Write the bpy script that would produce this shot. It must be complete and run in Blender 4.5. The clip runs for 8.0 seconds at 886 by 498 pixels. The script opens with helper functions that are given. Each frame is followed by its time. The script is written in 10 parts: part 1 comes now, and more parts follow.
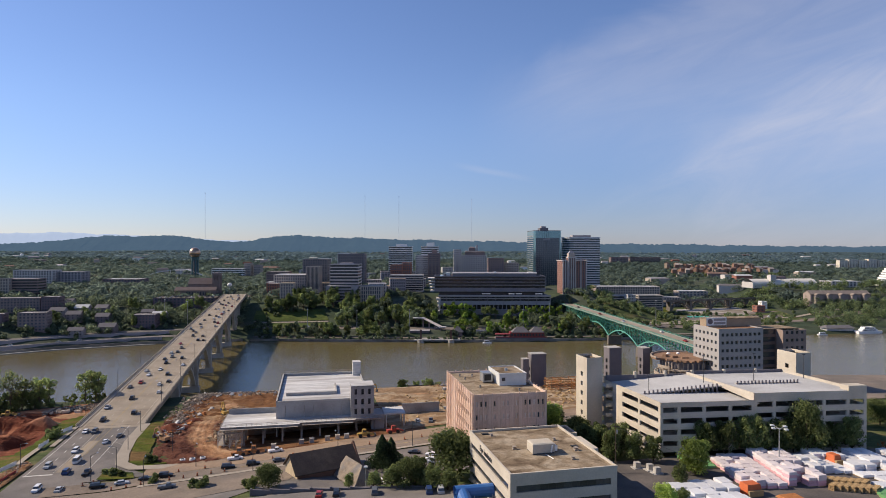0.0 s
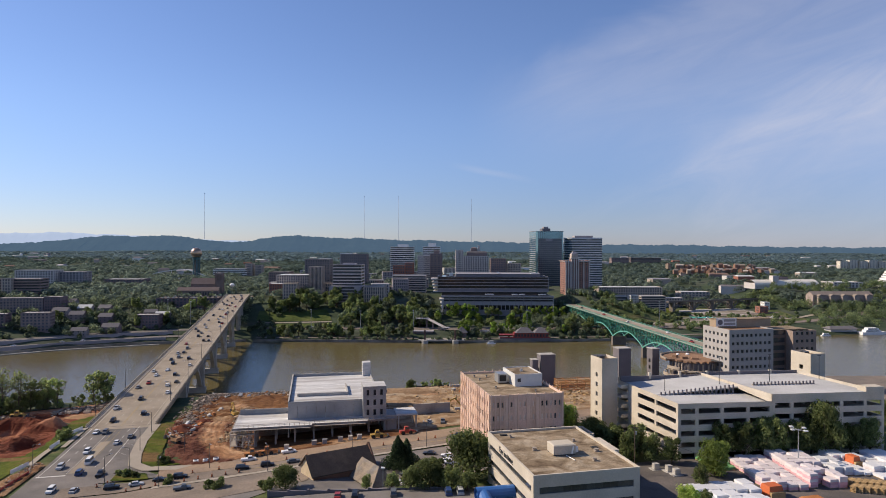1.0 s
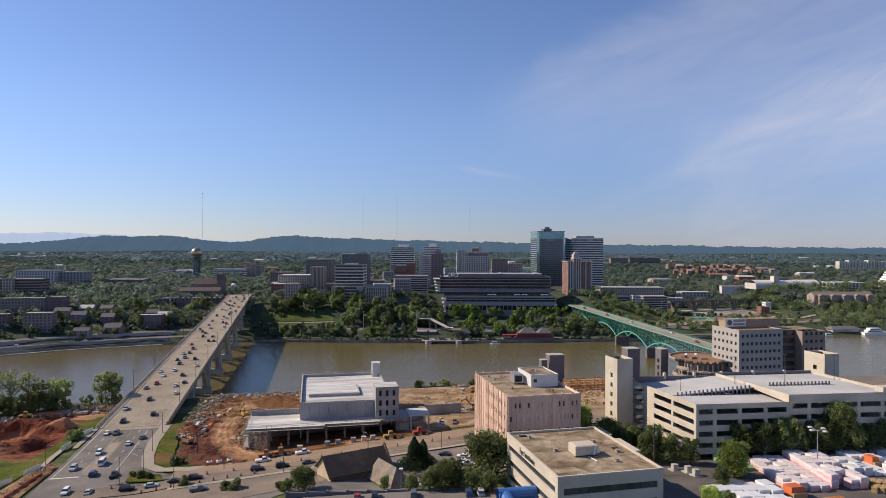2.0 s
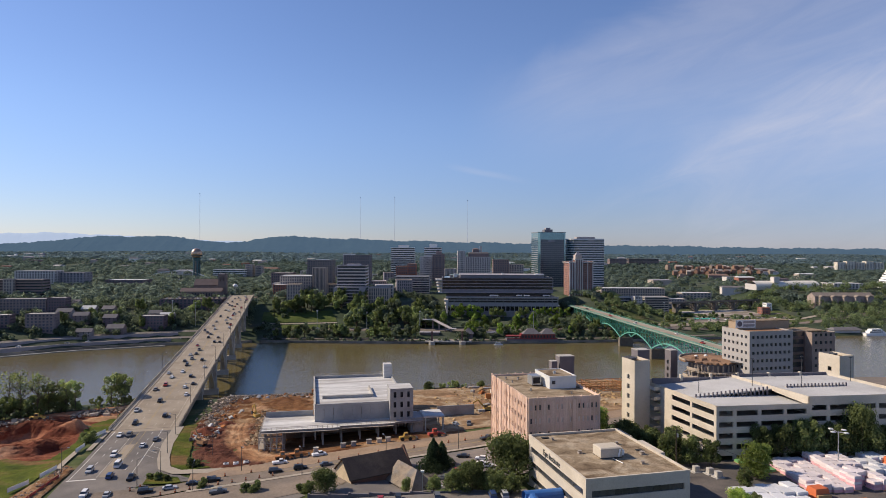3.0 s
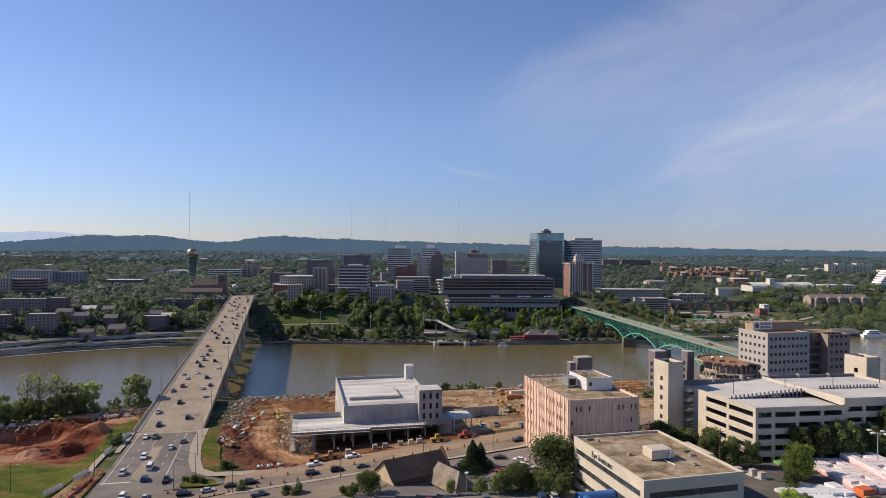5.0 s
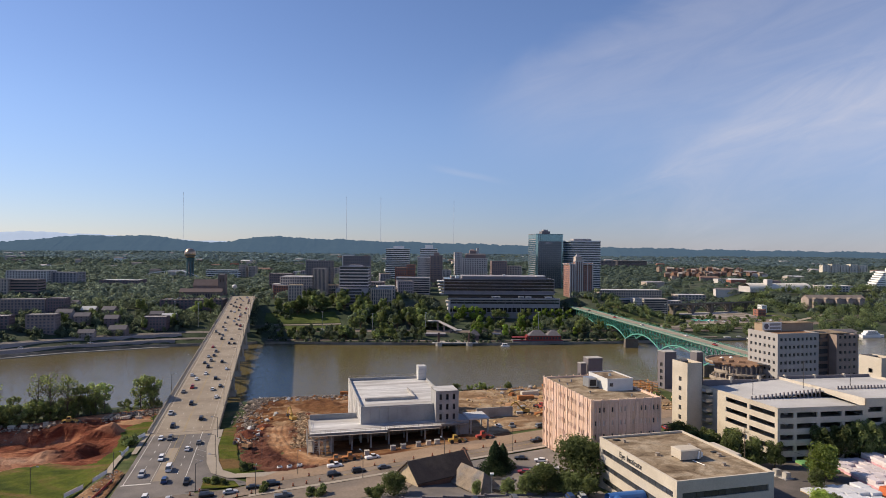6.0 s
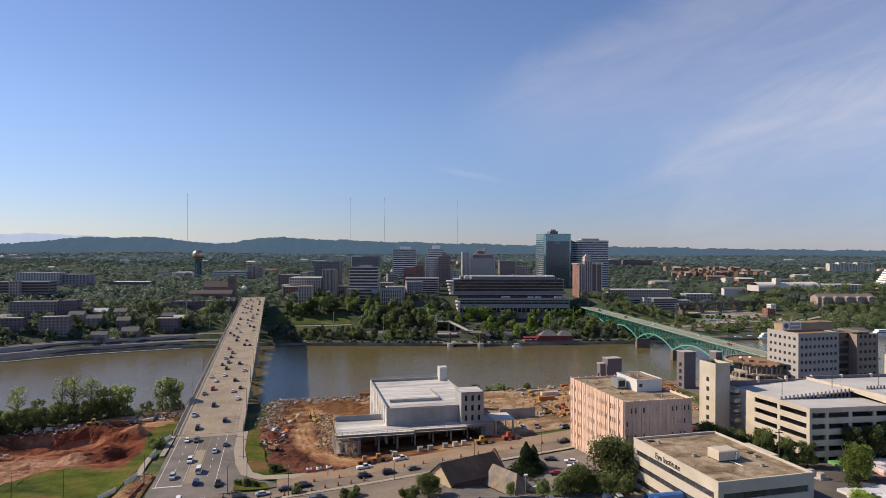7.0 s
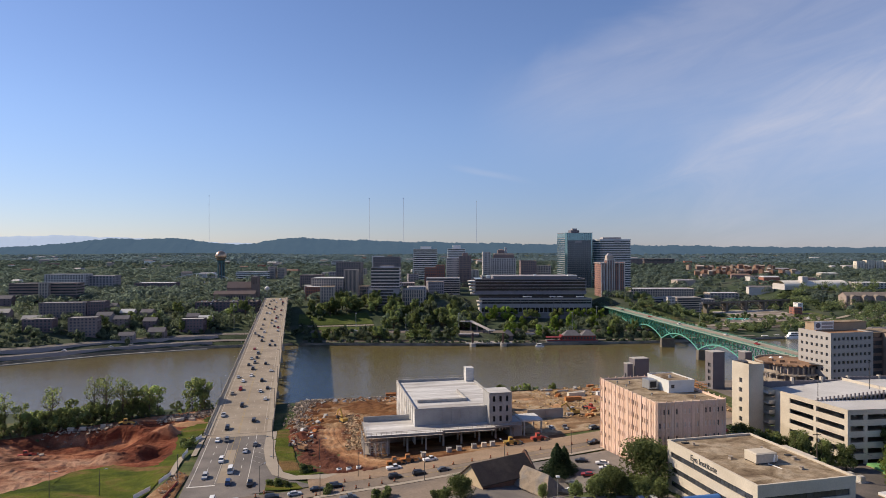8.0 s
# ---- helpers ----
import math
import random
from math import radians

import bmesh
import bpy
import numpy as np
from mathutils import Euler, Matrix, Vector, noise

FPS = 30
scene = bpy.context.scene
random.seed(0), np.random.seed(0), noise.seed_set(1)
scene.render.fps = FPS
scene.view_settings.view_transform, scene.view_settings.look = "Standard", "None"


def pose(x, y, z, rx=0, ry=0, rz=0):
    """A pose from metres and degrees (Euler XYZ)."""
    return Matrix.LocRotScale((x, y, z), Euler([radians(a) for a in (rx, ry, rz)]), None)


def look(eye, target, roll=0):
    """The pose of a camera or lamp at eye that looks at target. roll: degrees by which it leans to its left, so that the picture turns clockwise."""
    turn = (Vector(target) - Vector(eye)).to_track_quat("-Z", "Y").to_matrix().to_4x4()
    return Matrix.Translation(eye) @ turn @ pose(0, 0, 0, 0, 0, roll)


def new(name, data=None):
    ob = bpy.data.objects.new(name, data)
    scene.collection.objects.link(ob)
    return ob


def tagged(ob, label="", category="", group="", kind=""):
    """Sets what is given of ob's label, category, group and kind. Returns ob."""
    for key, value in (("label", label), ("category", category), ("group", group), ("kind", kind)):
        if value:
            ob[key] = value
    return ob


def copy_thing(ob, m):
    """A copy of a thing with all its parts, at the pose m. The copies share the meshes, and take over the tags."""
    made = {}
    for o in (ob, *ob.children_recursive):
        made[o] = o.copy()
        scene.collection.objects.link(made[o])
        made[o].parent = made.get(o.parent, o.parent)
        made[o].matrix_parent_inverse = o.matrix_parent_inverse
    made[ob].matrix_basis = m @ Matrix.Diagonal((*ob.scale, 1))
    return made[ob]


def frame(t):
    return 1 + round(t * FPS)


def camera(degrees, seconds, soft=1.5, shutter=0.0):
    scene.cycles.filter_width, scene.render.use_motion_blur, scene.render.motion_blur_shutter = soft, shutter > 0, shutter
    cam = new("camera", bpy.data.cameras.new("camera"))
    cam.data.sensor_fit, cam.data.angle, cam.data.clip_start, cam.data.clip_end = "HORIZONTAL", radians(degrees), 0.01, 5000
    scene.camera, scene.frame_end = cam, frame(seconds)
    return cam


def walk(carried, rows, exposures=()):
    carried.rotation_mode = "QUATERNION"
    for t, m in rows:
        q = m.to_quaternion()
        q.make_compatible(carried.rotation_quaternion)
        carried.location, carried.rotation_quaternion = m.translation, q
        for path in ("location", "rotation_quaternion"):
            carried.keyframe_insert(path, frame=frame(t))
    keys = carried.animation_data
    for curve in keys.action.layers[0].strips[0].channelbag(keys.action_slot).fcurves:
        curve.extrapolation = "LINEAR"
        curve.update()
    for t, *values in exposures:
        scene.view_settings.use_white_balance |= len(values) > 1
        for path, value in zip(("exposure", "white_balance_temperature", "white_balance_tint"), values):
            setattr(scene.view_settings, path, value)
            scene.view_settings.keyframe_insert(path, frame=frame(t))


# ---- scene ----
cam = camera(70.0, 8.0, soft=0.9)
PATH = [
    (0, (-17.90, 1.36, 104.63), (-18.50, 201.36, 103.77), 0.08),
    (0.5, (-20.56, 1.78, 104.61), (-21.09, 201.77, 103.74), 0.09),
    (1, (-23.85, 2.25, 104.53), (-24.05, 202.25, 103.82), 0.15),
    (1.5, (-26.92, 2.67, 104.41), (-26.74, 202.67, 103.72), 0.17),
    (3, (-38.06, 3.23, 104.86), (-36.38, 203.23, 104.37), 0.22),
    (3.5, (-41.99, 3.26, 104.89), (-39.62, 203.25, 104.51), 0.27),
    (4, (-45.89, 3.41, 104.99), (-42.98, 203.39, 104.65), 0.30),
    (4.5, (-50.62, 3.42, 105.15), (-46.69, 203.38, 104.76), 0.33),
    (6, (-65.40, 3.75, 105.27), (-58.05, 203.62, 105.10), 0.50),
    (6.5, (-70.63, 3.88, 105.29), (-63.03, 203.73, 105.18), 0.40),
    (7, (-74.81, 3.64, 105.79), (-68.23, 203.53, 105.63), 0.24),
    (7.5, (-77.45, 3.95, 105.89), (-74.02, 203.92, 105.72), 0.07),
    (8, (-78.41, 4.04, 106.18), (-77.69, 204.04, 105.87), -0.09),
]
walk(cam, [(t, look(eye, target, roll)) for t, eye, target, roll in PATH],
     [(t, 0.1, kelvin, 10) for t, kelvin in ((0, 6620), (3, 6640), (4.5, 6660), (6, 6820), (8, 6840))])

# ---- light ----
SUN_AZ, SUN_EL = radians(15), radians(36)          # the sun stands over the far end of the long bridge, to the west
SUN_DIR = Vector((-math.cos(SUN_AZ) * math.cos(SUN_EL), math.sin(SUN_AZ) * math.cos(SUN_EL), math.sin(SUN_EL)))
world = bpy.data.worlds.new("sky")
scene.world = world
world.use_nodes = True
wn, wl = world.node_tree.nodes, world.node_tree.links
wn.clear()
w_out = wn.new("ShaderNodeOutputWorld")
w_bg = wn.new("ShaderNodeBackground")
w_sky = wn.new("ShaderNodeTexSky")
w_sky.sky_type = "NISHITA"
w_sky.sun_disc = False
w_sky.sun_elevation = SUN_EL
w_sky.sun_rotation = math.atan2(SUN_DIR.x, SUN_DIR.y)
w_sky.altitude = 250
w_sky.air_density, w_sky.dust_density, w_sky.ozone_density = 1.0, 0.15, 3.0
w_bg.inputs["Strength"].default_value = 0.098
# thin cirrus in the east: a faint high veil and a brighter bank under it, both drawn out along one slant
w_tc, w_sep = wn.new("ShaderNodeTexCoord"), wn.new("ShaderNodeSeparateXYZ")
wl.new(w_tc.outputs["Generated"], w_sep.inputs["Vector"])


def w_math(op, a, b=0.0):
    node = wn.new("ShaderNodeMath")
    node.operation = op
    for k, q in enumerate((a, b)):
        if isinstance(q, (int, float)):
            node.inputs[k].default_value = q
        else:
            wl.new(q, node.inputs[k])
    return node.outputs["Value"]


def w_step(value, low, high, top=1.0):
    node = wn.new("ShaderNodeMapRange")
    node.interpolation_type = "SMOOTHSTEP"
    node.inputs["From Min"].default_value, node.inputs["From Max"].default_value, node.inputs["To Max"].default_value = low, high, top
    wl.new(value, node.inputs["Value"])
    return node.outputs["Result"]


def w_cloud_noise(u, v, turn, su, sv, detail, rough, bend):
    """Noise over the sky, stretched along a slant of turn degrees."""
    c, d = math.cos(radians(turn)), math.sin(radians(turn))
    xyz, tex = wn.new("ShaderNodeCombineXYZ"), wn.new("ShaderNodeTexNoise")
    wl.new(w_math("MULTIPLY", w_math("ADD", w_math("MULTIPLY", u, c), w_math("MULTIPLY", v, d)), su), xyz.inputs["X"])
    wl.new(w_math("MULTIPLY", w_math("SUBTRACT", w_math("MULTIPLY", v, c), w_math("MULTIPLY", u, d)), sv), xyz.inputs["Y"])
    tex.inputs["Scale"].default_value, tex.inputs["Detail"].default_value = 1.0, detail
    tex.inputs["Roughness"].default_value, tex.inputs["Distortion"].default_value = rough, bend
    wl.new(xyz.outputs["Vector"], tex.inputs["Vector"])
    return w_math("SUBTRACT", tex.outputs["Fac"], 0.5)


w_depth = w_math("MAXIMUM", w_math("ABSOLUTE", w_sep.outputs["Y"]), 0.25)
w_u, w_v = w_math("DIVIDE", w_sep.outputs["X"], w_depth), w_math("DIVIDE", w_sep.outputs["Z"], w_depth)
w_soft = w_cloud_noise(w_u, w_v, 18, 2.6, 6.0, 5, 0.55, 0.8)
w_fibre = w_cloud_noise(w_u, w_v, 20, 3.4, 15.0, 8, 0.62, 1.1)
# the veil: its upper left border climbs to the right
w_f1 = w_math("ADD", w_math("SUBTRACT", w_math("MULTIPLY", w_math("SUBTRACT", w_u, 0.075), 0.50), w_math("SUBTRACT", w_v, 0.296)), w_math("MULTIPLY", w_soft, 0.26))
w_veil = w_math("MULTIPLY", w_step(w_f1, -0.01, 0.085), w_math("MULTIPLY", w_step(w_v, 0.09, 0.25), w_step(w_u, 0.02, 0.20)))
w_veil = w_math("MULTIPLY", w_veil, w_math("ADD", 0.20, w_math("MULTIPLY", w_fibre, 0.34)))
# the bank: bright along its upper edge, thinning towards the horizon
w_f2 = w_math("ADD", w_math("SUBTRACT", w_math("MULTIPLY", w_math("SUBTRACT", w_u, 0.262), 0.44), w_math("SUBTRACT", w_v, 0.128)), w_math("MULTIPLY", w_soft, 0.22))
w_bank = w_math("MULTIPLY", w_step(w_f2, -0.05, 0.075), w_step(w_math("ADD", w_u, w_math("MULTIPLY", w_fibre, 0.25)), 0.16, 0.52))
w_bank = w_math("MULTIPLY", w_bank, w_math("SUBTRACT", 0.23, w_step(w_f2, 0.05, 0.26, 0.11)))
w_bank = w_math("MULTIPLY", w_bank, w_math("ADD", 1.0, w_math("MULTIPLY", w_fibre, 2.4)))
# two thin wisps below the veil
w_f3 = w_math("ADD", w_math("ADD", w_v, w_math("MULTIPLY", w_u, 0.21)), w_math("MULTIPLY", w_soft, 0.02))
w_wisp = w_math("MULTIPLY", w_math("MULTIPLY", w_step(w_f3, 0.124, 0.131), w_step(w_math("MULTIPLY", w_f3, -1.0), -0.140, -0.132)),
                w_math("MULTIPLY", w_step(w_u, 0.0, 0.06), w_step(w_math("MULTIPLY", w_u, -1.0), -0.16, -0.07, 0.13)))
w_cover = w_math("MINIMUM", w_math("MAXIMUM", w_math("ADD", w_math("ADD", w_veil, w_bank), w_wisp), 0.0), 1.0)
w_mix = wn.new("ShaderNodeMix")
w_mix.data_type = "RGBA"
w_mix.inputs["B"].default_value = (6.4, 6.4, 7.3, 1)
wl.new(w_cover, w_mix.inputs["Factor"])
w_tint = wn.new("ShaderNodeVectorMath")
w_tint.operation = "MULTIPLY"
w_band = wn.new("ShaderNodeMapRange")
w_band.interpolation_type = "SMOOTHSTEP"
w_band.inputs["From Min"].default_value, w_band.inputs["From Max"].default_value = 0.0, 0.22
w_air = wn.new("ShaderNodeMix")
w_air.data_type = "RGBA"
w_air.inputs["B"].default_value = (1.0, 1.02, 1.25, 1)
w_edge = wn.new("ShaderNodeMix")                    # the air near the horizon is clearer away from the sun
w_edge.data_type = "RGBA"
w_edge.inputs["A"].default_value, w_edge.inputs["B"].default_value = (0.76, 0.79, 1.06, 1), (0.56, 0.625, 0.98, 1)
w_turn = wn.new("ShaderNodeMapRange")
w_turn.inputs["From Min"].default_value, w_turn.inputs["From Max"].default_value = -0.45, 0.45
wl.new(w_sep.outputs["X"], w_turn.inputs["Value"])
wl.new(w_turn.outputs["Result"], w_edge.inputs["Factor"])
wl.new(w_edge.outputs["Result"], w_air.inputs["A"])
wl.new(w_sep.outputs["Z"], w_band.inputs["Value"])
wl.new(w_band.outputs["Result"], w_air.inputs["Factor"])
wl.new(w_air.outputs["Result"], w_tint.inputs[1])
wl.new(w_sky.outputs["Color"], w_tint.inputs[0])
wl.new(w_tint.outputs["Vector"], w_mix.inputs["A"])
wl.new(w_mix.outputs["Result"], w_bg.inputs["Color"])
wl.new(w_bg.outputs["Background"], w_out.inputs["Surface"])

sun = new("sun", bpy.data.lights.new("sun", "SUN"))
sun.data.energy = 5.0
sun.data.angle = radians(0.53)
sun.data.color = (1.0, 0.86, 0.68)
sun.matrix_world = look((0, 0, 400), Vector((0, 0, 400)) - SUN_DIR)


# ---- materials ----
def surf(name, color, rough=0.8, var=0.25, scale=0.6, fine=6.0, bump=0.0, metal=0.0, rand=0.0, stain=None, spec=0.5, island=False):
    """A principled surface: colour, two scales of variation in metres, optional stain colour, optional change from piece to piece."""
    m = bpy.data.materials.new(name)
    m.use_nodes = True
    n, l = m.node_tree.nodes, m.node_tree.links
    p = n["Principled BSDF"]
    p.inputs["Roughness"].default_value = rough
    p.inputs["Metallic"].default_value = metal
    p.inputs["Specular IOR Level"].default_value = spec * (0.25 if rough >= 0.85 else 1.0)
    geo = n.new("ShaderNodeNewGeometry")
    big, small = n.new("ShaderNodeTexNoise"), n.new("ShaderNodeTexNoise")
    big.inputs["Scale"].default_value, big.inputs["Detail"].default_value = scale, 4
    small.inputs["Scale"].default_value, small.inputs["Detail"].default_value = fine, 3
    l.new(geo.outputs["Position"], big.inputs["Vector"])
    l.new(geo.outputs["Position"], small.inputs["Vector"])
    add = n.new("ShaderNodeMath")
    add.operation = "ADD"
    l.new(big.outputs["Fac"], add.inputs[0])
    l.new(small.outputs["Fac"], add.inputs[1])
    rng = n.new("ShaderNodeMapRange")
    rng.inputs["From Min"].default_value, rng.inputs["From Max"].default_value = 0.6, 1.4
    rng.inputs["To Min"].default_value, rng.inputs["To Max"].default_value = 1 - var, 1 + var
    l.new(add.outputs["Value"], rng.inputs["Value"])
    value = rng.outputs["Result"]
    if rand:
        r2 = n.new("ShaderNodeMapRange")
        r2.inputs["To Min"].default_value, r2.inputs["To Max"].default_value = 1 - rand, 1 + rand
        if island:
            l.new(geo.outputs["Random Per Island"], r2.inputs["Value"])
        else:
            oi = n.new("ShaderNodeObjectInfo")
            l.new(oi.outputs["Random"], r2.inputs["Value"])
        mul = n.new("ShaderNodeMath")
        mul.operation = "MULTIPLY"
        l.new(value, mul.inputs[0])
        l.new(r2.outputs["Result"], mul.inputs[1])
        value = mul.outputs["Value"]
    base = None
    if stain:
        mx = n.new("ShaderNodeMix")
        mx.data_type = "RGBA"
        mx.inputs["A"].default_value, mx.inputs["B"].default_value = (*color, 1), (*stain, 1)
        sr = n.new("ShaderNodeMapRange")
        sr.inputs["From Min"].default_value, sr.inputs["From Max"].default_value = 0.45, 0.62
        st = n.new("ShaderNodeTexNoise")
        st.inputs["Scale"].default_value, st.inputs["Detail"].default_value = scale * 0.45, 6
        l.new(geo.outputs["Position"], st.inputs["Vector"])
        l.new(st.outputs["Fac"], sr.inputs["Value"])
        l.new(sr.outputs["Result"], mx.inputs["Factor"])
        base = mx.outputs["Result"]
    sc = n.new("ShaderNodeVectorMath")
    sc.operation = "SCALE"
    if base:
        l.new(base, sc.inputs[0])
    else:
        sc.inputs[0].default_value = color
    l.new(value, sc.inputs["Scale"])
    l.new(sc.outputs["Vector"], p.inputs["Base Color"])
    if bump:
        b = n.new("ShaderNodeBump")
        b.inputs["Strength"].default_value, b.inputs["Distance"].default_value = 0.8, bump
        l.new(small.outputs["Fac"], b.inputs["Height"])
        l.new(b.outputs["Normal"], p.inputs["Normal"])
    return m


def streak(m, along, across, rz):
    """Draws a material's patches out into streaks along one heading."""
    n, l = m.node_tree.nodes, m.node_tree.links
    mp = n.new("ShaderNodeMapping")
    mp.vector_type = "TEXTURE"
    mp.inputs["Rotation"].default_value = (0, 0, radians(rz))
    mp.inputs["Scale"].default_value = (along, across, 1)
    l.new([q for q in n if q.type == "NEW_GEOMETRY"][0].outputs["Position"], mp.inputs["Vector"])
    for q in n:
        if q.type == "TEX_NOISE":
            l.new(mp.outputs["Vector"], q.inputs["Vector"])
    return m


def earth(name, dark, mid, light, scale=0.05, stretch=2.2, bump=0.5):
    """Bare or thinly grown soil: three tones in drawn-out patches, with fine grain."""
    m = surf(name, (1, 1, 1), 0.95, 0.4, 0.35, 2.2, bump)
    n, l = m.node_tree.nodes, m.node_tree.links
    geo, mp, t1 = n.new("ShaderNodeNewGeometry"), n.new("ShaderNodeMapping"), n.new("ShaderNodeTexNoise")
    mp.inputs["Rotation"].default_value = (0, 0, 0.35)
    mp.inputs["Scale"].default_value = (1 / stretch, 1, 1)
    t1.inputs["Scale"].default_value, t1.inputs["Detail"].default_value = scale, 9
    t1.inputs["Roughness"].default_value, t1.inputs["Distortion"].default_value = 0.62, 0.8
    ramp = n.new("ShaderNodeValToRGB")
    e = ramp.color_ramp.elements
    e[0].position, e[0].color = 0.36, (*dark, 1)
    e[1].position, e[1].color = 0.61, (*light, 1)
    e.new(0.50).color = (*mid, 1)
    l.new(geo.outputs["Position"], mp.inputs["Vector"])
    l.new(mp.outputs["Vector"], t1.inputs["Vector"])
    l.new(t1.outputs["Fac"], ramp.inputs["Fac"])
    scale_node = [q for q in n if q.type == "VECT_MATH"][0]
    l.new(ramp.outputs["Color"], scale_node.inputs[0])
    return m


def glass_like(name, color, rough=0.12, metal=0.0, spec=0.8, rand=0.3):
    """Dark window glass seen from outside: a glossy dark coat with panes that differ a little."""
    m = surf(name, color, rough, 0.25, 0.25, 2.0, 0, metal, rand, None, spec)
    return m


def leafy(name, color, tip, rand=0.35):
    """Leaves: light passes through them in part; colour goes from leaf to leaf and from tree to tree."""
    m = bpy.data.materials.new(name)
    m.use_nodes = True
    n, l = m.node_tree.nodes, m.node_tree.links
    n.clear()
    out = n.new("ShaderNodeOutputMaterial")
    mixs, dif, tra = n.new("ShaderNodeMixShader"), n.new("ShaderNodeBsdfDiffuse"), n.new("ShaderNodeBsdfTranslucent")
    geo, oi = n.new("ShaderNodeNewGeometry"), n.new("ShaderNodeObjectInfo")
    mx = n.new("ShaderNodeMix")
    mx.data_type = "RGBA"
    mx.inputs["A"].default_value, mx.inputs["B"].default_value = (*color, 1), (*tip, 1)
    l.new(geo.outputs["Random Per Island"], mx.inputs["Factor"])
    r = n.new("ShaderNodeMapRange")
    r.inputs["To Min"].default_value, r.inputs["To Max"].default_value = 1 - rand, 1 + rand
    l.new(oi.outputs["Random"], r.inputs["Value"])
    big = n.new("ShaderNodeTexNoise")
    big.inputs["Scale"].default_value = 0.07
    l.new(geo.outputs["Position"], big.inputs["Vector"])
    br = n.new("ShaderNodeMapRange")
    br.inputs["From Min"].default_value, br.inputs["From Max"].default_value = 0.3, 0.7
    br.inputs["To Min"].default_value, br.inputs["To Max"].default_value = 0.56, 1.42
    l.new(big.outputs["Fac"], br.inputs["Value"])
    mul = n.new("ShaderNodeMath")
    mul.operation = "MULTIPLY"
    l.new(r.outputs["Result"], mul.inputs[0])
    l.new(br.outputs["Result"], mul.inputs[1])
    sc = n.new("ShaderNodeVectorMath")
    sc.operation = "SCALE"
    l.new(mx.outputs["Result"], sc.inputs[0])
    l.new(mul.outputs["Value"], sc.inputs["Scale"])
    l.new(sc.outputs["Vector"], dif.inputs["Color"])
    l.new(sc.outputs["Vector"], tra.inputs["Color"])
    mixs.inputs["Fac"].default_value = 0.62
    l.new(dif.outputs["BSDF"], mixs.inputs[1])
    l.new(tra.outputs["BSDF"], mixs.inputs[2])
    l.new(mixs.outputs["Shader"], out.inputs["Surface"])
    return m


def distance(name, color, haze_glow):
    """Hills kilometres away: dull woods, with the air's blue haze added as emission."""
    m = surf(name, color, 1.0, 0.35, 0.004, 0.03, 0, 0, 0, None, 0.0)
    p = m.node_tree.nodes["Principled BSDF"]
    p.inputs["Emission Color"].default_value = (*haze_glow, 1)
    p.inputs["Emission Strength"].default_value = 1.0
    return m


M_GRASS = earth("grass", (0.045, 0.062, 0.022), (0.075, 0.095, 0.033), (0.14, 0.125, 0.06), 0.06, 1.4, 0.1)
M_WOODFLOOR = surf("wooded_ground", (0.046, 0.064, 0.036), 0.95, 0.45, 0.05, 0.5, 0.2, stain=(0.072, 0.082, 0.058))
M_LAWN = earth("lawn", (0.028, 0.046, 0.005), (0.082, 0.10, 0.010), (0.16, 0.095, 0.038), 0.055, 3.0, 0.4)
M_PARK = earth("park_lawn", (0.045, 0.064, 0.018), (0.072, 0.097, 0.024), (0.12, 0.132, 0.045), 0.06, 3.0, 0.1)
M_DIRT = earth("tan_dirt", (0.095, 0.037, 0.017), (0.185, 0.09, 0.04), (0.31, 0.20, 0.115), 0.07, 1.8, 0.35)
M_PALESOIL = earth("pale_site_soil", (0.17, 0.10, 0.052), (0.27, 0.175, 0.10), (0.38, 0.29, 0.19), 0.09, 1.6, 0.3)
M_REDDIRT = earth("red_clay", (0.058, 0.018, 0.012), (0.165, 0.047, 0.024), (0.36, 0.155, 0.085), 0.055, 2.6, 0.6)
M_ASPHALT = surf("asphalt", (0.155, 0.141, 0.13), 0.9, 0.25, 0.15, 3.0, 0.02, stain=(0.20, 0.178, 0.16))
M_YARDASPHALT = surf("dark_yard_asphalt", (0.105, 0.094, 0.088), 0.9, 0.3, 0.15, 2.5, 0.02, stain=(0.145, 0.125, 0.112))
M_OLDASPHALT = surf("worn_asphalt", (0.165, 0.142, 0.122), 0.9, 0.25, 0.1, 2.0, 0.02, stain=(0.215, 0.175, 0.145))
M_DUSTROAD = surf("dusty_road", (0.285, 0.205, 0.14), 0.95, 0.25, 0.12, 1.5, 0.02, stain=(0.20, 0.15, 0.115))
M_AVENUE = surf("dusty_avenue", (0.215, 0.172, 0.135), 0.92, 0.25, 0.12, 1.5, 0.02, stain=(0.165, 0.138, 0.115))
M_DECK = surf("bridge_concrete", (0.315, 0.265, 0.205), 0.9, 0.16, 0.15, 2.0, 0.01, stain=(0.26, 0.215, 0.165))
M_CONC = surf("grey_concrete", (0.42, 0.40, 0.37), 0.9, 0.22, 0.2, 2.5, 0.02, stain=(0.33, 0.31, 0.285))
M_WALK = surf("sidewalk_concrete", (0.33, 0.285, 0.23), 0.9, 0.15, 0.2, 2.5, 0.01)
M_PAINT = surf("road_paint", (0.58, 0.555, 0.51), 0.8, 0.2, 1.0, 6.0)
M_YELLOW = surf("yellow_paint", (0.42, 0.30, 0.10), 0.8, 0.25, 1.0, 6.0)
M_FADED = surf("worn_road_paint", (0.47, 0.425, 0.36), 0.85, 0.25, 1.0, 6.0)
M_FADEDYELLOW = surf("worn_yellow_paint", (0.36, 0.27, 0.13), 0.85, 0.25, 1.0, 6.0)
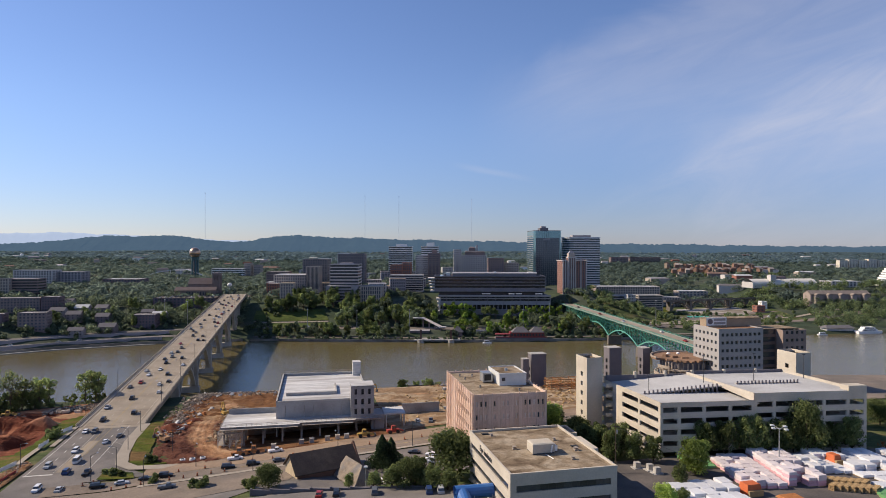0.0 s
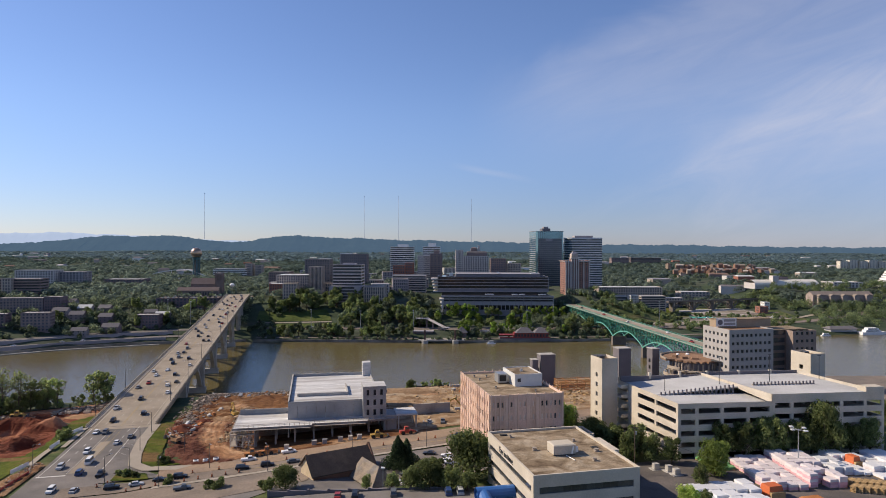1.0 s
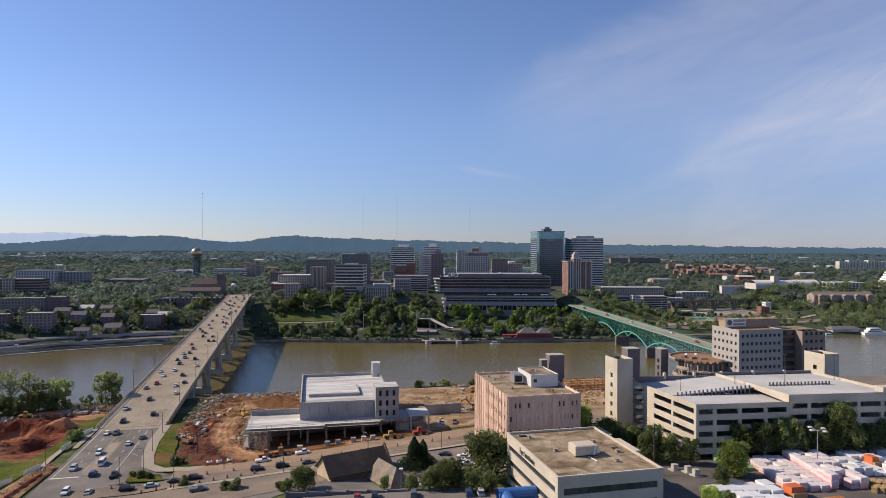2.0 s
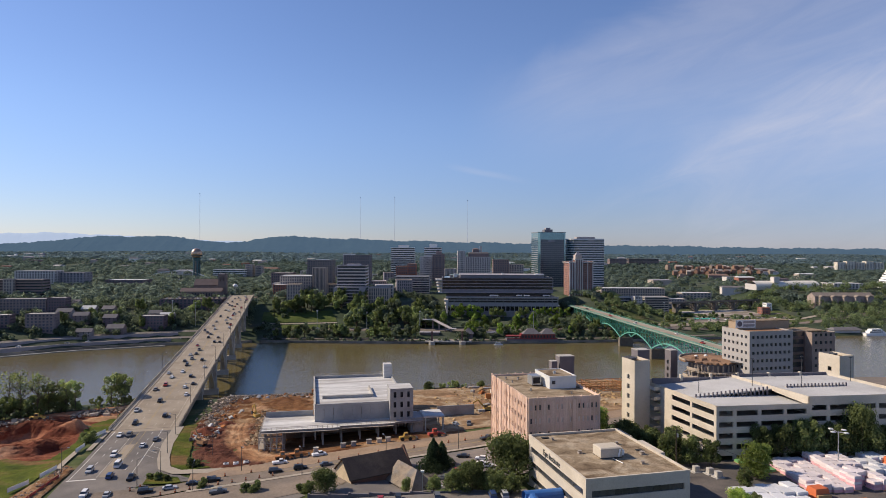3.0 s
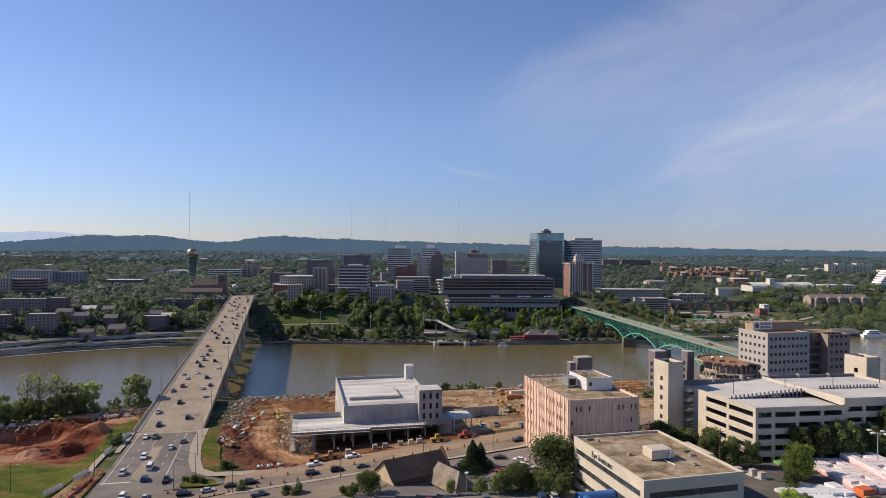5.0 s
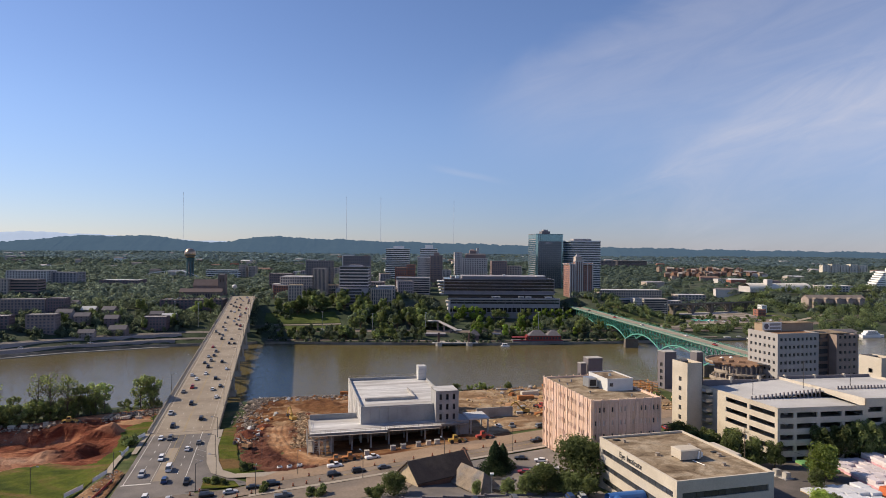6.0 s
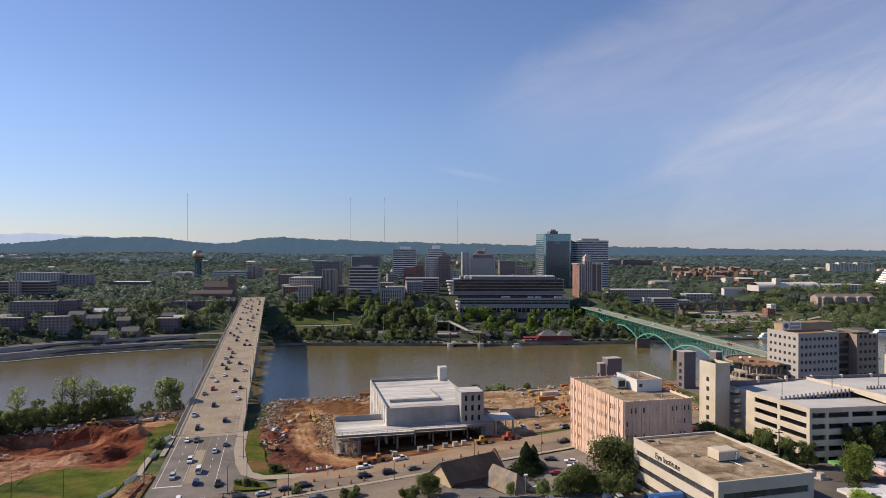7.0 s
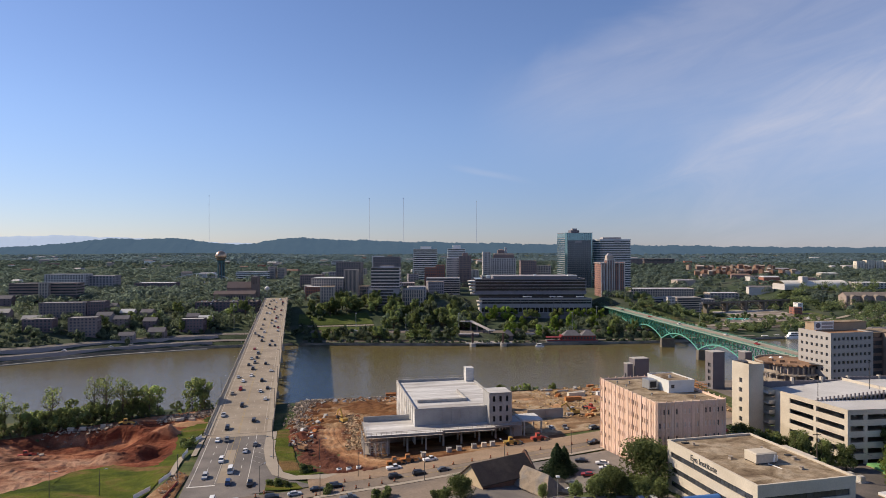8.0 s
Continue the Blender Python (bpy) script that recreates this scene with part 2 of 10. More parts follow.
M_WHITE = surf("white_paint", (0.80, 0.79, 0.76), 0.6, 0.06, 0.4, 4.0)
M_DARKGLASS = glass_like("dark_glass", (0.05, 0.054, 0.062))
M_BLACK = surf("black_rubber", (0.02, 0.02, 0.02), 0.8, 0.2)
M_STEEL = surf("galvanised_steel", (0.42, 0.43, 0.44), 0.45, 0.15, 1.0, 8.0, metal=0.7)
M_DARKSTEEL = surf("dark_steel", (0.07, 0.07, 0.075), 0.5, 0.2, 1.0, 8.0, metal=0.4)
M_BARK = surf("bark", (0.11, 0.085, 0.06), 0.95, 0.35, 1.5, 9.0, 0.03)
M_LEAF_A = leafy("leaves_mid_green", (0.149, 0.190, 0.075), (0.299, 0.351, 0.144))
M_LEAF_B = leafy("leaves_dark_green", (0.115, 0.145, 0.06), (0.235, 0.272, 0.11))
M_LEAF_C = leafy("leaves_spring_green", (0.163, 0.250, 0.050), (0.312, 0.413, 0.100))
M_LEAF_LIME = leafy("leaves_lime_green", (0.26, 0.345, 0.08), (0.46, 0.56, 0.17))
# three far woods: blue air haze mixed into leaf colour, more with distance
M_LEAF_FAR = leafy("leaves_lightly_hazed_woods", (0.14, 0.18, 0.15), (0.215, 0.265, 0.20))
M_LEAF_FAR_B = leafy("leaves_hazed_woods", (0.15, 0.20, 0.165), (0.175, 0.228, 0.185))
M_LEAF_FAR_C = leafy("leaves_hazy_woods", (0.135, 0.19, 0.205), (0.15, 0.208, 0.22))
M_LEAF_HILL = leafy("leaves_hillside", (0.122, 0.158, 0.105), (0.235, 0.278, 0.175))
M_LEAF_EAST = leafy("leaves_east_slope", (0.14, 0.185, 0.095), (0.285, 0.335, 0.155))
M_LEAF_RIVER = leafy("leaves_willow_green", (0.185, 0.23, 0.09), (0.33, 0.38, 0.155))
M_CONIFER = leafy("needles", (0.045, 0.075, 0.042), (0.105, 0.143, 0.075))
# second colour of each: blue haze the hills give off as emission
M_HILL = distance("hazed_hill_woods", (0.020, 0.028, 0.026), (0.056, 0.098, 0.158))
M_FARHILL = distance("hazed_far_hill", (0.05, 0.06, 0.07), (0.40, 0.48, 0.64))


# ---- mesh helpers ----
class G:
    """Gathers corners and faces for one mesh."""

    def __init__(self):
        self.v, self.f = [], []

    def quad(self, a, b, c, d):
        i = len(self.v)
        self.v += [tuple(a), tuple(b), tuple(c), tuple(d)]
        self.f.append((i, i + 1, i + 2, i + 3))
        return self

    def tri(self, a, b, c):
        i = len(self.v)
        self.v += [tuple(a), tuple(b), tuple(c)]
        self.f.append((i, i + 1, i + 2))
        return self

    def box(self, x0, x1, y0, y1, z0, z1):
        i = len(self.v)
        self.v += [(x0, y0, z0), (x1, y0, z0), (x1, y1, z0), (x0, y1, z0), (x0, y0, z1), (x1, y0, z1), (x1, y1, z1), (x0, y1, z1)]
        self.f += [(i, i + 3, i + 2, i + 1), (i + 4, i + 5, i + 6, i + 7), (i, i + 1, i + 5, i + 4),
                   (i + 1, i + 2, i + 6, i + 5), (i + 2, i + 3, i + 7, i + 6), (i + 3, i, i + 4, i + 7)]
        return self

    def taper(self, x0, x1, y0, y1, z0, z1, s, t=None):
        """A box whose top shrinks by s in x and t in y on every side."""
        t = s if t is None else t
        i = len(self.v)
        self.v += [(x0, y0, z0), (x1, y0, z0), (x1, y1, z0), (x0, y1, z0),
                   (x0 + s, y0 + t, z1), (x1 - s, y0 + t, z1), (x1 - s, y1 - t, z1), (x0 + s, y1 - t, z1)]
        self.f += [(i, i + 3, i + 2, i + 1), (i + 4, i + 5, i + 6, i + 7), (i, i + 1, i + 5, i + 4),
                   (i + 1, i + 2, i + 6, i + 5), (i + 2, i + 3, i + 7, i + 6), (i + 3, i, i + 4, i + 7)]
        return self

    def prism(self, pts, z0, z1):
        i, k = len(self.v), len(pts)
        self.v += [(x, y, z0) for x, y in pts] + [(x, y, z1) for x, y in pts]
        self.f += [tuple(i + k - 1 - j for j in range(k)), tuple(i + k + j for j in range(k))]
        self.f += [(i + j, i + (j + 1) % k, i + k + (j + 1) % k, i + k + j) for j in range(k)]
        return self

    def tube(self, p, q, r, r2=None, k=8, caps=True):
        p, q = Vector(p), Vector(q)
        r2 = r if r2 is None else r2
        w = (q - p).normalized()
        u = w.orthogonal().normalized()
        v = w.cross(u)
        i = len(self.v)
        for c, rad in ((p, r), (q, r2)):
            self.v += [tuple(c + rad * (math.cos(2 * math.pi * j / k) * u + math.sin(2 * math.pi * j / k) * v)) for j in range(k)]
        self.f += [(i + j, i + (j + 1) % k, i + k + (j + 1) % k, i + k + j) for j in range(k)]
        if caps:
            self.f += [tuple(i + k - 1 - j for j in range(k)), tuple(i + k + j for j in range(k))]
        return self

    def beam(self, p, q, w, h):
        """A bar of width w and height h between two points."""
        p, q = Vector(p), Vector(q)
        d = (q - p).normalized()
        s = d.cross(Vector((0, 0, 1)))
        s = Vector((1, 0, 0)) if s.length < 1e-4 else s.normalized()
        n = s.cross(d)
        i = len(self.v)
        for c in (p, q):
            for a, b in ((-1, -1), (1, -1), (1, 1), (-1, 1)):
                self.v.append(tuple(c + s * a * w / 2 + n * b * h / 2))
        self.f += [(i, i + 1, i + 2, i + 3), (i + 7, i + 6, i + 5, i + 4)]
        self.f += [(i + j, i + 4 + j, i + 4 + (j + 1) % 4, i + (j + 1) % 4) for j in range(4)]
        return self

    def ball(self, c, r, seed=0, rough=0.0, sz=1.0, k=8, rows=5):
        i = len(self.v)
        rnd = random.Random(seed)
        for a in range(rows + 1):
            for b in range(k):
                th, ph = math.pi * a / rows, 2 * math.pi * b / k
                q = r * (1 + rough * (rnd.random() - 0.5))
                self.v.append((c[0] + q * math.sin(th) * math.cos(ph), c[1] + q * math.sin(th) * math.sin(ph), c[2] + q * sz * math.cos(th)))
        for a in range(rows):
            for b in range(k):
                self.f.append((i + a * k + b, i + (a + 1) * k + b, i + (a + 1) * k + (b + 1) % k, i + a * k + (b + 1) % k))
        return self

    def mesh(self, name):
        me = bpy.data.meshes.new(name)
        me.from_pydata(self.v, [], self.f)
        me.update()
        return me


def part(name, g, material, parent, label="", smooth=False):
    """One mesh under a thing, a part or a piece of the setting."""
    me = g.mesh(name) if isinstance(g, G) else g
    if not me.materials:
        me.materials.append(material)
    ob = new(name, me)
    ob.parent = parent
    if smooth:
        me.shade_smooth()
    return tagged(ob, label)


def thing(name, x, y, z, rz, label, category, group="", kind=""):
    ob = new(name)
    ob.matrix_basis = pose(x, y, z, 0, 0, rz)
    return tagged(ob, label, category, group, kind)


def solo(name, g, material, label, category="", group="", kind="", smooth=False):
    me = g.mesh(name) if isinstance(g, G) else g
    me.materials.append(material)
    if smooth:
        me.shade_smooth()
    return tagged(new(name, me), label, category, group, kind)


def np_mesh(name, verts, faces):
    me = bpy.data.meshes.new(name)
    me.from_pydata(verts.tolist(), [], faces.tolist())
    me.update()
    return me


def facade(g, o, u, n, width, height, us, vs, depth):
    """A wall with openings: o lower left corner, u along, n outward; us and vs are the openings' ranges along and up. Each opening gets reveals."""
    o, u, n, up = Vector(o), Vector(u), Vector(n), Vector((0, 0, 1))
    ue = sorted({0.0, width, *(a for r in us for a in r)})
    ve = sorted({0.0, height, *(a for r in vs for a in r)})
    at = lambda a, b, c=0.0: o + u * a + up * b - n * c  # noqa: E731
    for a0, a1 in zip(ue, ue[1:]):
        hole_u = any(r[0] - 1e-6 <= a0 and a1 <= r[1] + 1e-6 for r in us)
        for b0, b1 in zip(ve, ve[1:]):
            if hole_u and any(r[0] - 1e-6 <= b0 and b1 <= r[1] + 1e-6 for r in vs):
                g.quad(at(a0, b0), at(a0, b0, depth), at(a0, b1, depth), at(a0, b1))
                g.quad(at(a1, b0), at(a1, b1), at(a1, b1, depth), at(a1, b0, depth))
                g.quad(at(a0, b0), at(a1, b0), at(a1, b0, depth), at(a0, b0, depth))
                g.quad(at(a0, b1), at(a0, b1, depth), at(a1, b1, depth), at(a1, b1))
            else:
                g.quad(at(a0, b0), at(a1, b0), at(a1, b1), at(a0, b1))


def panes(name, parent, material, o, u, n, us, vs, depth):
    """The panes of a facade, one object each, alike ones on one mesh."""
    o, u, n = Vector(o), Vector(u), Vector(n)
    kept = {}
    for a0, a1 in us:
        for b0, b1 in vs:
            key = (round(a1 - a0, 2), round(b1 - b0, 2))
            if key not in kept:
                w, h = key
                kept[key] = G().box(0, w, -0.03, 0.03, 0, h).mesh(name)
            ob = part(name, kept[key], material, parent)
            c = o + u * a0 + Vector((0, 0, b0)) - n * depth
            ob.matrix_basis = Matrix.Translation(c) @ pose(0, 0, 0, 0, 0, math.degrees(math.atan2(u.y, u.x)))


SIDES = (((0, 0), (1, 0), (0, -1)), ((1, 0), (0, 1), (1, 0)), ((1, 1), (-1, 0), (0, 1)), ((0, 1), (0, -1), (-1, 0)))


def sides(x0, x1, y0, y1):
    """Front, right, back and left of a block: lower corner, direction, outward normal, width."""
    for (cx, cy), (ux, uy), (nx, ny) in SIDES:
        yield (x0 + cx * (x1 - x0), y0 + cy * (y1 - y0)), (ux, uy, 0), (nx, ny, 0), (x1 - x0) if ux else (y1 - y0)


def spaced(width, count, size, start=0.0, end=0.0):
    """count openings of one size, evenly spaced along a width with margins."""
    step = (width - start - end) / count
    return [(start + step * (i + 0.5) - size / 2, start + step * (i + 0.5) + size / 2) for i in range(count)]



# ---- ground and water ----
def smooth_max(a, b, k=3.0):
    return np.logaddexp(np.asarray(a) / k, np.asarray(b) / k) * k


def step01(a, b, x):
    t = np.clip((np.asarray(x, float) - a) / (b - a), 0, 1)
    return t * t * (3 - 2 * t)


def south_edge(x):
    return np.interp(x, [-1400, -900, -420, -240, -190, -150, -40, 60, 120, 300, 600, 1400], [-200, 100, 325, 342, 349, 360, 376, 393, 404, 408, 440, 560])


def north_edge(x):
    return np.interp(x, [-1400, -900, -483, -407, -334, -238, 0, 150, 470, 900, 1800], [150, 380, 579, 640, 674, 696, 690, 706, 766, 850, 1000])


def pit_inside(x, y):
    """How far inside the clay pit a place lies, in metres: from the lawn, the verge and the thicket."""
    d1 = y - np.interp(x, [-345, -231, -222, -217, -204.5, -197, -188], [206, 224, 238, 247.5, 253, 249.5, 250])
    d2 = np.interp(y, [212, 250, 258, 269, 288, 301, 316, 342], [-187, -187, -187, -188.5, -195.5, -198.5, -196, -193]) - x
    d3 = np.interp(x, [-345, -335, -277, -252, -225, -200, -190], [258, 262, 290, 306, 326, 340, 345]) - y
    return np.minimum(np.minimum(d1, d2), d3)


def pit_relief(x, y):
    """Cuts, hollows and heaps of the clay pit."""
    mask = step01(-1.0, 6.0, pit_inside(x, y))
    s = y - (296.5 + 0.07 * (x + 255)) + 1.6 * np.sin(x * 0.31) + 0.8 * np.sin(x * 0.83)
    off = -4.2 * step01(1.2, -1.2, s) * np.exp(-np.clip(-s, 0, None) / 16) * step01(-268, -259, x) * step01(-216, -224, x)
    s2 = y - (272 + 0.05 * (x + 255)) + 2.0 * np.sin(x * 0.19 + 1)
    off = off - 1.8 * step01(0.9, -0.9, s2) * np.exp(-np.clip(-s2, 0, None) / 9) * step01(-300, -285, x) * step01(-232, -242, x)
    for cx, cy, rx, ry, h in ((-201, 293, 7.5, 4.5, 5.0), (-210, 291, 6, 4, 2.6), (-197, 268, 5.5, 9, -3.4), (-206, 272, 5, 8, 2.6), (-213, 262, 7, 5, 1.6), (-234, 231, 10, 4, -2.6), (-262, 290, 9, 4, 2.2), (-226, 303, 10, 5, 1.4)):
        off = off + h * step01(1.25, 0.25, np.hypot((x - cx) / rx, (y - cy) / ry))
    return off * mask


def height(x, y):
    """The land's height over the river, in metres."""
    x, y = np.asarray(x, float), np.asarray(y, float)
    plain = smooth_max(np.clip(48.5 + 0.055 * np.clip(x, -60, 60) + 0.1 * np.minimum(x + 60, 0) - 0.075 * y, 0, 36.6), 20.5)
    # sunken court beside the chapel
    plain = plain - 2.6 * step01(1.5, 0.3, np.hypot((x + 45) / 14, (y - 205) / 11))
    # red clay pit west of the bridge's approach
    pit = 3.5 * step01(1.0, 0.3, np.hypot((x + 240) / 52, (y - 282) / 24))
    plain = plain - pit + pit_relief(x, y)
    # bed of the road that climbs onto the long bridge
    sl = -(-(x + 169) * 0.2224 + (y - 287) * 0.975)
    lat = np.abs((x + 169) * 0.975 + (y - 287) * 0.2224)
    bed = np.interp(sl, [-4, 0, 45, 120, 200], [23.0, 23.0, 22.7, 24.2, 28.0]) - 0.25
    wgt = step01(34, 17, lat) * step01(-12, -1, sl) * step01(260, 160, sl)
    plain = plain * (1 - wgt) + bed * wgt
    south = plain - (plain + 5) * step01(-4, 34, y - south_edge(x))
    d = y - north_edge(x)
    town_d = d - 75 * step01(-78, -42, x) * step01(168, 122, x) * step01(60, 135, d)
    town = np.interp(town_d, [-40, -8, 0, 1, 26, 34, 62, 75, 120, 165, 300, 1000, 3600], [-6, -4, 0, 2.6, 3.2, 7.5, 9, 11, 27, 36, 40, 42, 62])
    low = np.interp(d, [-40, -8, 0, 1, 40, 200, 300, 400, 520, 1000, 3600], [-6, -4, 0, 2.5, 5, 8, 11, 24, 36, 42, 62])
    high = np.interp(d, [-40, -8, 0, 1, 40, 100, 180, 260, 400, 1000, 3600], [-6, -4, 0, 2.5, 5, 9, 16, 36, 40, 42, 62])
    low = low + (high - low) * step01(440, 540, x)
    west = np.interp(d, [-40, -8, 0, 1, 8, 10, 26, 28, 48, 90, 180, 300, 1000, 3600], [-6, -4, 0, 1.8, 2, 5, 5.5, 9, 10, 20, 30, 36, 42, 62])
    r, w = step01(190, 300, x), step01(-230, -320, x)
    north = town * (1 - r) * (1 - w) + low * r + west * w
    mid = (south_edge(x) + north_edge(x)) / 2
    wave = 5 * np.sin(x / 310 + 0.6) * np.sin(y / 270) * step01(900, 1300, y)
    return np.where(y < mid, south, north + wave)


def hgt(x, y):
    return float(height(x, y))


gx = np.unique(np.r_[np.linspace(-6500, -1200, 14), np.linspace(-1200, -330, 40), np.arange(-330, 190, 3.5), np.linspace(190, 1200, 45), np.linspace(1200, 6500, 14)])
gy = np.unique(np.r_[np.linspace(-900, 120, 14), np.arange(120, 460, 3.5), np.arange(460, 660, 20), np.arange(660, 960, 4), np.linspace(960, 2000, 30), np.linspace(2000, 4950, 16)])
XX, YY = np.meshgrid(gx, gy)
ZZ = height(XX, YY) - 5.0 * step01(2, 9, pit_inside(XX, YY))
nx = len(gx)
cells = np.array([(j * nx + i, j * nx + i + 1, (j + 1) * nx + i + 1, (j + 1) * nx + i) for j in range(len(gy) - 1) for i in range(nx - 1)])
ground = solo("ground", np_mesh("ground", np.c_[XX.ravel(), YY.ravel(), ZZ.ravel()], cells), M_WOODFLOOR,
              "dark green wooded and grassy ground along a river", "ground", kind="structure", smooth=True)


def water_material():
    m = bpy.data.materials.new("muddy_water")
    m.use_nodes = True
    n, l = m.node_tree.nodes, m.node_tree.links
    p = n["Principled BSDF"]
    p.inputs["Roughness"].default_value = 0.12
    p.inputs["IOR"].default_value = 1.33
    p.inputs["Specular IOR Level"].default_value = 0.36
    geo = n.new("ShaderNodeNewGeometry")
    mp = n.new("ShaderNodeMapping")
    mp.inputs["Scale"].default_value = (0.25, 0.8, 1)
    l.new(geo.outputs["Position"], mp.inputs["Vector"])
    a, b = n.new("ShaderNodeTexNoise"), n.new("ShaderNodeTexNoise")
    a.inputs["Scale"].default_value, a.inputs["Detail"].default_value = 0.02, 3
    b.inputs["Scale"].default_value, b.inputs["Detail"].default_value = 0.9, 4
    l.new(geo.outputs["Position"], a.inputs["Vector"])
    l.new(mp.outputs["Vector"], b.inputs["Vector"])
    mx = n.new("ShaderNodeMix")
    mx.data_type = "RGBA"
    mx.inputs["A"].default_value, mx.inputs["B"].default_value = (0.107, 0.087, 0.035, 1), (0.14, 0.113, 0.05, 1)
    l.new(a.outputs["Fac"], mx.inputs["Factor"])
    l.new(mx.outputs["Result"], p.inputs["Base Color"])
    bump = n.new("ShaderNodeBump")
    bump.inputs["Strength"].default_value, bump.inputs["Distance"].default_value = 0.6, 0.3
    l.new(b.outputs["Fac"], bump.inputs["Height"])
    l.new(bump.outputs["Normal"], p.inputs["Normal"])
    return m


xs = np.linspace(-1400, 1800, 65)
wv = np.concatenate([np.c_[xs, south_edge(xs) - 20, np.zeros(65)], np.c_[xs, north_edge(xs) + 6, np.zeros(65)]])
wf = np.array([(i, i + 1, i + 66, i + 65) for i in range(64)])
solo("water", np_mesh("water", wv, wf), water_material(), "muddy brown river with small ripples", "river", kind="structure")


def drape(name, pts, material, label, lift=0.2, step=4.0, category="pavement", kind="structure", parent=None, rough=0.0):
    """A sheet over a four-cornered piece of land, lying lift metres above it."""
    a, b, c, d = (np.array(p, float) for p in pts)
    nu = max(2, int(max(np.linalg.norm(b - a), np.linalg.norm(c - d)) / step) + 1)
    nv = max(2, int(max(np.linalg.norm(d - a), np.linalg.norm(c - b)) / step) + 1)
    u, v = np.meshgrid(np.linspace(0, 1, nu), np.linspace(0, 1, nv))
    u, v = u.ravel()[:, None], v.ravel()[:, None]
    p = (1 - u) * (1 - v) * a + u * (1 - v) * b + u * v * c + (1 - u) * v * d
    z = height(p[:, 0], p[:, 1]) + lift
    z = z - 5.0 * step01(2, 9, pit_inside(p[:, 0], p[:, 1]))
    if rough:
        rim = np.minimum(np.minimum(u, 1 - u), np.minimum(v, 1 - v)).ravel()
        z = z + rough * np.clip(rim * 12, 0, 1) * np.array([noise.fractal(Vector((q[0] * 0.22, q[1] * 0.22, 3.3)), 0.45, 2.1, 5) * 0.7 + 0.35 for q in p])
    f = np.array([(j * nu + i, j * nu + i + 1, (j + 1) * nu + i + 1, (j + 1) * nu + i) for j in range(nv - 1) for i in range(nu - 1)])
    me = np_mesh(name, np.c_[p, z], f)
    if parent:
        return part(name, me, material, parent)
    return solo(name, me, material, label, category, kind=kind, smooth=True)


def sheet(name, low, high, material, label, lift=0.5, rows=14, cols=60, wob=0.0, category="grass"):
    """A sheet over the land between two lines; wob makes its upper edge uneven."""
    def run(line):
        p = np.array(line, float)
        d = np.r_[0, np.cumsum(np.hypot(*np.diff(p, axis=0).T))]
        u = np.linspace(0, d[-1], cols)
        return np.c_[np.interp(u, d, p[:, 0]), np.interp(u, d, p[:, 1])]
    a, b = run(low), run(high)
    b = b + wob * np.array([[noise.noise(Vector((q[0] * 0.25, q[1] * 0.25, 1.0))), noise.noise(Vector((q[0] * 0.3, q[1] * 0.3, 9.0)))] for q in b])
    v = np.linspace(0, 1, rows)[:, None, None]
    p = (a[None] * (1 - v) + b[None] * v).reshape(-1, 2)
    z = height(p[:, 0], p[:, 1]) + lift + np.array([0.25 * noise.fractal(Vector((q[0] * 0.3, q[1] * 0.3, 5.0)), 0.5, 2.0, 3) for q in p])
    f = np.array([(j * cols + i, j * cols + i + 1, (j + 1) * cols + i + 1, (j + 1) * cols + i) for j in range(rows - 1) for i in range(cols - 1)])
    return solo(name, np_mesh(name, np.c_[p, z], f), material, label, category, kind="structure", smooth=True)


def ribbon(name, line, width, material, label, lift=0.25, step=5.0, category="road", parent=None, zs=None):
    """A strip of even width along a line over the land, or at the heights given."""
    line = [Vector((p[0], p[1], 0)) for p in line]
    out, levels = [], []
    for k, (p, q) in enumerate(zip(line, line[1:])):
        n = max(1, int((q - p).length / step))
        for i in range(n):
            out.append(p.lerp(q, i / n))
            levels.append(None if zs is None else zs[k] + (zs[k + 1] - zs[k]) * i / n)
    out.append(line[-1])
    levels.append(None if zs is None else zs[-1])
    v = []
    for i, p in enumerate(out):
        d = (out[min(i + 1, len(out) - 1)] - out[max(i - 1, 0)]).normalized()
        s = Vector((d.y, -d.x, 0)) * width / 2
        for q in (p - s, p, p + s):
            v.append((q.x, q.y, (hgt(q.x, q.y) if zs is None else levels[i]) + lift))
    f = np.array([(3 * i + j, 3 * i + j + 1, 3 * i + j + 4, 3 * i + j + 3) for i in range(len(out) - 1) for j in range(2)])
    me = np_mesh(name, np.array(v), f)
    if parent:
        return part(name, me, material, parent)
    return solo(name, me, material, label, category, kind="structure")


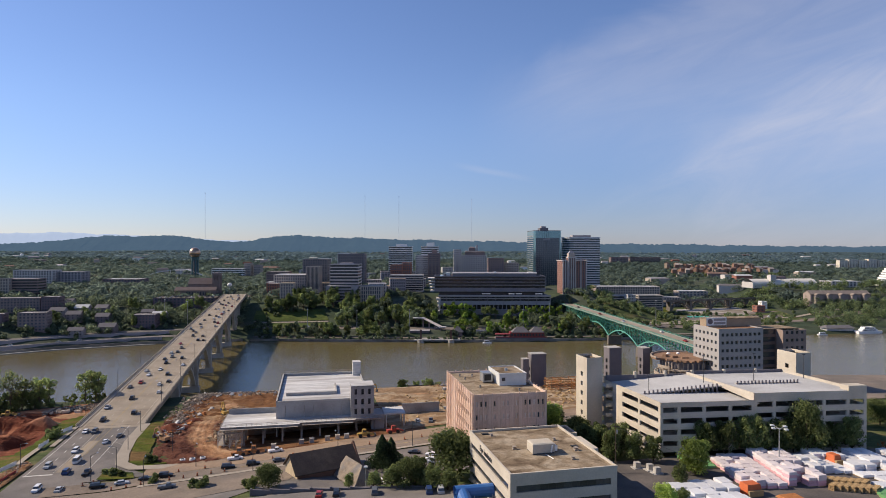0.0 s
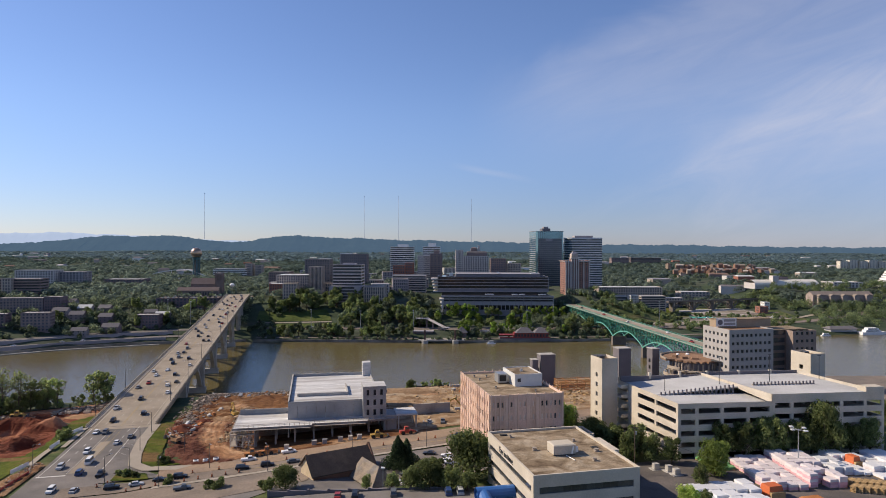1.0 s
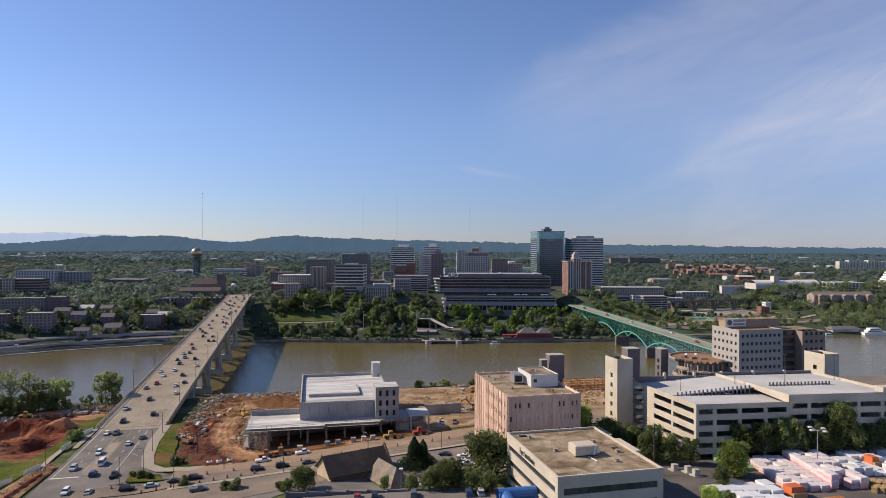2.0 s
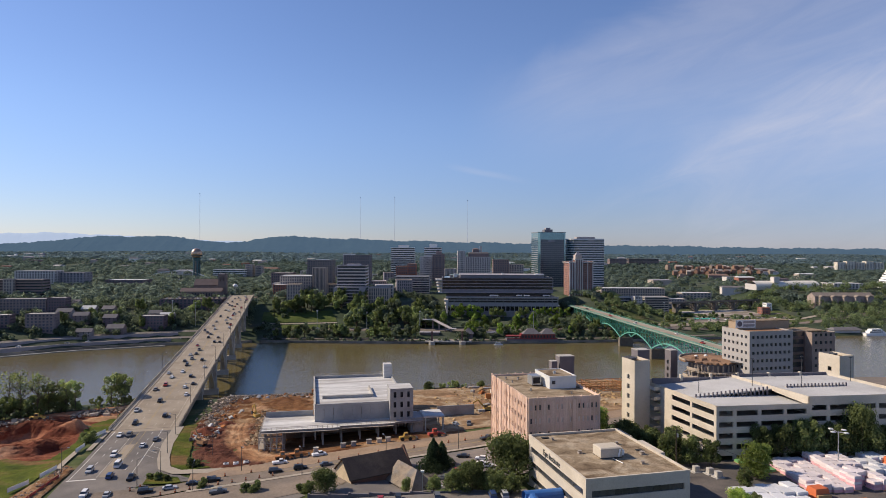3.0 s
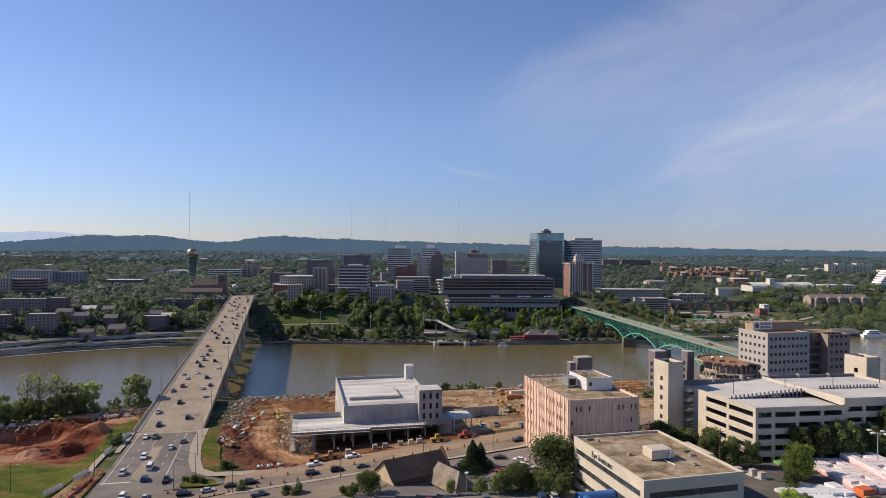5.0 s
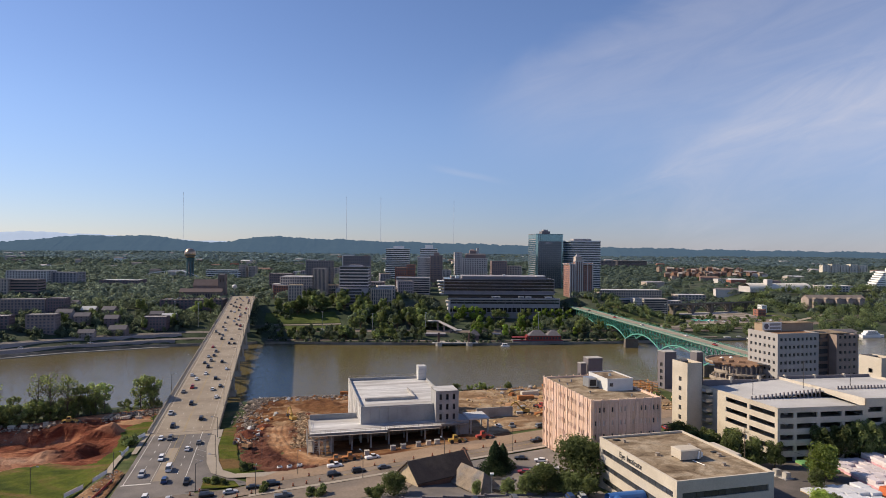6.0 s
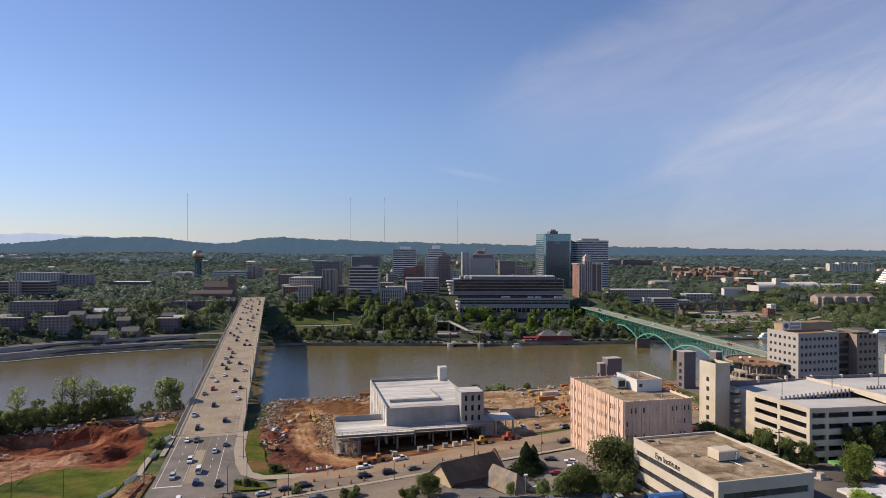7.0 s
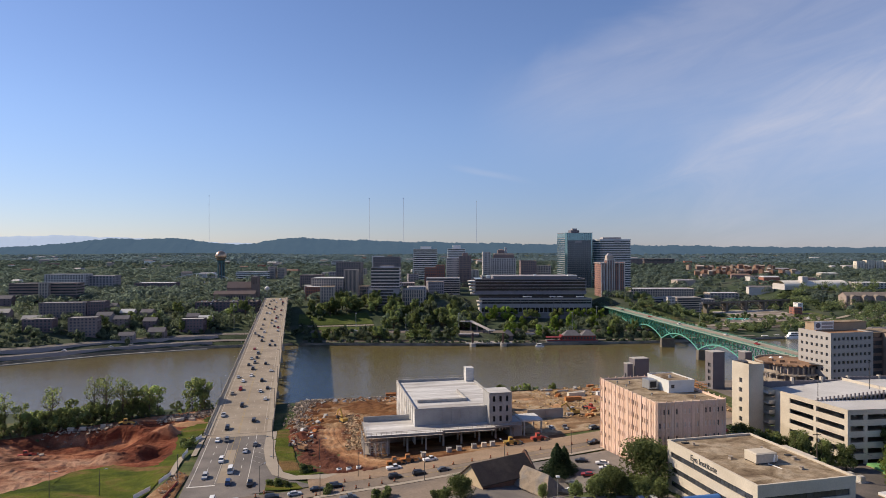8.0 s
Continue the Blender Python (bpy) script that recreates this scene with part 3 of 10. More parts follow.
# hills on the skyline: woods on ridges four kilometres off, and paler mountains behind
def ridge(name, y, x0, x1, base, crests, material, label, depth=250, crown=2.2):
    n = 900
    xs = np.linspace(x0, x1, n)
    top = np.interp(xs, [c[0] for c in crests], [c[1] for c in crests])
    rng = np.random.RandomState(len(crests))
    ph = rng.rand(6) * 6
    top = top + sum(a * np.sin(xs / w + p) for a, w, p in zip((2.2, 1.6, 1.2, 1.0), (70, 37, 21, 13), ph))
    soft = top
    top = top + rng.normal(0, crown, n)
    rows = [np.c_[xs, np.full(n, y - depth), np.full(n, base)]]
    for k in range(1, 9):
        q = k / 8
        rows.append(np.c_[xs + rng.normal(0, 3, n), np.full(n, y - depth * (1 - q)), (base + (soft - base) * q ** 0.8 + rng.normal(0, crown * 0.5, n)) if k < 8 else top])
    rows.append(np.c_[xs, np.full(n, y + depth), np.full(n, base)])
    f = np.array([(j * n + i, j * n + i + 1, (j + 1) * n + i + 1, (j + 1) * n + i) for j in range(9) for i in range(n - 1)])
    solo(name, np_mesh(name, np.concatenate(rows), f), material, label, "hills", kind="structure", smooth=True)


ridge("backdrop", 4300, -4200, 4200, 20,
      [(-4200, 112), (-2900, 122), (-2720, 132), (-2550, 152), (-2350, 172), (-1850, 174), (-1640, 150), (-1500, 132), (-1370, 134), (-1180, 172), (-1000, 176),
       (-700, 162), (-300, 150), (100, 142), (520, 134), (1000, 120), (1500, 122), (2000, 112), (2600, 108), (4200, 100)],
      M_HILL, "wooded ridge on the horizon with blue haze in its colour")
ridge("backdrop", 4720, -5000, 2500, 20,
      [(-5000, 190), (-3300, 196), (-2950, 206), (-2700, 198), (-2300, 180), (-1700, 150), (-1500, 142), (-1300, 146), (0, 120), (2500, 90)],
      M_FARHILL, "mountains beyond the ridge, paled by haze in their colour", 120, 0.3)



# ---- the long concrete bridge ----
BR_A, BR_RZ, BR_LEN, BR_RISE = (-169.0, 287.0, 23.3), 12.85, 562.0, 0.0317


def on_bridge(x, s, z=0.0):
    """A place on the bridge: x across from the middle, s along from the southern joint."""
    a = radians(BR_RZ)
    return (BR_A[0] + x * math.cos(a) - s * math.sin(a), BR_A[1] + x * math.sin(a) + s * math.cos(a), BR_A[2] + BR_RISE * s + z)


def sloped(g, x0, x1, s0, s1, z0, z1, n=1):
    """A box that follows the bridge's slope."""
    for i in range(n):
        a, b = s0 + (s1 - s0) * i / n, s0 + (s1 - s0) * (i + 1) / n
        k = len(g.v)
        g.box(x0, x1, a, b, z0, z1)
        g.v[k:] = [(x, y, z + BR_RISE * y) for x, y, z in g.v[k:]]
    return g


bridge = thing("road_bridge", *BR_A, BR_RZ, "long tan concrete arch bridge with six traffic lanes", "bridge")
part("deck", sloped(G(), -14.75, 14.75, 0, BR_LEN, -1.7, 0), M_DECK, bridge, "tan concrete roadway slab")
for side in (-1, 1):
    part("sidewalk", sloped(G(), *sorted((side * 12.2, side * 14.3)), 0, BR_LEN, 0.004, 0.22), M_WALK, bridge)
    part("parapet", sloped(sloped(G(), *sorted((side * 14.3, side * 14.7)), 0, BR_LEN, 0.004, 0.55), *sorted((side * 14.35, side * 14.65)), 0, BR_LEN, 1.05, 1.3),
         M_WALK, bridge, "pale concrete parapet with a top rail")
post_mesh = G().box(-0.2, 0.2, -0.45, 0.45, 0.5, 1.12).mesh("post")
for side in (-1, 1):
    for i in range(140):
        ob = part("post", post_mesh, M_WALK, bridge)
        ob.location = (side * 14.5, 2 + i * 4.0, BR_RISE * (2 + i * 4.0))
for x, dashed, mat in ((-3.7, 1, M_FADED), (-7.4, 1, M_FADED), (3.7, 1, M_FADED), (7.4, 1, M_FADED), (-0.25, 0, M_FADEDYELLOW), (0.25, 0, M_FADEDYELLOW), (-11.0, 0, M_FADED), (11.0, 0, M_FADED)):
    g = G()
    if dashed:
        for s in range(4, int(BR_LEN), 12):
            sloped(g, x - 0.09, x + 0.09, s, s + 3, 0.006, 0.016)
    else:
        sloped(g, x - 0.08, x + 0.08, 0, BR_LEN, 0.006, 0.016)
    line = part("lane_line", g, mat, bridge)
    if dashed:
        tagged(line, "worn white lane dashes", kind="stuff")
for s in range(0, int(BR_LEN), 24):
    part("deck_joint", sloped(G(), -12.1, 12.1, s, s + 0.25, 0.005, 0.012), M_OLDASPHALT, bridge)

PIERS = [98, 169, 240, 311, 382, 453]


def zabs(z):
    return z - BR_A[2]


for s in PIERS:
    top = BR_RISE * s - 1.7
    g = G()
    g.box(-13.2, 13.2, s - 2.0, s + 2.0, zabs(-3), zabs(4.0))
    for x in (-9.5, 9.5):
        g.taper(x - 2.6, x + 2.6, s - 1.9, s + 1.9, zabs(4.0), top - 1.6, 0.5, 0.35)
    g.box(-13.6, 13.6, s - 1.5, s + 1.5, top - 1.6, top - 0.01)
    part("pier", g, M_CONC, bridge, "weathered grey concrete pier")
for s0, s1 in zip(PIERS, PIERS[1:]):
    for x in (-9.5, 9.5):
        g, n = G(), 18
        pts = []
        for i in range(n + 1):
            t = i / n
            s = s0 + 1.8 + (s1 - s0 - 3.6) * t
            crown = BR_RISE * (s0 + s1) / 2 - 3.6
            pts.append((x, s, zabs(5.0) + (crown - zabs(5.0)) * (1 - (2 * t - 1) ** 2)))
        for p, q in zip(pts, pts[1:]):
            g.beam(p, q, 2.6, 1.5)
        for i in range(2, n - 1, 2):
            if abs(i - n / 2) > 2:
                g.box(x - 0.9, x + 0.9, pts[i][1] - 0.5, pts[i][1] + 0.5, pts[i][2] + 0.6, BR_RISE * pts[i][1] - 1.7)
        part("arch_rib", g, M_CONC, bridge, "concrete arch rib with spandrel columns")
for s in (22, 46, 72, 478, 505, 532):
    x, y, z = on_bridge(0, s)
    low = hgt(x, y) - 1 - BR_A[2]
    g = G().box(-12.5, 12.5, s - 1.2, s + 1.2, BR_RISE * s - 3.0, BR_RISE * s - 1.71)
    for xx in (-9.5, 0, 9.5):
        g.box(xx - 1.1, xx + 1.1, s - 0.9, s + 0.9, low, BR_RISE * s - 3.0)
    part("bent", g, M_CONC, bridge, "concrete bent on three columns")
g = G()
for x in (-9.5, -3.2, 3.2, 9.5):
    sloped(g, x - 0.5, x + 0.5, 0.5, PIERS[0], -3.0, -1.71, 3)
    sloped(g, x - 0.5, x + 0.5, PIERS[-1], BR_LEN, -3.0, -1.71, 3)
part("girder", g, M_CONC, bridge)
part("abutment", G().box(-14.7, 14.7, -6, 0.4, -9, -1.71), M_CONC, bridge)


def street_lamp_template(name, tall, arm, both, mat, label):
    t = thing(name, 0, 0, 0, 0, label, "street lamp", "street lamps")
    part("pole", G().tube((0, 0, 0), (0, 0, tall), 0.13, 0.08, 8), mat, t)
    for sgn in ((-1, 1) if both else (1,)):
        part("arm", G().tube((0, 0, tall - 0.1), (sgn * arm, 0, tall + 0.25), 0.06, 0.05, 6), mat, t)
        part("lamp_head", G().taper(sgn * arm - 0.45, sgn * arm + 0.45, -0.17, 0.17, tall + 0.12, tall + 0.36, 0.1, 0.05), M_STEEL, t)
    return t


lamp = street_lamp_template("street_lamp", 10.0, 2.2, False, M_DARKSTEEL, "slim dark steel street lamp on the bridge parapet")
for side in (-1, 1):
    for i in range(11):
        s = 14 + i * 52 + (20 if side > 0 else 0)
        if s < BR_LEN:
            x, y, z = on_bridge(side * 14.5, s, 1.25)
            m = pose(x, y, z, 0, 0, BR_RZ + (0 if side < 0 else 180))
            if side < 0 and i == 0:
                lamp.matrix_basis = m
            else:
                copy_thing(lamp, m)

# ---- the green steel bridge ----
M_GREEN = surf("green_steel_paint", (0.05, 0.25, 0.185), 0.55, 0.22, 0.3, 4.0, rand=0.08)
M_PALEGREEN = surf("pale_green_steel", (0.12, 0.37, 0.30), 0.55, 0.2, 0.3, 4.0)
M_GREENDECK = surf("pale_green_deck", (0.27, 0.34, 0.28), 0.85, 0.15, 0.2, 2.0)
GB_RZ, GB_LEN, GB_X, GB_Y, GB_Z = 5.42, 446.0, 188.6, 420, 27.6
gbridge = thing("steel_arch_bridge", GB_X, GB_Y, GB_Z, GB_RZ, "green painted steel truss arch bridge with a narrow road deck", "bridge")
part("deck", G().box(-8.0, 8.0, -25, GB_LEN, -0.9, 0), M_GREENDECK, gbridge, "pale green-grey road deck")
part("roadway", G().box(-5.4, 5.4, -25, GB_LEN, 0.004, 0.02), M_DECK, gbridge, "tan worn roadway")
for side in (-1, 1):
    g = G().box(*sorted((side * 7.75, side * 7.9)), -25, GB_LEN, 1.0, 1.15)
    g.box(*sorted((side * 7.75, side * 7.9)), -25, GB_LEN, 0.5, 0.6)
    for s in range(-24, int(GB_LEN), 3):
        g.box(*sorted((side * 7.73, side * 7.93)), s, s + 0.2, 0, 1.15)
    part("railing", g, M_GREEN, gbridge)
    part("kerb", G().box(*sorted((side * 5.4, side * 5.7)), -25, GB_LEN, 0.004, 0.2), M_GREENDECK, gbridge)
GP = [26, 104.5, 183, 261.5, 340, 418]
for s in GP:
    g = G().taper(-7.5, 7.5, s - 2.6, s + 2.6, -32, -18.3, 0.5)
    part("pier", g, surf("dark_stone_pier", (0.16, 0.14, 0.12), 0.9, 0.3, 0.4, 3.0), gbridge, "dark stone river pier")
for s0, s1 in zip(GP, GP[1:]):
    n = 12
    for x in (-6.2, 6.2):
        low = G()
        pts = []
        for i in range(n + 1):
            t = i / n
            pts.append((x, s0 + (s1 - s0) * t, -18.0 + 9.6 * (1 - abs(2 * t - 1) ** 2.0)))
        for p, q in zip(pts, pts[1:]):
            low.beam(p, q, 0.7, 0.9)
        part("arch_rib", low, M_PALEGREEN, gbridge, "curved green bottom chord")
        for i, p in enumerate(pts):
            part("post", G().beam(p, (p[0], p[1] + 0.01, -1.6), 0.45, 0.45), M_GREEN, gbridge)
            if i < n:
                a, b = (pts[i + 1], (p[0], p[1], -1.8)) if i < n / 2 else (p, (p[0], pts[i + 1][1], -1.8))
                part("diagonal", G().beam(a, b, 0.32, 0.32), M_GREEN, gbridge)
    for i in range(0, n + 1):
        g = G()
        t = i / n
        z = -18.0 + 9.6 * (1 - abs(2 * t - 1) ** 2.0)
        s = s0 + (s1 - s0) * t
        g.beam((-6.2, s, z), (6.2, s, z), 0.3, 0.4)
        if z < -6:
            g.beam((-6.2, s, z), (6.2, s, -2), 0.2, 0.2)
        part("cross_bracing", g, M_GREEN, gbridge)
for x in (-6.2, 6.2):
    part("top_chord", G().box(x - 0.35, x + 0.35, 0, GB_LEN, -2.1, -0.91), M_GREEN, gbridge)



# ---- south bank: streets and lots ----
def along(s, x=0.0):
    p = on_bridge(x, -s)
    return (p[0], p[1])


road_line = [along(s) for s in (0, 20, 45, 75, 120, 200)]
zs = [23.25, 23.0, 22.8, 23.2, 24.3, 28.1]
approach = ribbon("road", road_line, 26.0, M_ASPHALT, "dark asphalt six-lane road leading onto the bridge", 0.0, 4.0, zs=zs)


def road_z(s):
    return float(np.interp(s, (0, 20, 45, 75, 120, 200), zs))


def road_mark(x, s0, s1, w, mat, z=0.03, name="lane_line"):
    g = G()
    n = max(1, int((s1 - s0) / 5))
    for i in range(n):
        a, b = s0 + (s1 - s0) * i / n, s0 + (s1 - s0) * (i + 1) / n
        g.quad((*along(a, x - w / 2), road_z(a) + z), (*along(a, x + w / 2), road_z(a) + z), (*along(b, x + w / 2), road_z(b) + z), (*along(b, x - w / 2), road_z(b) + z))
    return part(name, g, mat, approach)


for x in (-11.4, 8.2):
    road_mark(x, 2, 62, 0.22, M_PAINT)
road_mark(-0.9, 4, 40, 0.16, M_FADEDYELLOW)
road_mark(1.6, 4, 40, 0.16, M_FADEDYELLOW)
road_mark(-2.9, 8, 60, 0.2, M_FADED)
for x in (-7.3, 4.9):
    for s in range(6, 56, 9):
        road_mark(x, s, s + 3, 0.2, M_PAINT)
road_mark(0, 0, 4, 25.9, M_DECK, 0.02, "approach_slab")
road_mark(-0.6, 22, 60, 3.6, M_DECK, 0.02, "concrete_strip")
road_mark(-7.3, 61.5, 62.4, 9.5, M_PAINT, 0.03, "stop_line")
for k in range(5):
    a, b = along(14 + k * 6, 8.6), along(18 + k * 6, 12.2)
    g = G()
    g.quad((*a, road_z(16) + 0.04), (a[0] + 0.4, a[1] - 0.4, road_z(16) + 0.04), (b[0] + 0.4, b[1] - 0.4, road_z(18) + 0.04), (*b, road_z(18) + 0.04))
    part("hatch_line", g, M_PAINT, approach)
ribbon("pavement", [along(0, 14.6), (-149.4, 265.5), (-143.6, 248), (-138.6, 237.2), (-132, 232.3), (-121, 232.4), (-106, 233.5)], 4.4, M_WALK, "tan concrete sidewalk curving round the street corner", 0.12, 3.0, "pavement", zs=[23.3, 23.15, 23.1, 23.15, 23.3, 23.75, 23.9])
ribbon("pavement", [along(0, -14.4), along(14, -14.6), along(27, -14.8)], 2.0, M_WALK, "tan concrete sidewalk beside the road", 0.12, 3.0, "pavement", zs=[23.3, 23.1, 23.0])

AVENUE = [(-150, 208), (-122, 216.5), (-95, 223.5), (-60, 233.5), (-27, 247), (5, 261), (60, 284)]
ribbon("road", AVENUE, 9.5, M_AVENUE, "worn grey two-lane avenue crossing below the building site", 0.45, 3.0)
ribbon("pavement", [(p[0] - 3.4, p[1] + 10.8) for p in AVENUE[1:]], 13.0, M_DUSTROAD, "dusty tan road shoulder beside the building site", 0.5, 3.0)
ribbon("pavement", [(p[0] + 2.0, p[1] - 6.2) for p in AVENUE[1:6]], 2.4, M_WALK, "pale concrete sidewalk along the avenue", 0.55, 3.0)
ribbon("trim", AVENUE[2:6], 0.25, M_YELLOW, "faded yellow centre line", 0.52, 3.0)

drape("grass", [(-420, 120), (260, 120), (260, 392), (-420, 296)], M_GRASS, "dry grass and weeds on open ground", 0.1, 5.0, "grass")
drape("pavement", [(-140, 196), (-92, 213), (-78, 196), (-110, 160)], M_ASPHALT, "worn asphalt car park behind the chapel", 0.3)
drape("pavement", [(-148, 203), (-62, 228), (-68, 204), (-138, 176)], M_AVENUE, "worn dusty lot beside the avenue", 0.42)
drape("pavement", [(-88, 214), (-16, 242), (-6, 206), (-70, 188)], M_ASPHALT, "grey asphalt car park beside the chapel", 0.3)
drape("pavement", [(-100, 120), (-2, 140), (-12, 187), (-92, 187)], M_ASPHALT, "asphalt parking terrace", 0.9)
drape("pavement", [(28, 150), (190, 170), (180, 225), (24, 203)], M_YARDASPHALT, "asphalt service yard below the parking garage", 0.25)
drape("pavement", [(15, 203), (52, 208), (40, 245), (18, 243)], M_GRASS, "shaded grass between the buildings", 0.2, category="grass")

# building site
drape("ground", [(-152, 300), (-104, 300), (-58, 374), (-152, 359)], M_DIRT, "tan bulldozed soil of the building site", 0.4, 1.4, "ground", rough=1.2)
drape("ground", [(-116, 234), (-26, 259), (-30, 330), (-104, 320)], M_DIRT, "tan bulldozed soil around the new building", 0.25, 3.0, "ground")
drape("ground", [(-40, 268), (60, 300), (75, 395), (-62, 373)], M_PALESOIL, "tan soil and gravel of the building site", 0.3, 2.0, "ground", rough=0.8)
drape("ground", [(75, 300), (260, 330), (270, 404), (75, 404)], M_OLDASPHALT, "grey paved hospital grounds on the bank", 0.3, 4.0, "ground")


def soil_mix(m, dark, mid, light):
    """A second soil of three tones in the same patches, laid where the mesh's "soil" value rises to 1."""
    n, l = m.node_tree.nodes, m.node_tree.links
    ramp = [q for q in n if q.type == "VALTORGB"][-1]
    out = ramp.outputs["Color"].links[0].to_socket
    two, mx, at = n.new("ShaderNodeValToRGB"), n.new("ShaderNodeMix"), n.new("ShaderNodeAttribute")
    at.attribute_name = "soil"
    mx.data_type = "RGBA"
    e = two.color_ramp.elements
    e[0].position, e[0].color = 0.36, (*dark, 1)
    e[1].position, e[1].color = 0.61, (*light, 1)
    e.new(0.50).color = (*mid, 1)
    l.new(ramp.inputs["Fac"].links[0].from_socket, two.inputs["Fac"])
    l.new(at.outputs["Fac"], mx.inputs["Factor"])
    l.new(ramp.outputs["Color"], mx.inputs["A"])
    l.new(two.outputs["Color"], mx.inputs["B"])
    l.new(mx.outputs["Result"], out)


def clay_pit():
    """The dug clay pit west of the approach: a scarp that faces the road, a hollow, heaps and ruts."""
    xs, ys = np.arange(-345, -184, 1.1), np.arange(212, 342, 1.1)
    X, Y = np.meshgrid(xs, ys)
    x, y = X.ravel(), Y.ravel()
    inside = pit_inside(x, y)
    off = np.array([1.1 * noise.fractal(Vector((a * 0.06, b * 0.11, 2.0)), 0.6, 2.1, 6) + 0.35 * noise.noise(Vector((a * 0.9, b * 0.9, 4.0))) for a, b in zip(x, y)])
    off += 0.16 * np.sin((x * 0.5 + y) * 1.9) * step01(-250, -215, x) * step01(-198, -206, x)
    n = len(xs)
    f = np.array([(j * n + i, j * n + i + 1, (j + 1) * n + i + 1, (j + 1) * n + i) for j in range(len(ys) - 1) for i in range(n - 1)])
    f = f[inside[f].max(axis=1) > -5]
    z = height(x, y) + 0.3 + off * step01(-1.0, 6.0, inside) - 1.2 * step01(0.5, -4, inside)
    wob = np.array([noise.fractal(Vector((a * 0.045, b * 0.13, 8.0)), 0.6, 2.1, 5) for a, b in zip(x, y)])
    bench = step01(-203, -214, x) * step01(276, 262, y + 0.25 * (x + 224)) * (0.75 + 0.9 * wob)
    brow = step01(9, 3, np.abs(inside - 7)) * step01(285, 298, y) * (0.45 + 0.9 * wob)
    ob = solo("ground", np_mesh("clay_pit", np.c_[x, y, z], f), M_REDDIRT, "excavated red clay pit with cuts and ruts", "ground", kind="structure")
    ob.data.attributes.new("soil", "FLOAT", "POINT").data.foreach_set("value", np.clip(np.maximum(bench, brow), 0, 1).astype(np.float32))


soil_mix(M_REDDIRT, (0.20, 0.095, 0.055), (0.34, 0.18, 0.11), (0.44, 0.27, 0.175))
clay_pit()
sheet("grass", [(-345, 150), (-250, 165), (-176, 200)], [(-345, 206), (-231, 224), (-222, 238), (-217, 247.5), (-204.5, 253), (-197, 250), (-190, 251), (-183, 247)], M_LAWN, "patchy green lawn beside the clay pit", 0.45, 50, 110, 3.0)
sheet("grass", [(-180, 238), (-183, 262), (-185.5, 280), (-189, 300), (-190.5, 330)], [(-190, 250), (-188, 258), (-189.5, 269), (-196.5, 288), (-200, 301), (-197, 318), (-195, 332)], M_LAWN, "green verge below the bridge approach", 0.5, 8, 50, 1.6)
sheet("grass", [(-153.5, 288), (-148.8, 268.7), (-143.0, 251), (-136.6, 239.0), (-130, 234)], [(-150, 300), (-142.6, 276.5), (-137.5, 258), (-132, 245), (-121, 237)], M_LAWN, "grass strip between sidewalk and site", 0.55, 10, 50, 1.2)


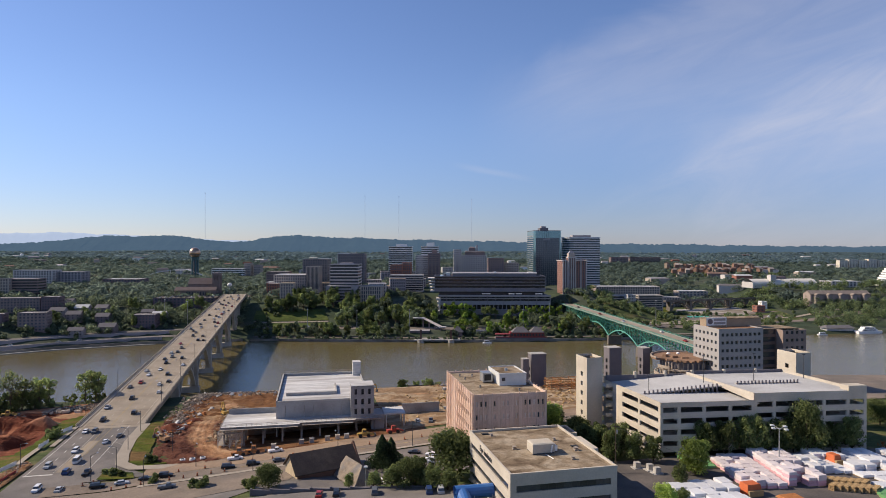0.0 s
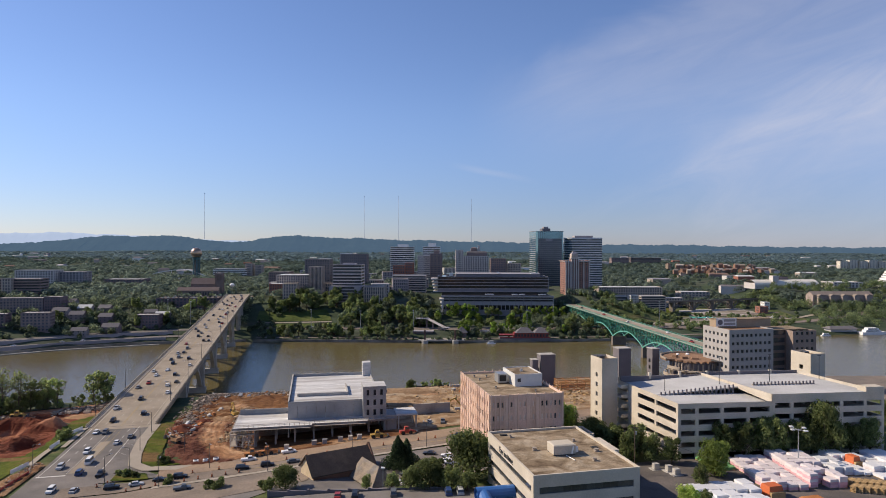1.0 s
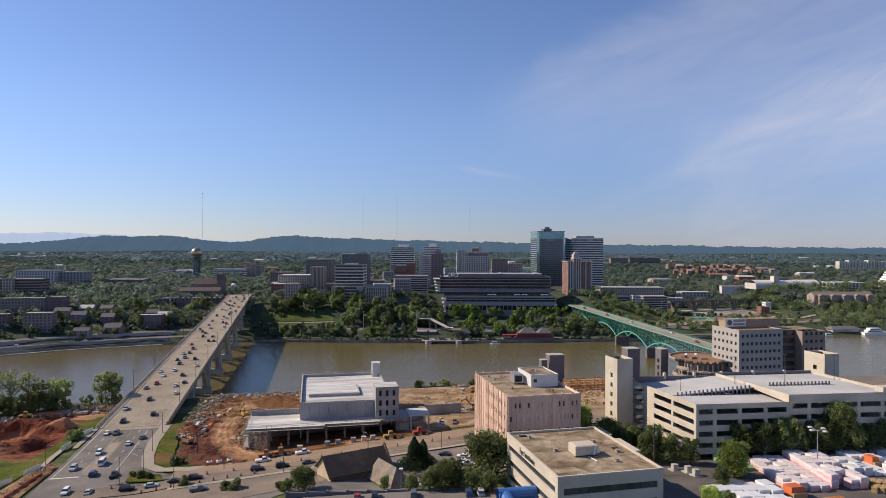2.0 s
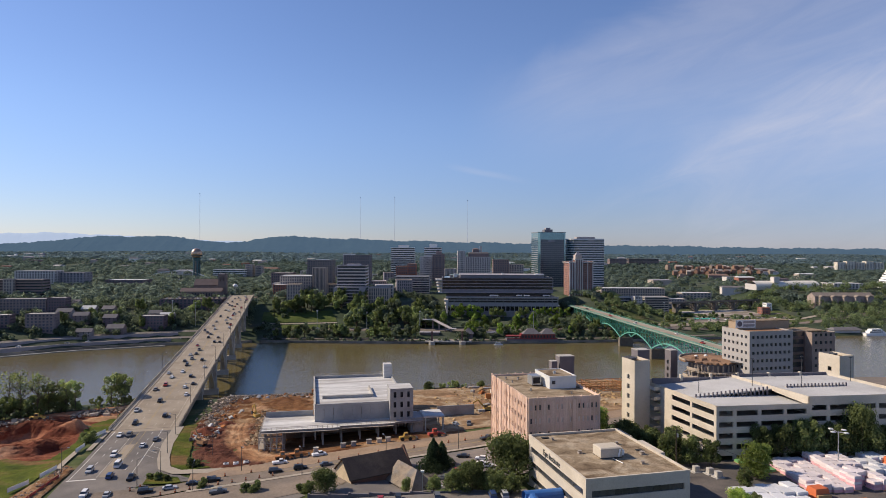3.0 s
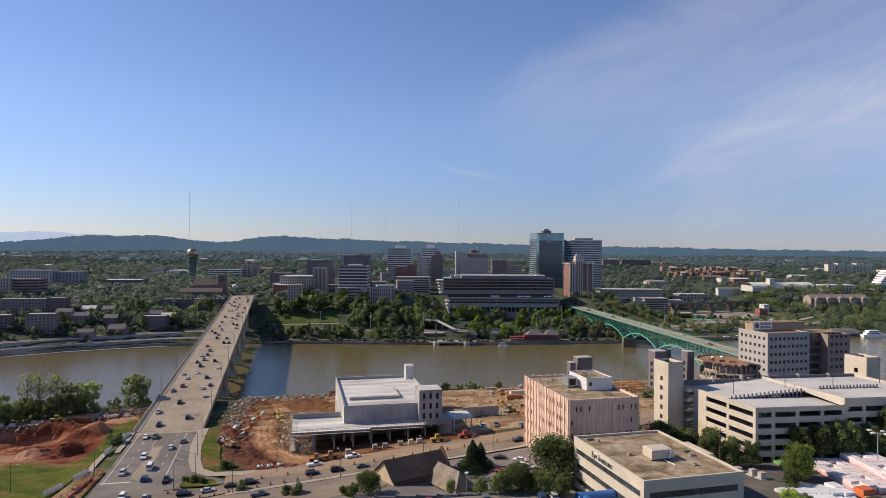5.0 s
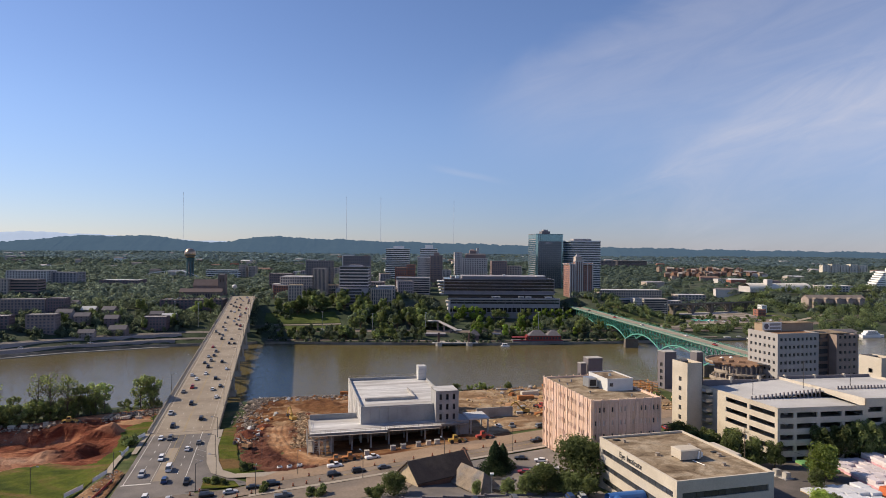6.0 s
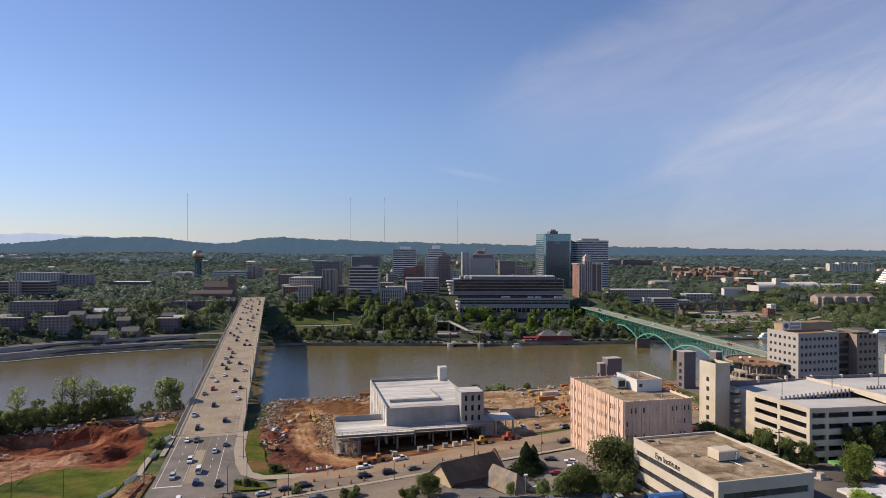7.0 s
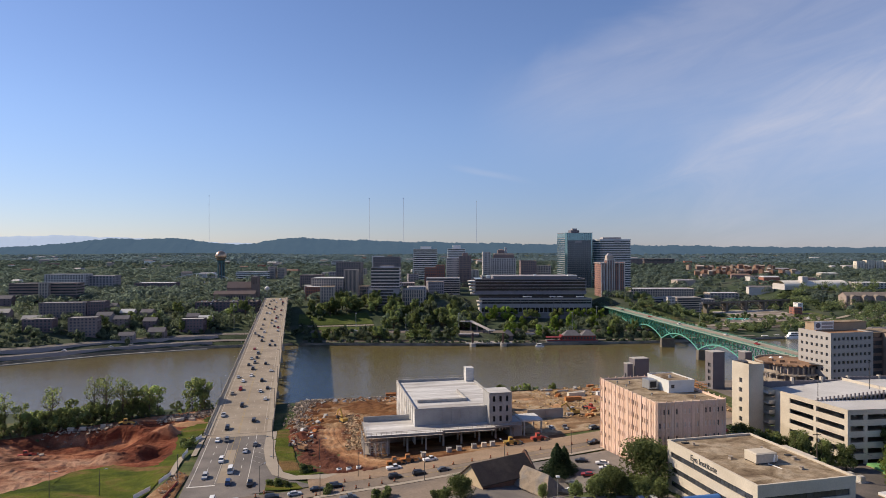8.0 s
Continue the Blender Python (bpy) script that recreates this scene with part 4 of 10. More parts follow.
def site_floor():
    """The dug floor of the site by the bridge: dark red clay crossed by one curving tan track with wheel ruts."""
    edge = np.array([(-150, 303), (-146, 283), (-138, 262), (-134, 250), (-128, 240), (-116, 234.6), (-106, 234.6), (-96, 240), (-97, 247), (-103, 252), (-103, 303)], float)
    line = np.array([(-129, 320), (-130, 301), (-127, 285), (-121.5, 270), (-115.5, 259), (-109.5, 250), (-104, 244.5), (-97, 243)], float)
    t = np.linspace(0, 7, 160)
    c = np.c_[np.interp(t, range(8), line[:, 0]), np.interp(t, range(8), line[:, 1])]
    k = np.ones(17) / 17
    c = np.c_[np.convolve(np.pad(c[:, 0], 8, "edge"), k, "valid"), np.convolve(np.pad(c[:, 1], 8, "edge"), k, "valid")]
    tan = np.gradient(c, axis=0)
    tan /= np.linalg.norm(tan, axis=1)[:, None]
    xs, ys = np.arange(-154, -93, 0.6), np.arange(231, 307, 0.6)
    X, Y = np.meshgrid(xs, ys)
    x, y = X.ravel(), Y.ravel()
    far, odd = np.full(len(x), 1e9), np.zeros(len(x), bool)
    for p, q in zip(edge, np.roll(edge, -1, 0)):
        d = q - p
        u = np.clip(((x - p[0]) * d[0] + (y - p[1]) * d[1]) / (d @ d), 0, 1)
        far = np.minimum(far, np.hypot(x - p[0] - u * d[0], y - p[1] - u * d[1]))
        odd ^= ((p[1] > y) != (q[1] > y)) & (x < (q[0] - p[0]) * (y - p[1]) / (q[1] - p[1] + 1e-9) + p[0])
    inside = np.where(odd, far, -far)
    near = np.argmin((x[:, None] - c[None, :, 0]) ** 2 + (y[:, None] - c[None, :, 1]) ** 2, axis=1)
    lat = (x - c[near, 0]) * -tan[near, 1] + (y - c[near, 1]) * tan[near, 0]
    wob = np.array([noise.fractal(Vector((p * 0.12, q * 0.12, 6.0)), 0.55, 2.0, 4) for p, q in zip(x, y)])
    fine = np.array([noise.fractal(Vector((p * 0.45, q * 0.45, 1.0)), 0.6, 2.0, 4) for p, q in zip(x, y)])
    side = np.where(lat > 0, 1.0, 0.0)
    on = step01(6.6, 2.6, np.abs(lat + 2.4 * wob))
    soil = np.clip(np.maximum(on, side * step01(2, 9, lat) * (0.36 + 0.6 * wob)) + 0.3 * fine * on, 0, 1)
    ruts = 0.16 * np.sin(lat * 2.6 + 3.0 * wob) * on + 0.10 * np.sin(lat * 5.6 + 4.0 * wob) * on
    z = height(x, y) + 0.75 + ruts + 0.5 * fine * (1 - 0.5 * on) + 0.9 * wob * (1 - on) - 0.05 * on - 1.9 * step01(1.8, -1.2, inside)
    n = len(xs)
    f = np.array([(j * n + i, j * n + i + 1, (j + 1) * n + i + 1, (j + 1) * n + i) for j in range(len(ys) - 1) for i in range(n - 1)])
    f = f[inside[f].max(axis=1) > -1.5]
    ob = solo("ground", np_mesh("site_floor", np.c_[x, y, z], f), M_SITECLAY, "dark red clay floor of the site with a curving tan haul track", "ground", kind="structure", smooth=True)
    ob.data.attributes.new("soil", "FLOAT", "POINT").data.foreach_set("value", soil.astype(np.float32))


M_SITECLAY = earth("site_clay", (0.052, 0.018, 0.013), (0.10, 0.037, 0.024), (0.165, 0.075, 0.047), 0.06, 2.0, 0.4)
soil_mix(M_SITECLAY, (0.20, 0.09, 0.045), (0.31, 0.165, 0.085), (0.40, 0.25, 0.145))
site_floor()


# ---- south bank: buildings ----
M_PINK = surf("pink_panel", (0.63, 0.43, 0.32), 0.85, 0.2, 0.25, 3.0, stain=(0.70, 0.50, 0.41))
M_BLIND = surf("drawn_blind", (0.60, 0.49, 0.42), 0.7, 0.15, 0.5, 4.0, rand=0.2)
M_PINKRIB = surf("pink_rib", (0.70, 0.51, 0.40), 0.85, 0.14, 0.3, 3.0)
M_GRAVEL = earth("gravel_roof", (0.135, 0.095, 0.06), (0.27, 0.205, 0.135), (0.35, 0.285, 0.205), 0.16, 1.2, 0.03)
M_CREAM = surf("cream_concrete", (0.55, 0.49, 0.405), 0.85, 0.14, 0.2, 2.5, stain=(0.49, 0.43, 0.345))
M_BEIGE = surf("beige_panel", (0.365, 0.345, 0.33), 0.85, 0.1, 0.2, 2.5)
M_ROOFDECK = surf("pale_roof_deck", (0.50, 0.49, 0.475), 0.9, 0.14, 0.12, 2.0, stain=(0.42, 0.41, 0.395))
# grey with shade in its colour, for shaft fronts, posts and inner walls
M_SHADOWGREY = surf("stucco_shade_grey", (0.17, 0.155, 0.165), 0.85, 0.12, 0.3, 3.0)
M_METAL = surf("white_metal_panel", (0.62, 0.62, 0.60), 0.5, 0.1, 0.6, 5.0)
M_ORANGE = surf("orange_paint", (0.42, 0.17, 0.05), 0.6, 0.2, 0.8, 5.0)
M_TANSIGN = surf("tan_sign_panel", (0.32, 0.27, 0.22), 0.7, 0.1)
M_TAN_PENT = surf("tan_plant_room_panel", (0.36, 0.27, 0.19), 0.85, 0.15, 0.2, 2.0)
M_LINKBROWN = surf("brown_link_panel", (0.17, 0.125, 0.105), 0.85, 0.15, 0.3, 3.0)
M_RUST = surf("rusty_steel", (0.40, 0.16, 0.06), 0.85, 0.35, 0.8, 5.0)


def parapet(g, x0, x1, y0, y1, z0, z1, t=0.4):
    g.box(x0, x1, y0, y0 + t, z0, z1).box(x0, x1, y1 - t, y1, z0, z1)
    g.box(x0, x0 + t, y0 + t, y1 - t, z0, z1).box(x1 - t, x1, y0 + t, y1 - t, z0, z1)
    return g


# the pink building with ribs
def pink_building():
    w, d, z0, h = 25.5, 39.8, 24.0, 31.6
    b = thing("office_building", -8.6, 208.6, z0, 12.2, "pink precast six-storey office block with vertical ribs and narrow windows", "building")
    wall = G()
    rows = [(6.0 + 4.35 * i, 7.7 + 4.35 * i) for i in range(6)]
    for k, (o, u, n, width) in enumerate(sides(0, w, 0, d)):
        bays = 13 if k % 2 else 8
        us = spaced(width, bays * 2, 0.62, 0.5, 0.5)
        pick = random.Random(5 + k)
        every = us
        us = [q for q in us if pick.random() < (0.85 if k == 0 else 0.62)]
        if k in (0, 3):
            for q in every:
                if q not in us:
                    strip = part("blind_strip", G().box(-0.36, 0.36, -0.04, 0.02, 5.0, h - 0.9), M_PINKRIB, b)
                    c = Vector((*o, 0)) + Vector(u) * (q[0] + q[1]) / 2
                    strip.matrix_basis = pose(c.x, c.y, 0, 0, 0, math.degrees(math.atan2(u[1], u[0])))
        facade(wall, (*o, 0), u, n, width, h, us, rows, 0.3)
        if k in (0, 3):
            for q in us:
                for r in rows:
                    panes("window", b, M_BLIND if pick.random() < (0.72 if k == 0 else 0.45) else M_DARKGLASS, (*o, 0), u, n, [q], [r], 0.27)
        ribs = [0.35 + (width - 0.7) * i / bays for i in range(bays + 1)]
        rib = G().box(-0.14, 0.14, -0.24, 0.0, 0, h + 0.7).mesh("rib")
        half = G().box(-0.08, 0.08, -0.1, 0.0, 0, h + 0.2).mesh("rib")
        for i, a in enumerate(ribs):
            ob = part("rib", rib, M_PINKRIB, b)
            c = Vector((*o, 0)) + Vector(u) * a
            turn = math.degrees(math.atan2(u[1], u[0]))
            ob.matrix_basis = pose(c.x, c.y, 0, 0, 0, turn)
            if i:
                ob = part("rib", half, M_PINKRIB, b)
                c = Vector((*o, 0)) + Vector(u) * (a - (width - 0.7) / bays / 2)
                ob.matrix_basis = pose(c.x, c.y, 0, 0, 0, turn)
    part("wall", wall, M_PINK, b)
    part("roof", G().box(0.45, w - 0.45, 0.45, d - 0.45, h - 1.0, h - 0.45), M_GRAVEL, b, "tan gravel roof with stains")
    part("parapet", parapet(G(), 0.003, w - 0.003, 0.003, d - 0.003, h - 0.6, h + 0.25, 0.44), M_PINKRIB, b)
    part("base_course", G().box(-0.6, w + 0.6, -0.6, d + 0.6, -4, 1.2), M_CONC, b)
    g = G().box(-2.6, -0.55, d - 13, d - 4.5, 4.6, 5.3)
    part("entrance_canopy", g, M_CREAM, b)
    door = G()
    for i in range(4):
        door.box(-0.62, -0.5, d - 12.4 + i * 2, d - 10.8 + i * 2, 1.2, 4.2)
    part("entrance_door", door, M_DARKGLASS, b)
    pent = part("penthouse", parapet(G().box(13.5, 23.5, 14.5, 28.5, h - 0.45, h + 3.5), 13.4, 23.6, 14.4, 28.6, h + 3.4, h + 3.9, 0.3), M_METAL, b, "white rooftop penthouse")
    part("roof", G().box(13.8, 23.2, 14.8, 28.2, h + 3.5, h + 3.6), M_GRAVEL, pent)
    part("window", G().box(14.4, 15.6, 14.35, 14.5, h + 1.2, h + 2.4), M_DARKGLASS, pent)
    part("vent", G().tube((18, 21, h + 3.6), (18, 21, h + 4.5), 0.6, 0.5, 10), M_STEEL, pent)
    ac = thing("cooling_unit", 0, 0, 0, 0, "grey metal cooling tower with dark louvres on a gravel roof", "cooling unit")
    p0 = b.matrix_basis @ Vector((9.0, 20.0, h - 0.45))
    ac.matrix_basis = pose(p0.x, p0.y, p0.z, 0, 0, 12.2)
    part("casing", G().box(0, 3.4, 0, 4.6, 0.4, 3.6), M_STEEL, ac)
    part("louvre", G().box(0.5, 3.0, -0.08, 0, 0.9, 3.1), M_BLACK, ac)
    for x, y in ((0.2, 0.2), (3.0, 0.2), (0.2, 4.2), (3.0, 4.2)):
        part("leg", G().box(x, x + 0.2, y, y + 0.2, 0, 0.4), M_DARKSTEEL, ac)
    for x, y in ((4, 27), (6, 13), (3.5, 33), (18, 6), (8, 32)):
        q = b.matrix_basis @ Vector((x, y, h - 0.45))
        v = thing("roof_vent", q.x, q.y, q.z, 12, "small grey metal roof vent", "vent", "roof vents")
        part("pipe", G().tube((0, 0, 0), (0, 0, 0.6), 0.25, 0.25, 8), M_STEEL, v)
        part("cap", G().tube((0, 0, 0.6), (0, 0, 0.85), 0.45, 0.3, 8), M_DARKSTEEL, v)


pink_building()


def eye_building():
    w, d, z0, h = 28.8, 38.0, 33.5, 14.9
    b = thing("clinic_building", -1.7, 157.0, z0, 13.0, "cream three-storey clinic with dark window bands and a flat gravel roof", "building")
    wall = G()
    rows = [(1.8, 3.5), (6.0, 7.7), (10.2, 11.9)]
    for k, (o, u, n, width) in enumerate(sides(0, w, 0, d)):
        us = [(1.6, width - 1.6)]
        facade(wall, (*o, 0), u, n, width, h, us, rows, 0.45)
        count = (12, 6, 4, 22)[k]
        step = (width - 3.2) / count
        panes("window", b, M_DARKGLASS, (*o, 0), u, n, [(1.6 + step * i + 0.05, 1.6 + step * (i + 1) - 0.05) for i in range(count)], rows, 0.4)
    part("wall", wall, M_CREAM, b)
    part("base_course", G().box(-0.3, w + 0.3, -0.3, d + 0.3, -5, 0.3), M_CONC, b)
    part("inner_lining", G().box(0.7, w - 0.7, 0.7, d - 0.7, 0.3, h - 1.1), M_DARKSTEEL, b)
    part("roof", G().box(0.4, w - 0.4, 0.4, d - 0.4, h - 1.0, h - 0.5), M_GRAVEL, b, "stained tan gravel roof")
    part("parapet", parapet(G(), -0.06, w + 0.06, -0.06, d + 0.06, h - 0.45, h + 0.12, 0.5), M_CREAM, b, "cream parapet with metal coping")
    g = G().box(w - 0.2, w + 1.6, d * 0.36, d * 0.66, h - 1.4, h + 0.16)
    part("stair_bay", g, M_CREAM, b)
    m = b.matrix_basis

    def place(name, x, y, label, cat, grp=""):
        q = m @ Vector((x, y, h - 0.5))
        return thing(name, q.x, q.y, q.z, 13.0, label, cat, grp)

    ac = place("rooftop_unit", 11.2, 14.0, "large cream metal rooftop air handler with panels", "air conditioner")
    part("casing", G().box(0, 6.4, 0, 4.6, 0.35, 2.7), M_CREAM, ac)
    part("lid", G().taper(-0.1, 6.5, -0.1, 4.7, 2.7, 2.95, 0.4), M_CREAM, ac)
    for i in range(6):
        part("panel", G().box(0.12 + i * 1.04, 1.02 + i * 1.04, -0.06, 0, 0.5, 2.55), M_CREAM, ac)
    part("duct", G().box(6.4, 7.6, 1.0, 2.4, 0.3, 1.7).beam((5.2, -0.2, 0.5), (5.6, -0.25, 2.4), 0.5, 0.3), M_WHITE, ac)
    part("skid", G().box(0.1, 6.3, 0.2, 0.5, 0, 0.35).box(0.1, 6.3, 4.1, 4.4, 0, 0.35), M_DARKSTEEL, ac)
    part("pipe_run", G().tube((3.5, -0.3, 0.15), (4.2, -4.4, 0.15), 0.12, 0.12, 6), M_WHITE, ac)
    for x, y, s in ((8.0, 20, 0.8), (20.5, 8.5, 0.7), (24.5, 15.5, 0.9), (22, 25, 0.6), (5.4, 33, 0.5)):
        f = place("exhaust_fan", x, y, "small metal exhaust fan on a clinic roof", "fan", "roof fans")
        part("curb", G().box(-s * 0.7, s * 0.7, -s * 0.7, s * 0.7, 0, 0.35), M_TANSIGN, f)
        part("hood", G().tube((0, 0, 0.35), (0, 0, 0.8), s * 0.6, s * 0.8, 10), M_TANSIGN, f)
    hatch = place("roof_hatch", 3.0, 34.5, "black roof hatch on a gravel roof", "hatch")
    part("lid", G().box(0, 2.0, 0, 1.2, 0, 0.3), M_BLACK, hatch)
    hatch = place("roof_hatch", 24.5, 18.0, "black roof hatch on a gravel roof", "hatch")
    part("lid", G().box(0, 1.8, 0, 1.2, 0, 0.25), M_BLACK, hatch)
    txt = bpy.data.curves.new("sign_letters", "FONT")
    txt.body = "Eye Institute"
    txt.size, txt.extrude = 2.3, 0.06
    txt.align_x = "CENTER"
    txt.materials.append(M_DARKSTEEL)
    tob = new("sign_letters", txt)
    tob.parent = b
    tob.matrix_basis = pose(-0.08, d * 0.55, 12.55, 90, 0, -90)
    tagged(tob, "dark raised letters reading Eye Institute")


eye_building()


def parking_garage():
    z0 = 35.0
    b = thing("parking_garage", 52.0, 206.3, z0, 14.0, "cream concrete five-level parking garage with open slots and ramped roof", "parking garage")
    lev, band, top = 3.62, 1.95, 18.9

    def wall_run(o, u, n, width, z, zt, cuts, mat=M_CREAM):
        """Spandrel bands with open slots between; cuts are the solid piers along the wall."""
        g = G()
        us = [(a + 0.55, c - 0.55) for a, c in zip(cuts, cuts[1:])]
        vs = [(zz, zz + lev - band) for zz in np.arange(z, zt - band, lev)]
        facade(g, o, u, n, width, zt - o[2], us, [(a - o[2], c - o[2]) for a, c in vs], 0.5)
        # inner faces so that the wall has thickness
        nn = Vector(n) * 0.5
        facade(g, tuple(Vector(o) + Vector(u) * width - nn), tuple(-Vector(u)), tuple(-Vector(n)), width, zt - o[2],
               [(width - c, width - a) for a, c in us], [(a - o[2], c - o[2]) for a, c in vs], 0.0)
        part("wall", g, mat, b)

    # left face, front face in two heights, back and right
    wall_run((0, 30, -2), (0, -1, 0), (-1, 0, 0), 30, 1.2, top, [5.4, 17.0, 29.3])
    wall_run((0, 0, -2), (1, 0, 0), (0, -1, 0), 32.6, 1.2, top, [0.4, 6.4, 15.0, 24.0, 32.0])
    wall_run((32.6, 0, -2), (1, 0, 0), (0, -1, 0), 40, 2.2, top + 2.3, [0.2, 6.8, 15.8, 24.6, 33.2, 39.6])
    wall_run((72.6, 0, -2), (0, 1, 0), (1, 0, 0), 38, 2.2, top + 2.3, [0.5, 13, 26, 37.5])
    wall_run((72.6, 38, -2), (-1, 0, 0), (0, 1, 0), 72.6, 2.2, top + 1.2, [0.5, 13, 26, 38, 50, 61, 72.1])
    wall_run((0, 38, -2), (0, -1, 0), (-1, 0, 0), 8, 1.2, top, [0.5, 7.5])
    for i in range(5):
        part("floor_slab", G().box(0.52, 32.5, 0.52, 37.4, lev * i - 0.3, lev * i), M_CONC, b)
        part("floor_slab", G().box(32.6, 72.0, 0.52, 37.4, lev * i + 0.9, lev * i + 1.2), M_CONC, b)
    for x in (10, 20, 30, 39, 50, 60, 70):
        for y in (8, 19, 30):
            part("column", G().box(x - 0.35, x + 0.35, y - 0.35, y + 0.35, -2, top - 1.1), M_CONC, b)
    # roof: front flat bay, a ramp that rises behind it, the upper deck beyond
    part("roof_deck", G().box(0.5, 34.5, 0.5, 16.5, top - 1.4, top - 0.9), M_ROOFDECK, b, "pale concrete top deck")
    part("roof_deck", G().box(33.0, 72.1, 0.5, 37.5, top + 0.9, top + 1.4), M_ROOFDECK, b, "pale concrete upper deck")

    def slope(x0, x1, y0, y1, za, zb, name="ramp"):
        g = G()
        g.quad((x0, y0, za), (x1, y0, zb), (x1, y1, zb), (x0, y1, za))
        g.quad((x0, y0, za - 0.4), (x0, y1, za - 0.4), (x1, y1, zb - 0.4), (x1, y0, zb - 0.4))
        g.quad((x0, y0, za - 0.4), (x1, y0, zb - 0.4), (x1, y0, zb), (x0, y0, za))
        g.quad((x0, y1, za - 0.4), (x0, y1, za), (x1, y1, zb), (x1, y1, zb - 0.4))
        part(name, g, M_ROOFDECK, b, "pale sloping parking ramp")

    slope(0.5, 33.0, 16.5, 37.5, top - 0.9, top + 1.4)
    # parapet of the upper deck over the dark way down
    g = G()
    for x in (32.5, 33.0):
        g.quad((x, 0.5, top - 0.6), (x, 16.5, top + 0.7), (x, 16.5, top + 2.3), (x, 0.5, top + 2.3))
    g.quad((32.5, 0.5, top + 2.3), (33.0, 0.5, top + 2.3), (33.0, 16.5, top + 2.3), (32.5, 16.5, top + 2.3))
    g.quad((32.5, 0.5, top - 0.6), (32.5, 16.5, top + 0.7), (33.0, 16.5, top + 0.7), (33.0, 0.5, top - 0.6))
    g.prism([(32.5, 16.5), (33.0, 16.5), (33.0, 37), (32.5, 37)], top + 1.3, top + 2.3)
    part("step_wall", g, M_CREAM, b, "cream parapet of the upper deck")
    # rows of posts along the ramp and on the upper deck, painted dark for their shaded faces
    for i in range(18):
        t = i / 17
        ob = part("guard_post", G().taper(-0.26, 0.26, -0.2, 0.2, -0.02, 1.15 + 2.0 * t, 0.03), M_SHADOWGREY, b)
        ob.location = (4.0 + 26.6 * t, 16.3, top - 0.9)
    post = G().taper(-0.28, 0.28, -0.2, 0.2, 0, 1.25, 0.05).mesh("guard_post")
    part("guard_kerb", G().box(39.0, 62.5, 17.9, 18.3, top + 1.4, top + 1.75), M_CREAM, b)
    for i in range(18):
        ob = part("guard_post", post, M_SHADOWGREY, b)
        ob.location = (39.3 + 23 * i / 17, 17.6, top + 1.4)
    part("parapet", G().box(0.55, 32.6, 37.0, 37.5, top - 0.9, top + 1.6).box(32.6, 72.1, 37.0, 37.5, top + 1.2, top + 2.5), M_SHADOWGREY, b)
    for x in (12, 24, 35, 48, 61):
        part("parapet_pier", G().box(x - 0.4, x + 0.4, 36.8, 37.7, top + 0.5, top + 2.9), M_CREAM, b)
    part("corner_block", G().box(66.0, 72.62, -0.02, 3.5, top + 2.3, top + 4.0), M_CREAM, b)
    # added dark wall: closes the view through the slots, standing in for interior shade
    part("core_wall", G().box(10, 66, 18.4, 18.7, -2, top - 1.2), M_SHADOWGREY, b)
    # the front leans seven degrees off the square
    lean = math.tan(radians(7))
    done = set()
    for ob in b.children:
        ob.location.y -= lean * ob.location.x
        if ob.data.name not in done and not ob.location.x:
            ob.data.transform(Matrix(((1, 0, 0, 0), (-lean, 1, 0, 0), (0, 0, 1, 0), (0, 0, 0, 1))))
            done.add(ob.data.name)
    # stair towers
    for name, x0, x1, y0, y1, zt in (("stair_tower", -9.2, -2.8, 33.5, 42.5, 28.2), ("stair_tower", 79.0, 86.0, 28.5, 38.6, 27.4)):
        tower, g = None, G()
        for k, (o, u, n, width) in enumerate(sides(x0, x1, y0, y1)):
            us = [(width * 0.44, width * 0.62)] if k == 3 else []
            vs = [(2.6 + lev * i, 4.3 + lev * i) for i in range(1, 6)]
            facade(g, (*o, -4), u, n, width, zt + 4, us, [(a + 4, c + 4) for a, c in vs], 0.35)
            if us and x0 < 0:
                panes("window", b, M_DARKGLASS, (*o, 0), u, n, us, vs, 0.3)
        tower = part(name, g, M_CREAM, b, "tall plain cream stair tower")
        part("roof", G().box(x0 + 0.3, x1 - 0.3, y0 + 0.3, y1 - 0.3, zt - 1.4, zt - 1.0), M_GRAVEL, tower)
        part("elevator_cap", G().box(x0 + 1.2, x0 + 3.2, y0 + 4, y0 + 6.4, zt - 1.0, zt + 0.2), M_DARKSTEEL, tower)
    for i in range(5):
        part("balcony", G().box(-2.8, 0.0, 31.0, 38.0, lev * i + 2.9, lev * i + 3.2).box(-2.8, 0, 30.8, 31.0, lev * i + 2.9, lev * i + 4.2), M_CREAM, b)
    return b


garage = parking_garage()


def roof_lamp(x, y, z, tall):
    t = thing("lamp_post", x, y, z, 0, "thin grey steel lamp post on the garage roof", "lamp post", "roof lamps")
    part("pole", G().tube((0, 0, 0), (0, 0, tall), 0.13, 0.09, 6), M_DARKSTEEL, t)
    part("lamp_head", G().box(-0.5, 0.5, -0.25, 0.25, tall - 0.1, tall + 0.12), M_DARKSTEEL, t)


for x, y, z, tall in ((55.0, 227.4, 53.0, 5.5), (76.3, 231.8, 54.9, 10.0), (95.9, 234.5, 55.3, 10.0), (116.6, 238.7, 55.3, 9.0)):
    roof_lamp(x, y, z, tall)


M_WINGBROWN = surf("brown_aggregate_panel", (0.30, 0.235, 0.20), 0.9, 0.2, 0.2, 2.0)


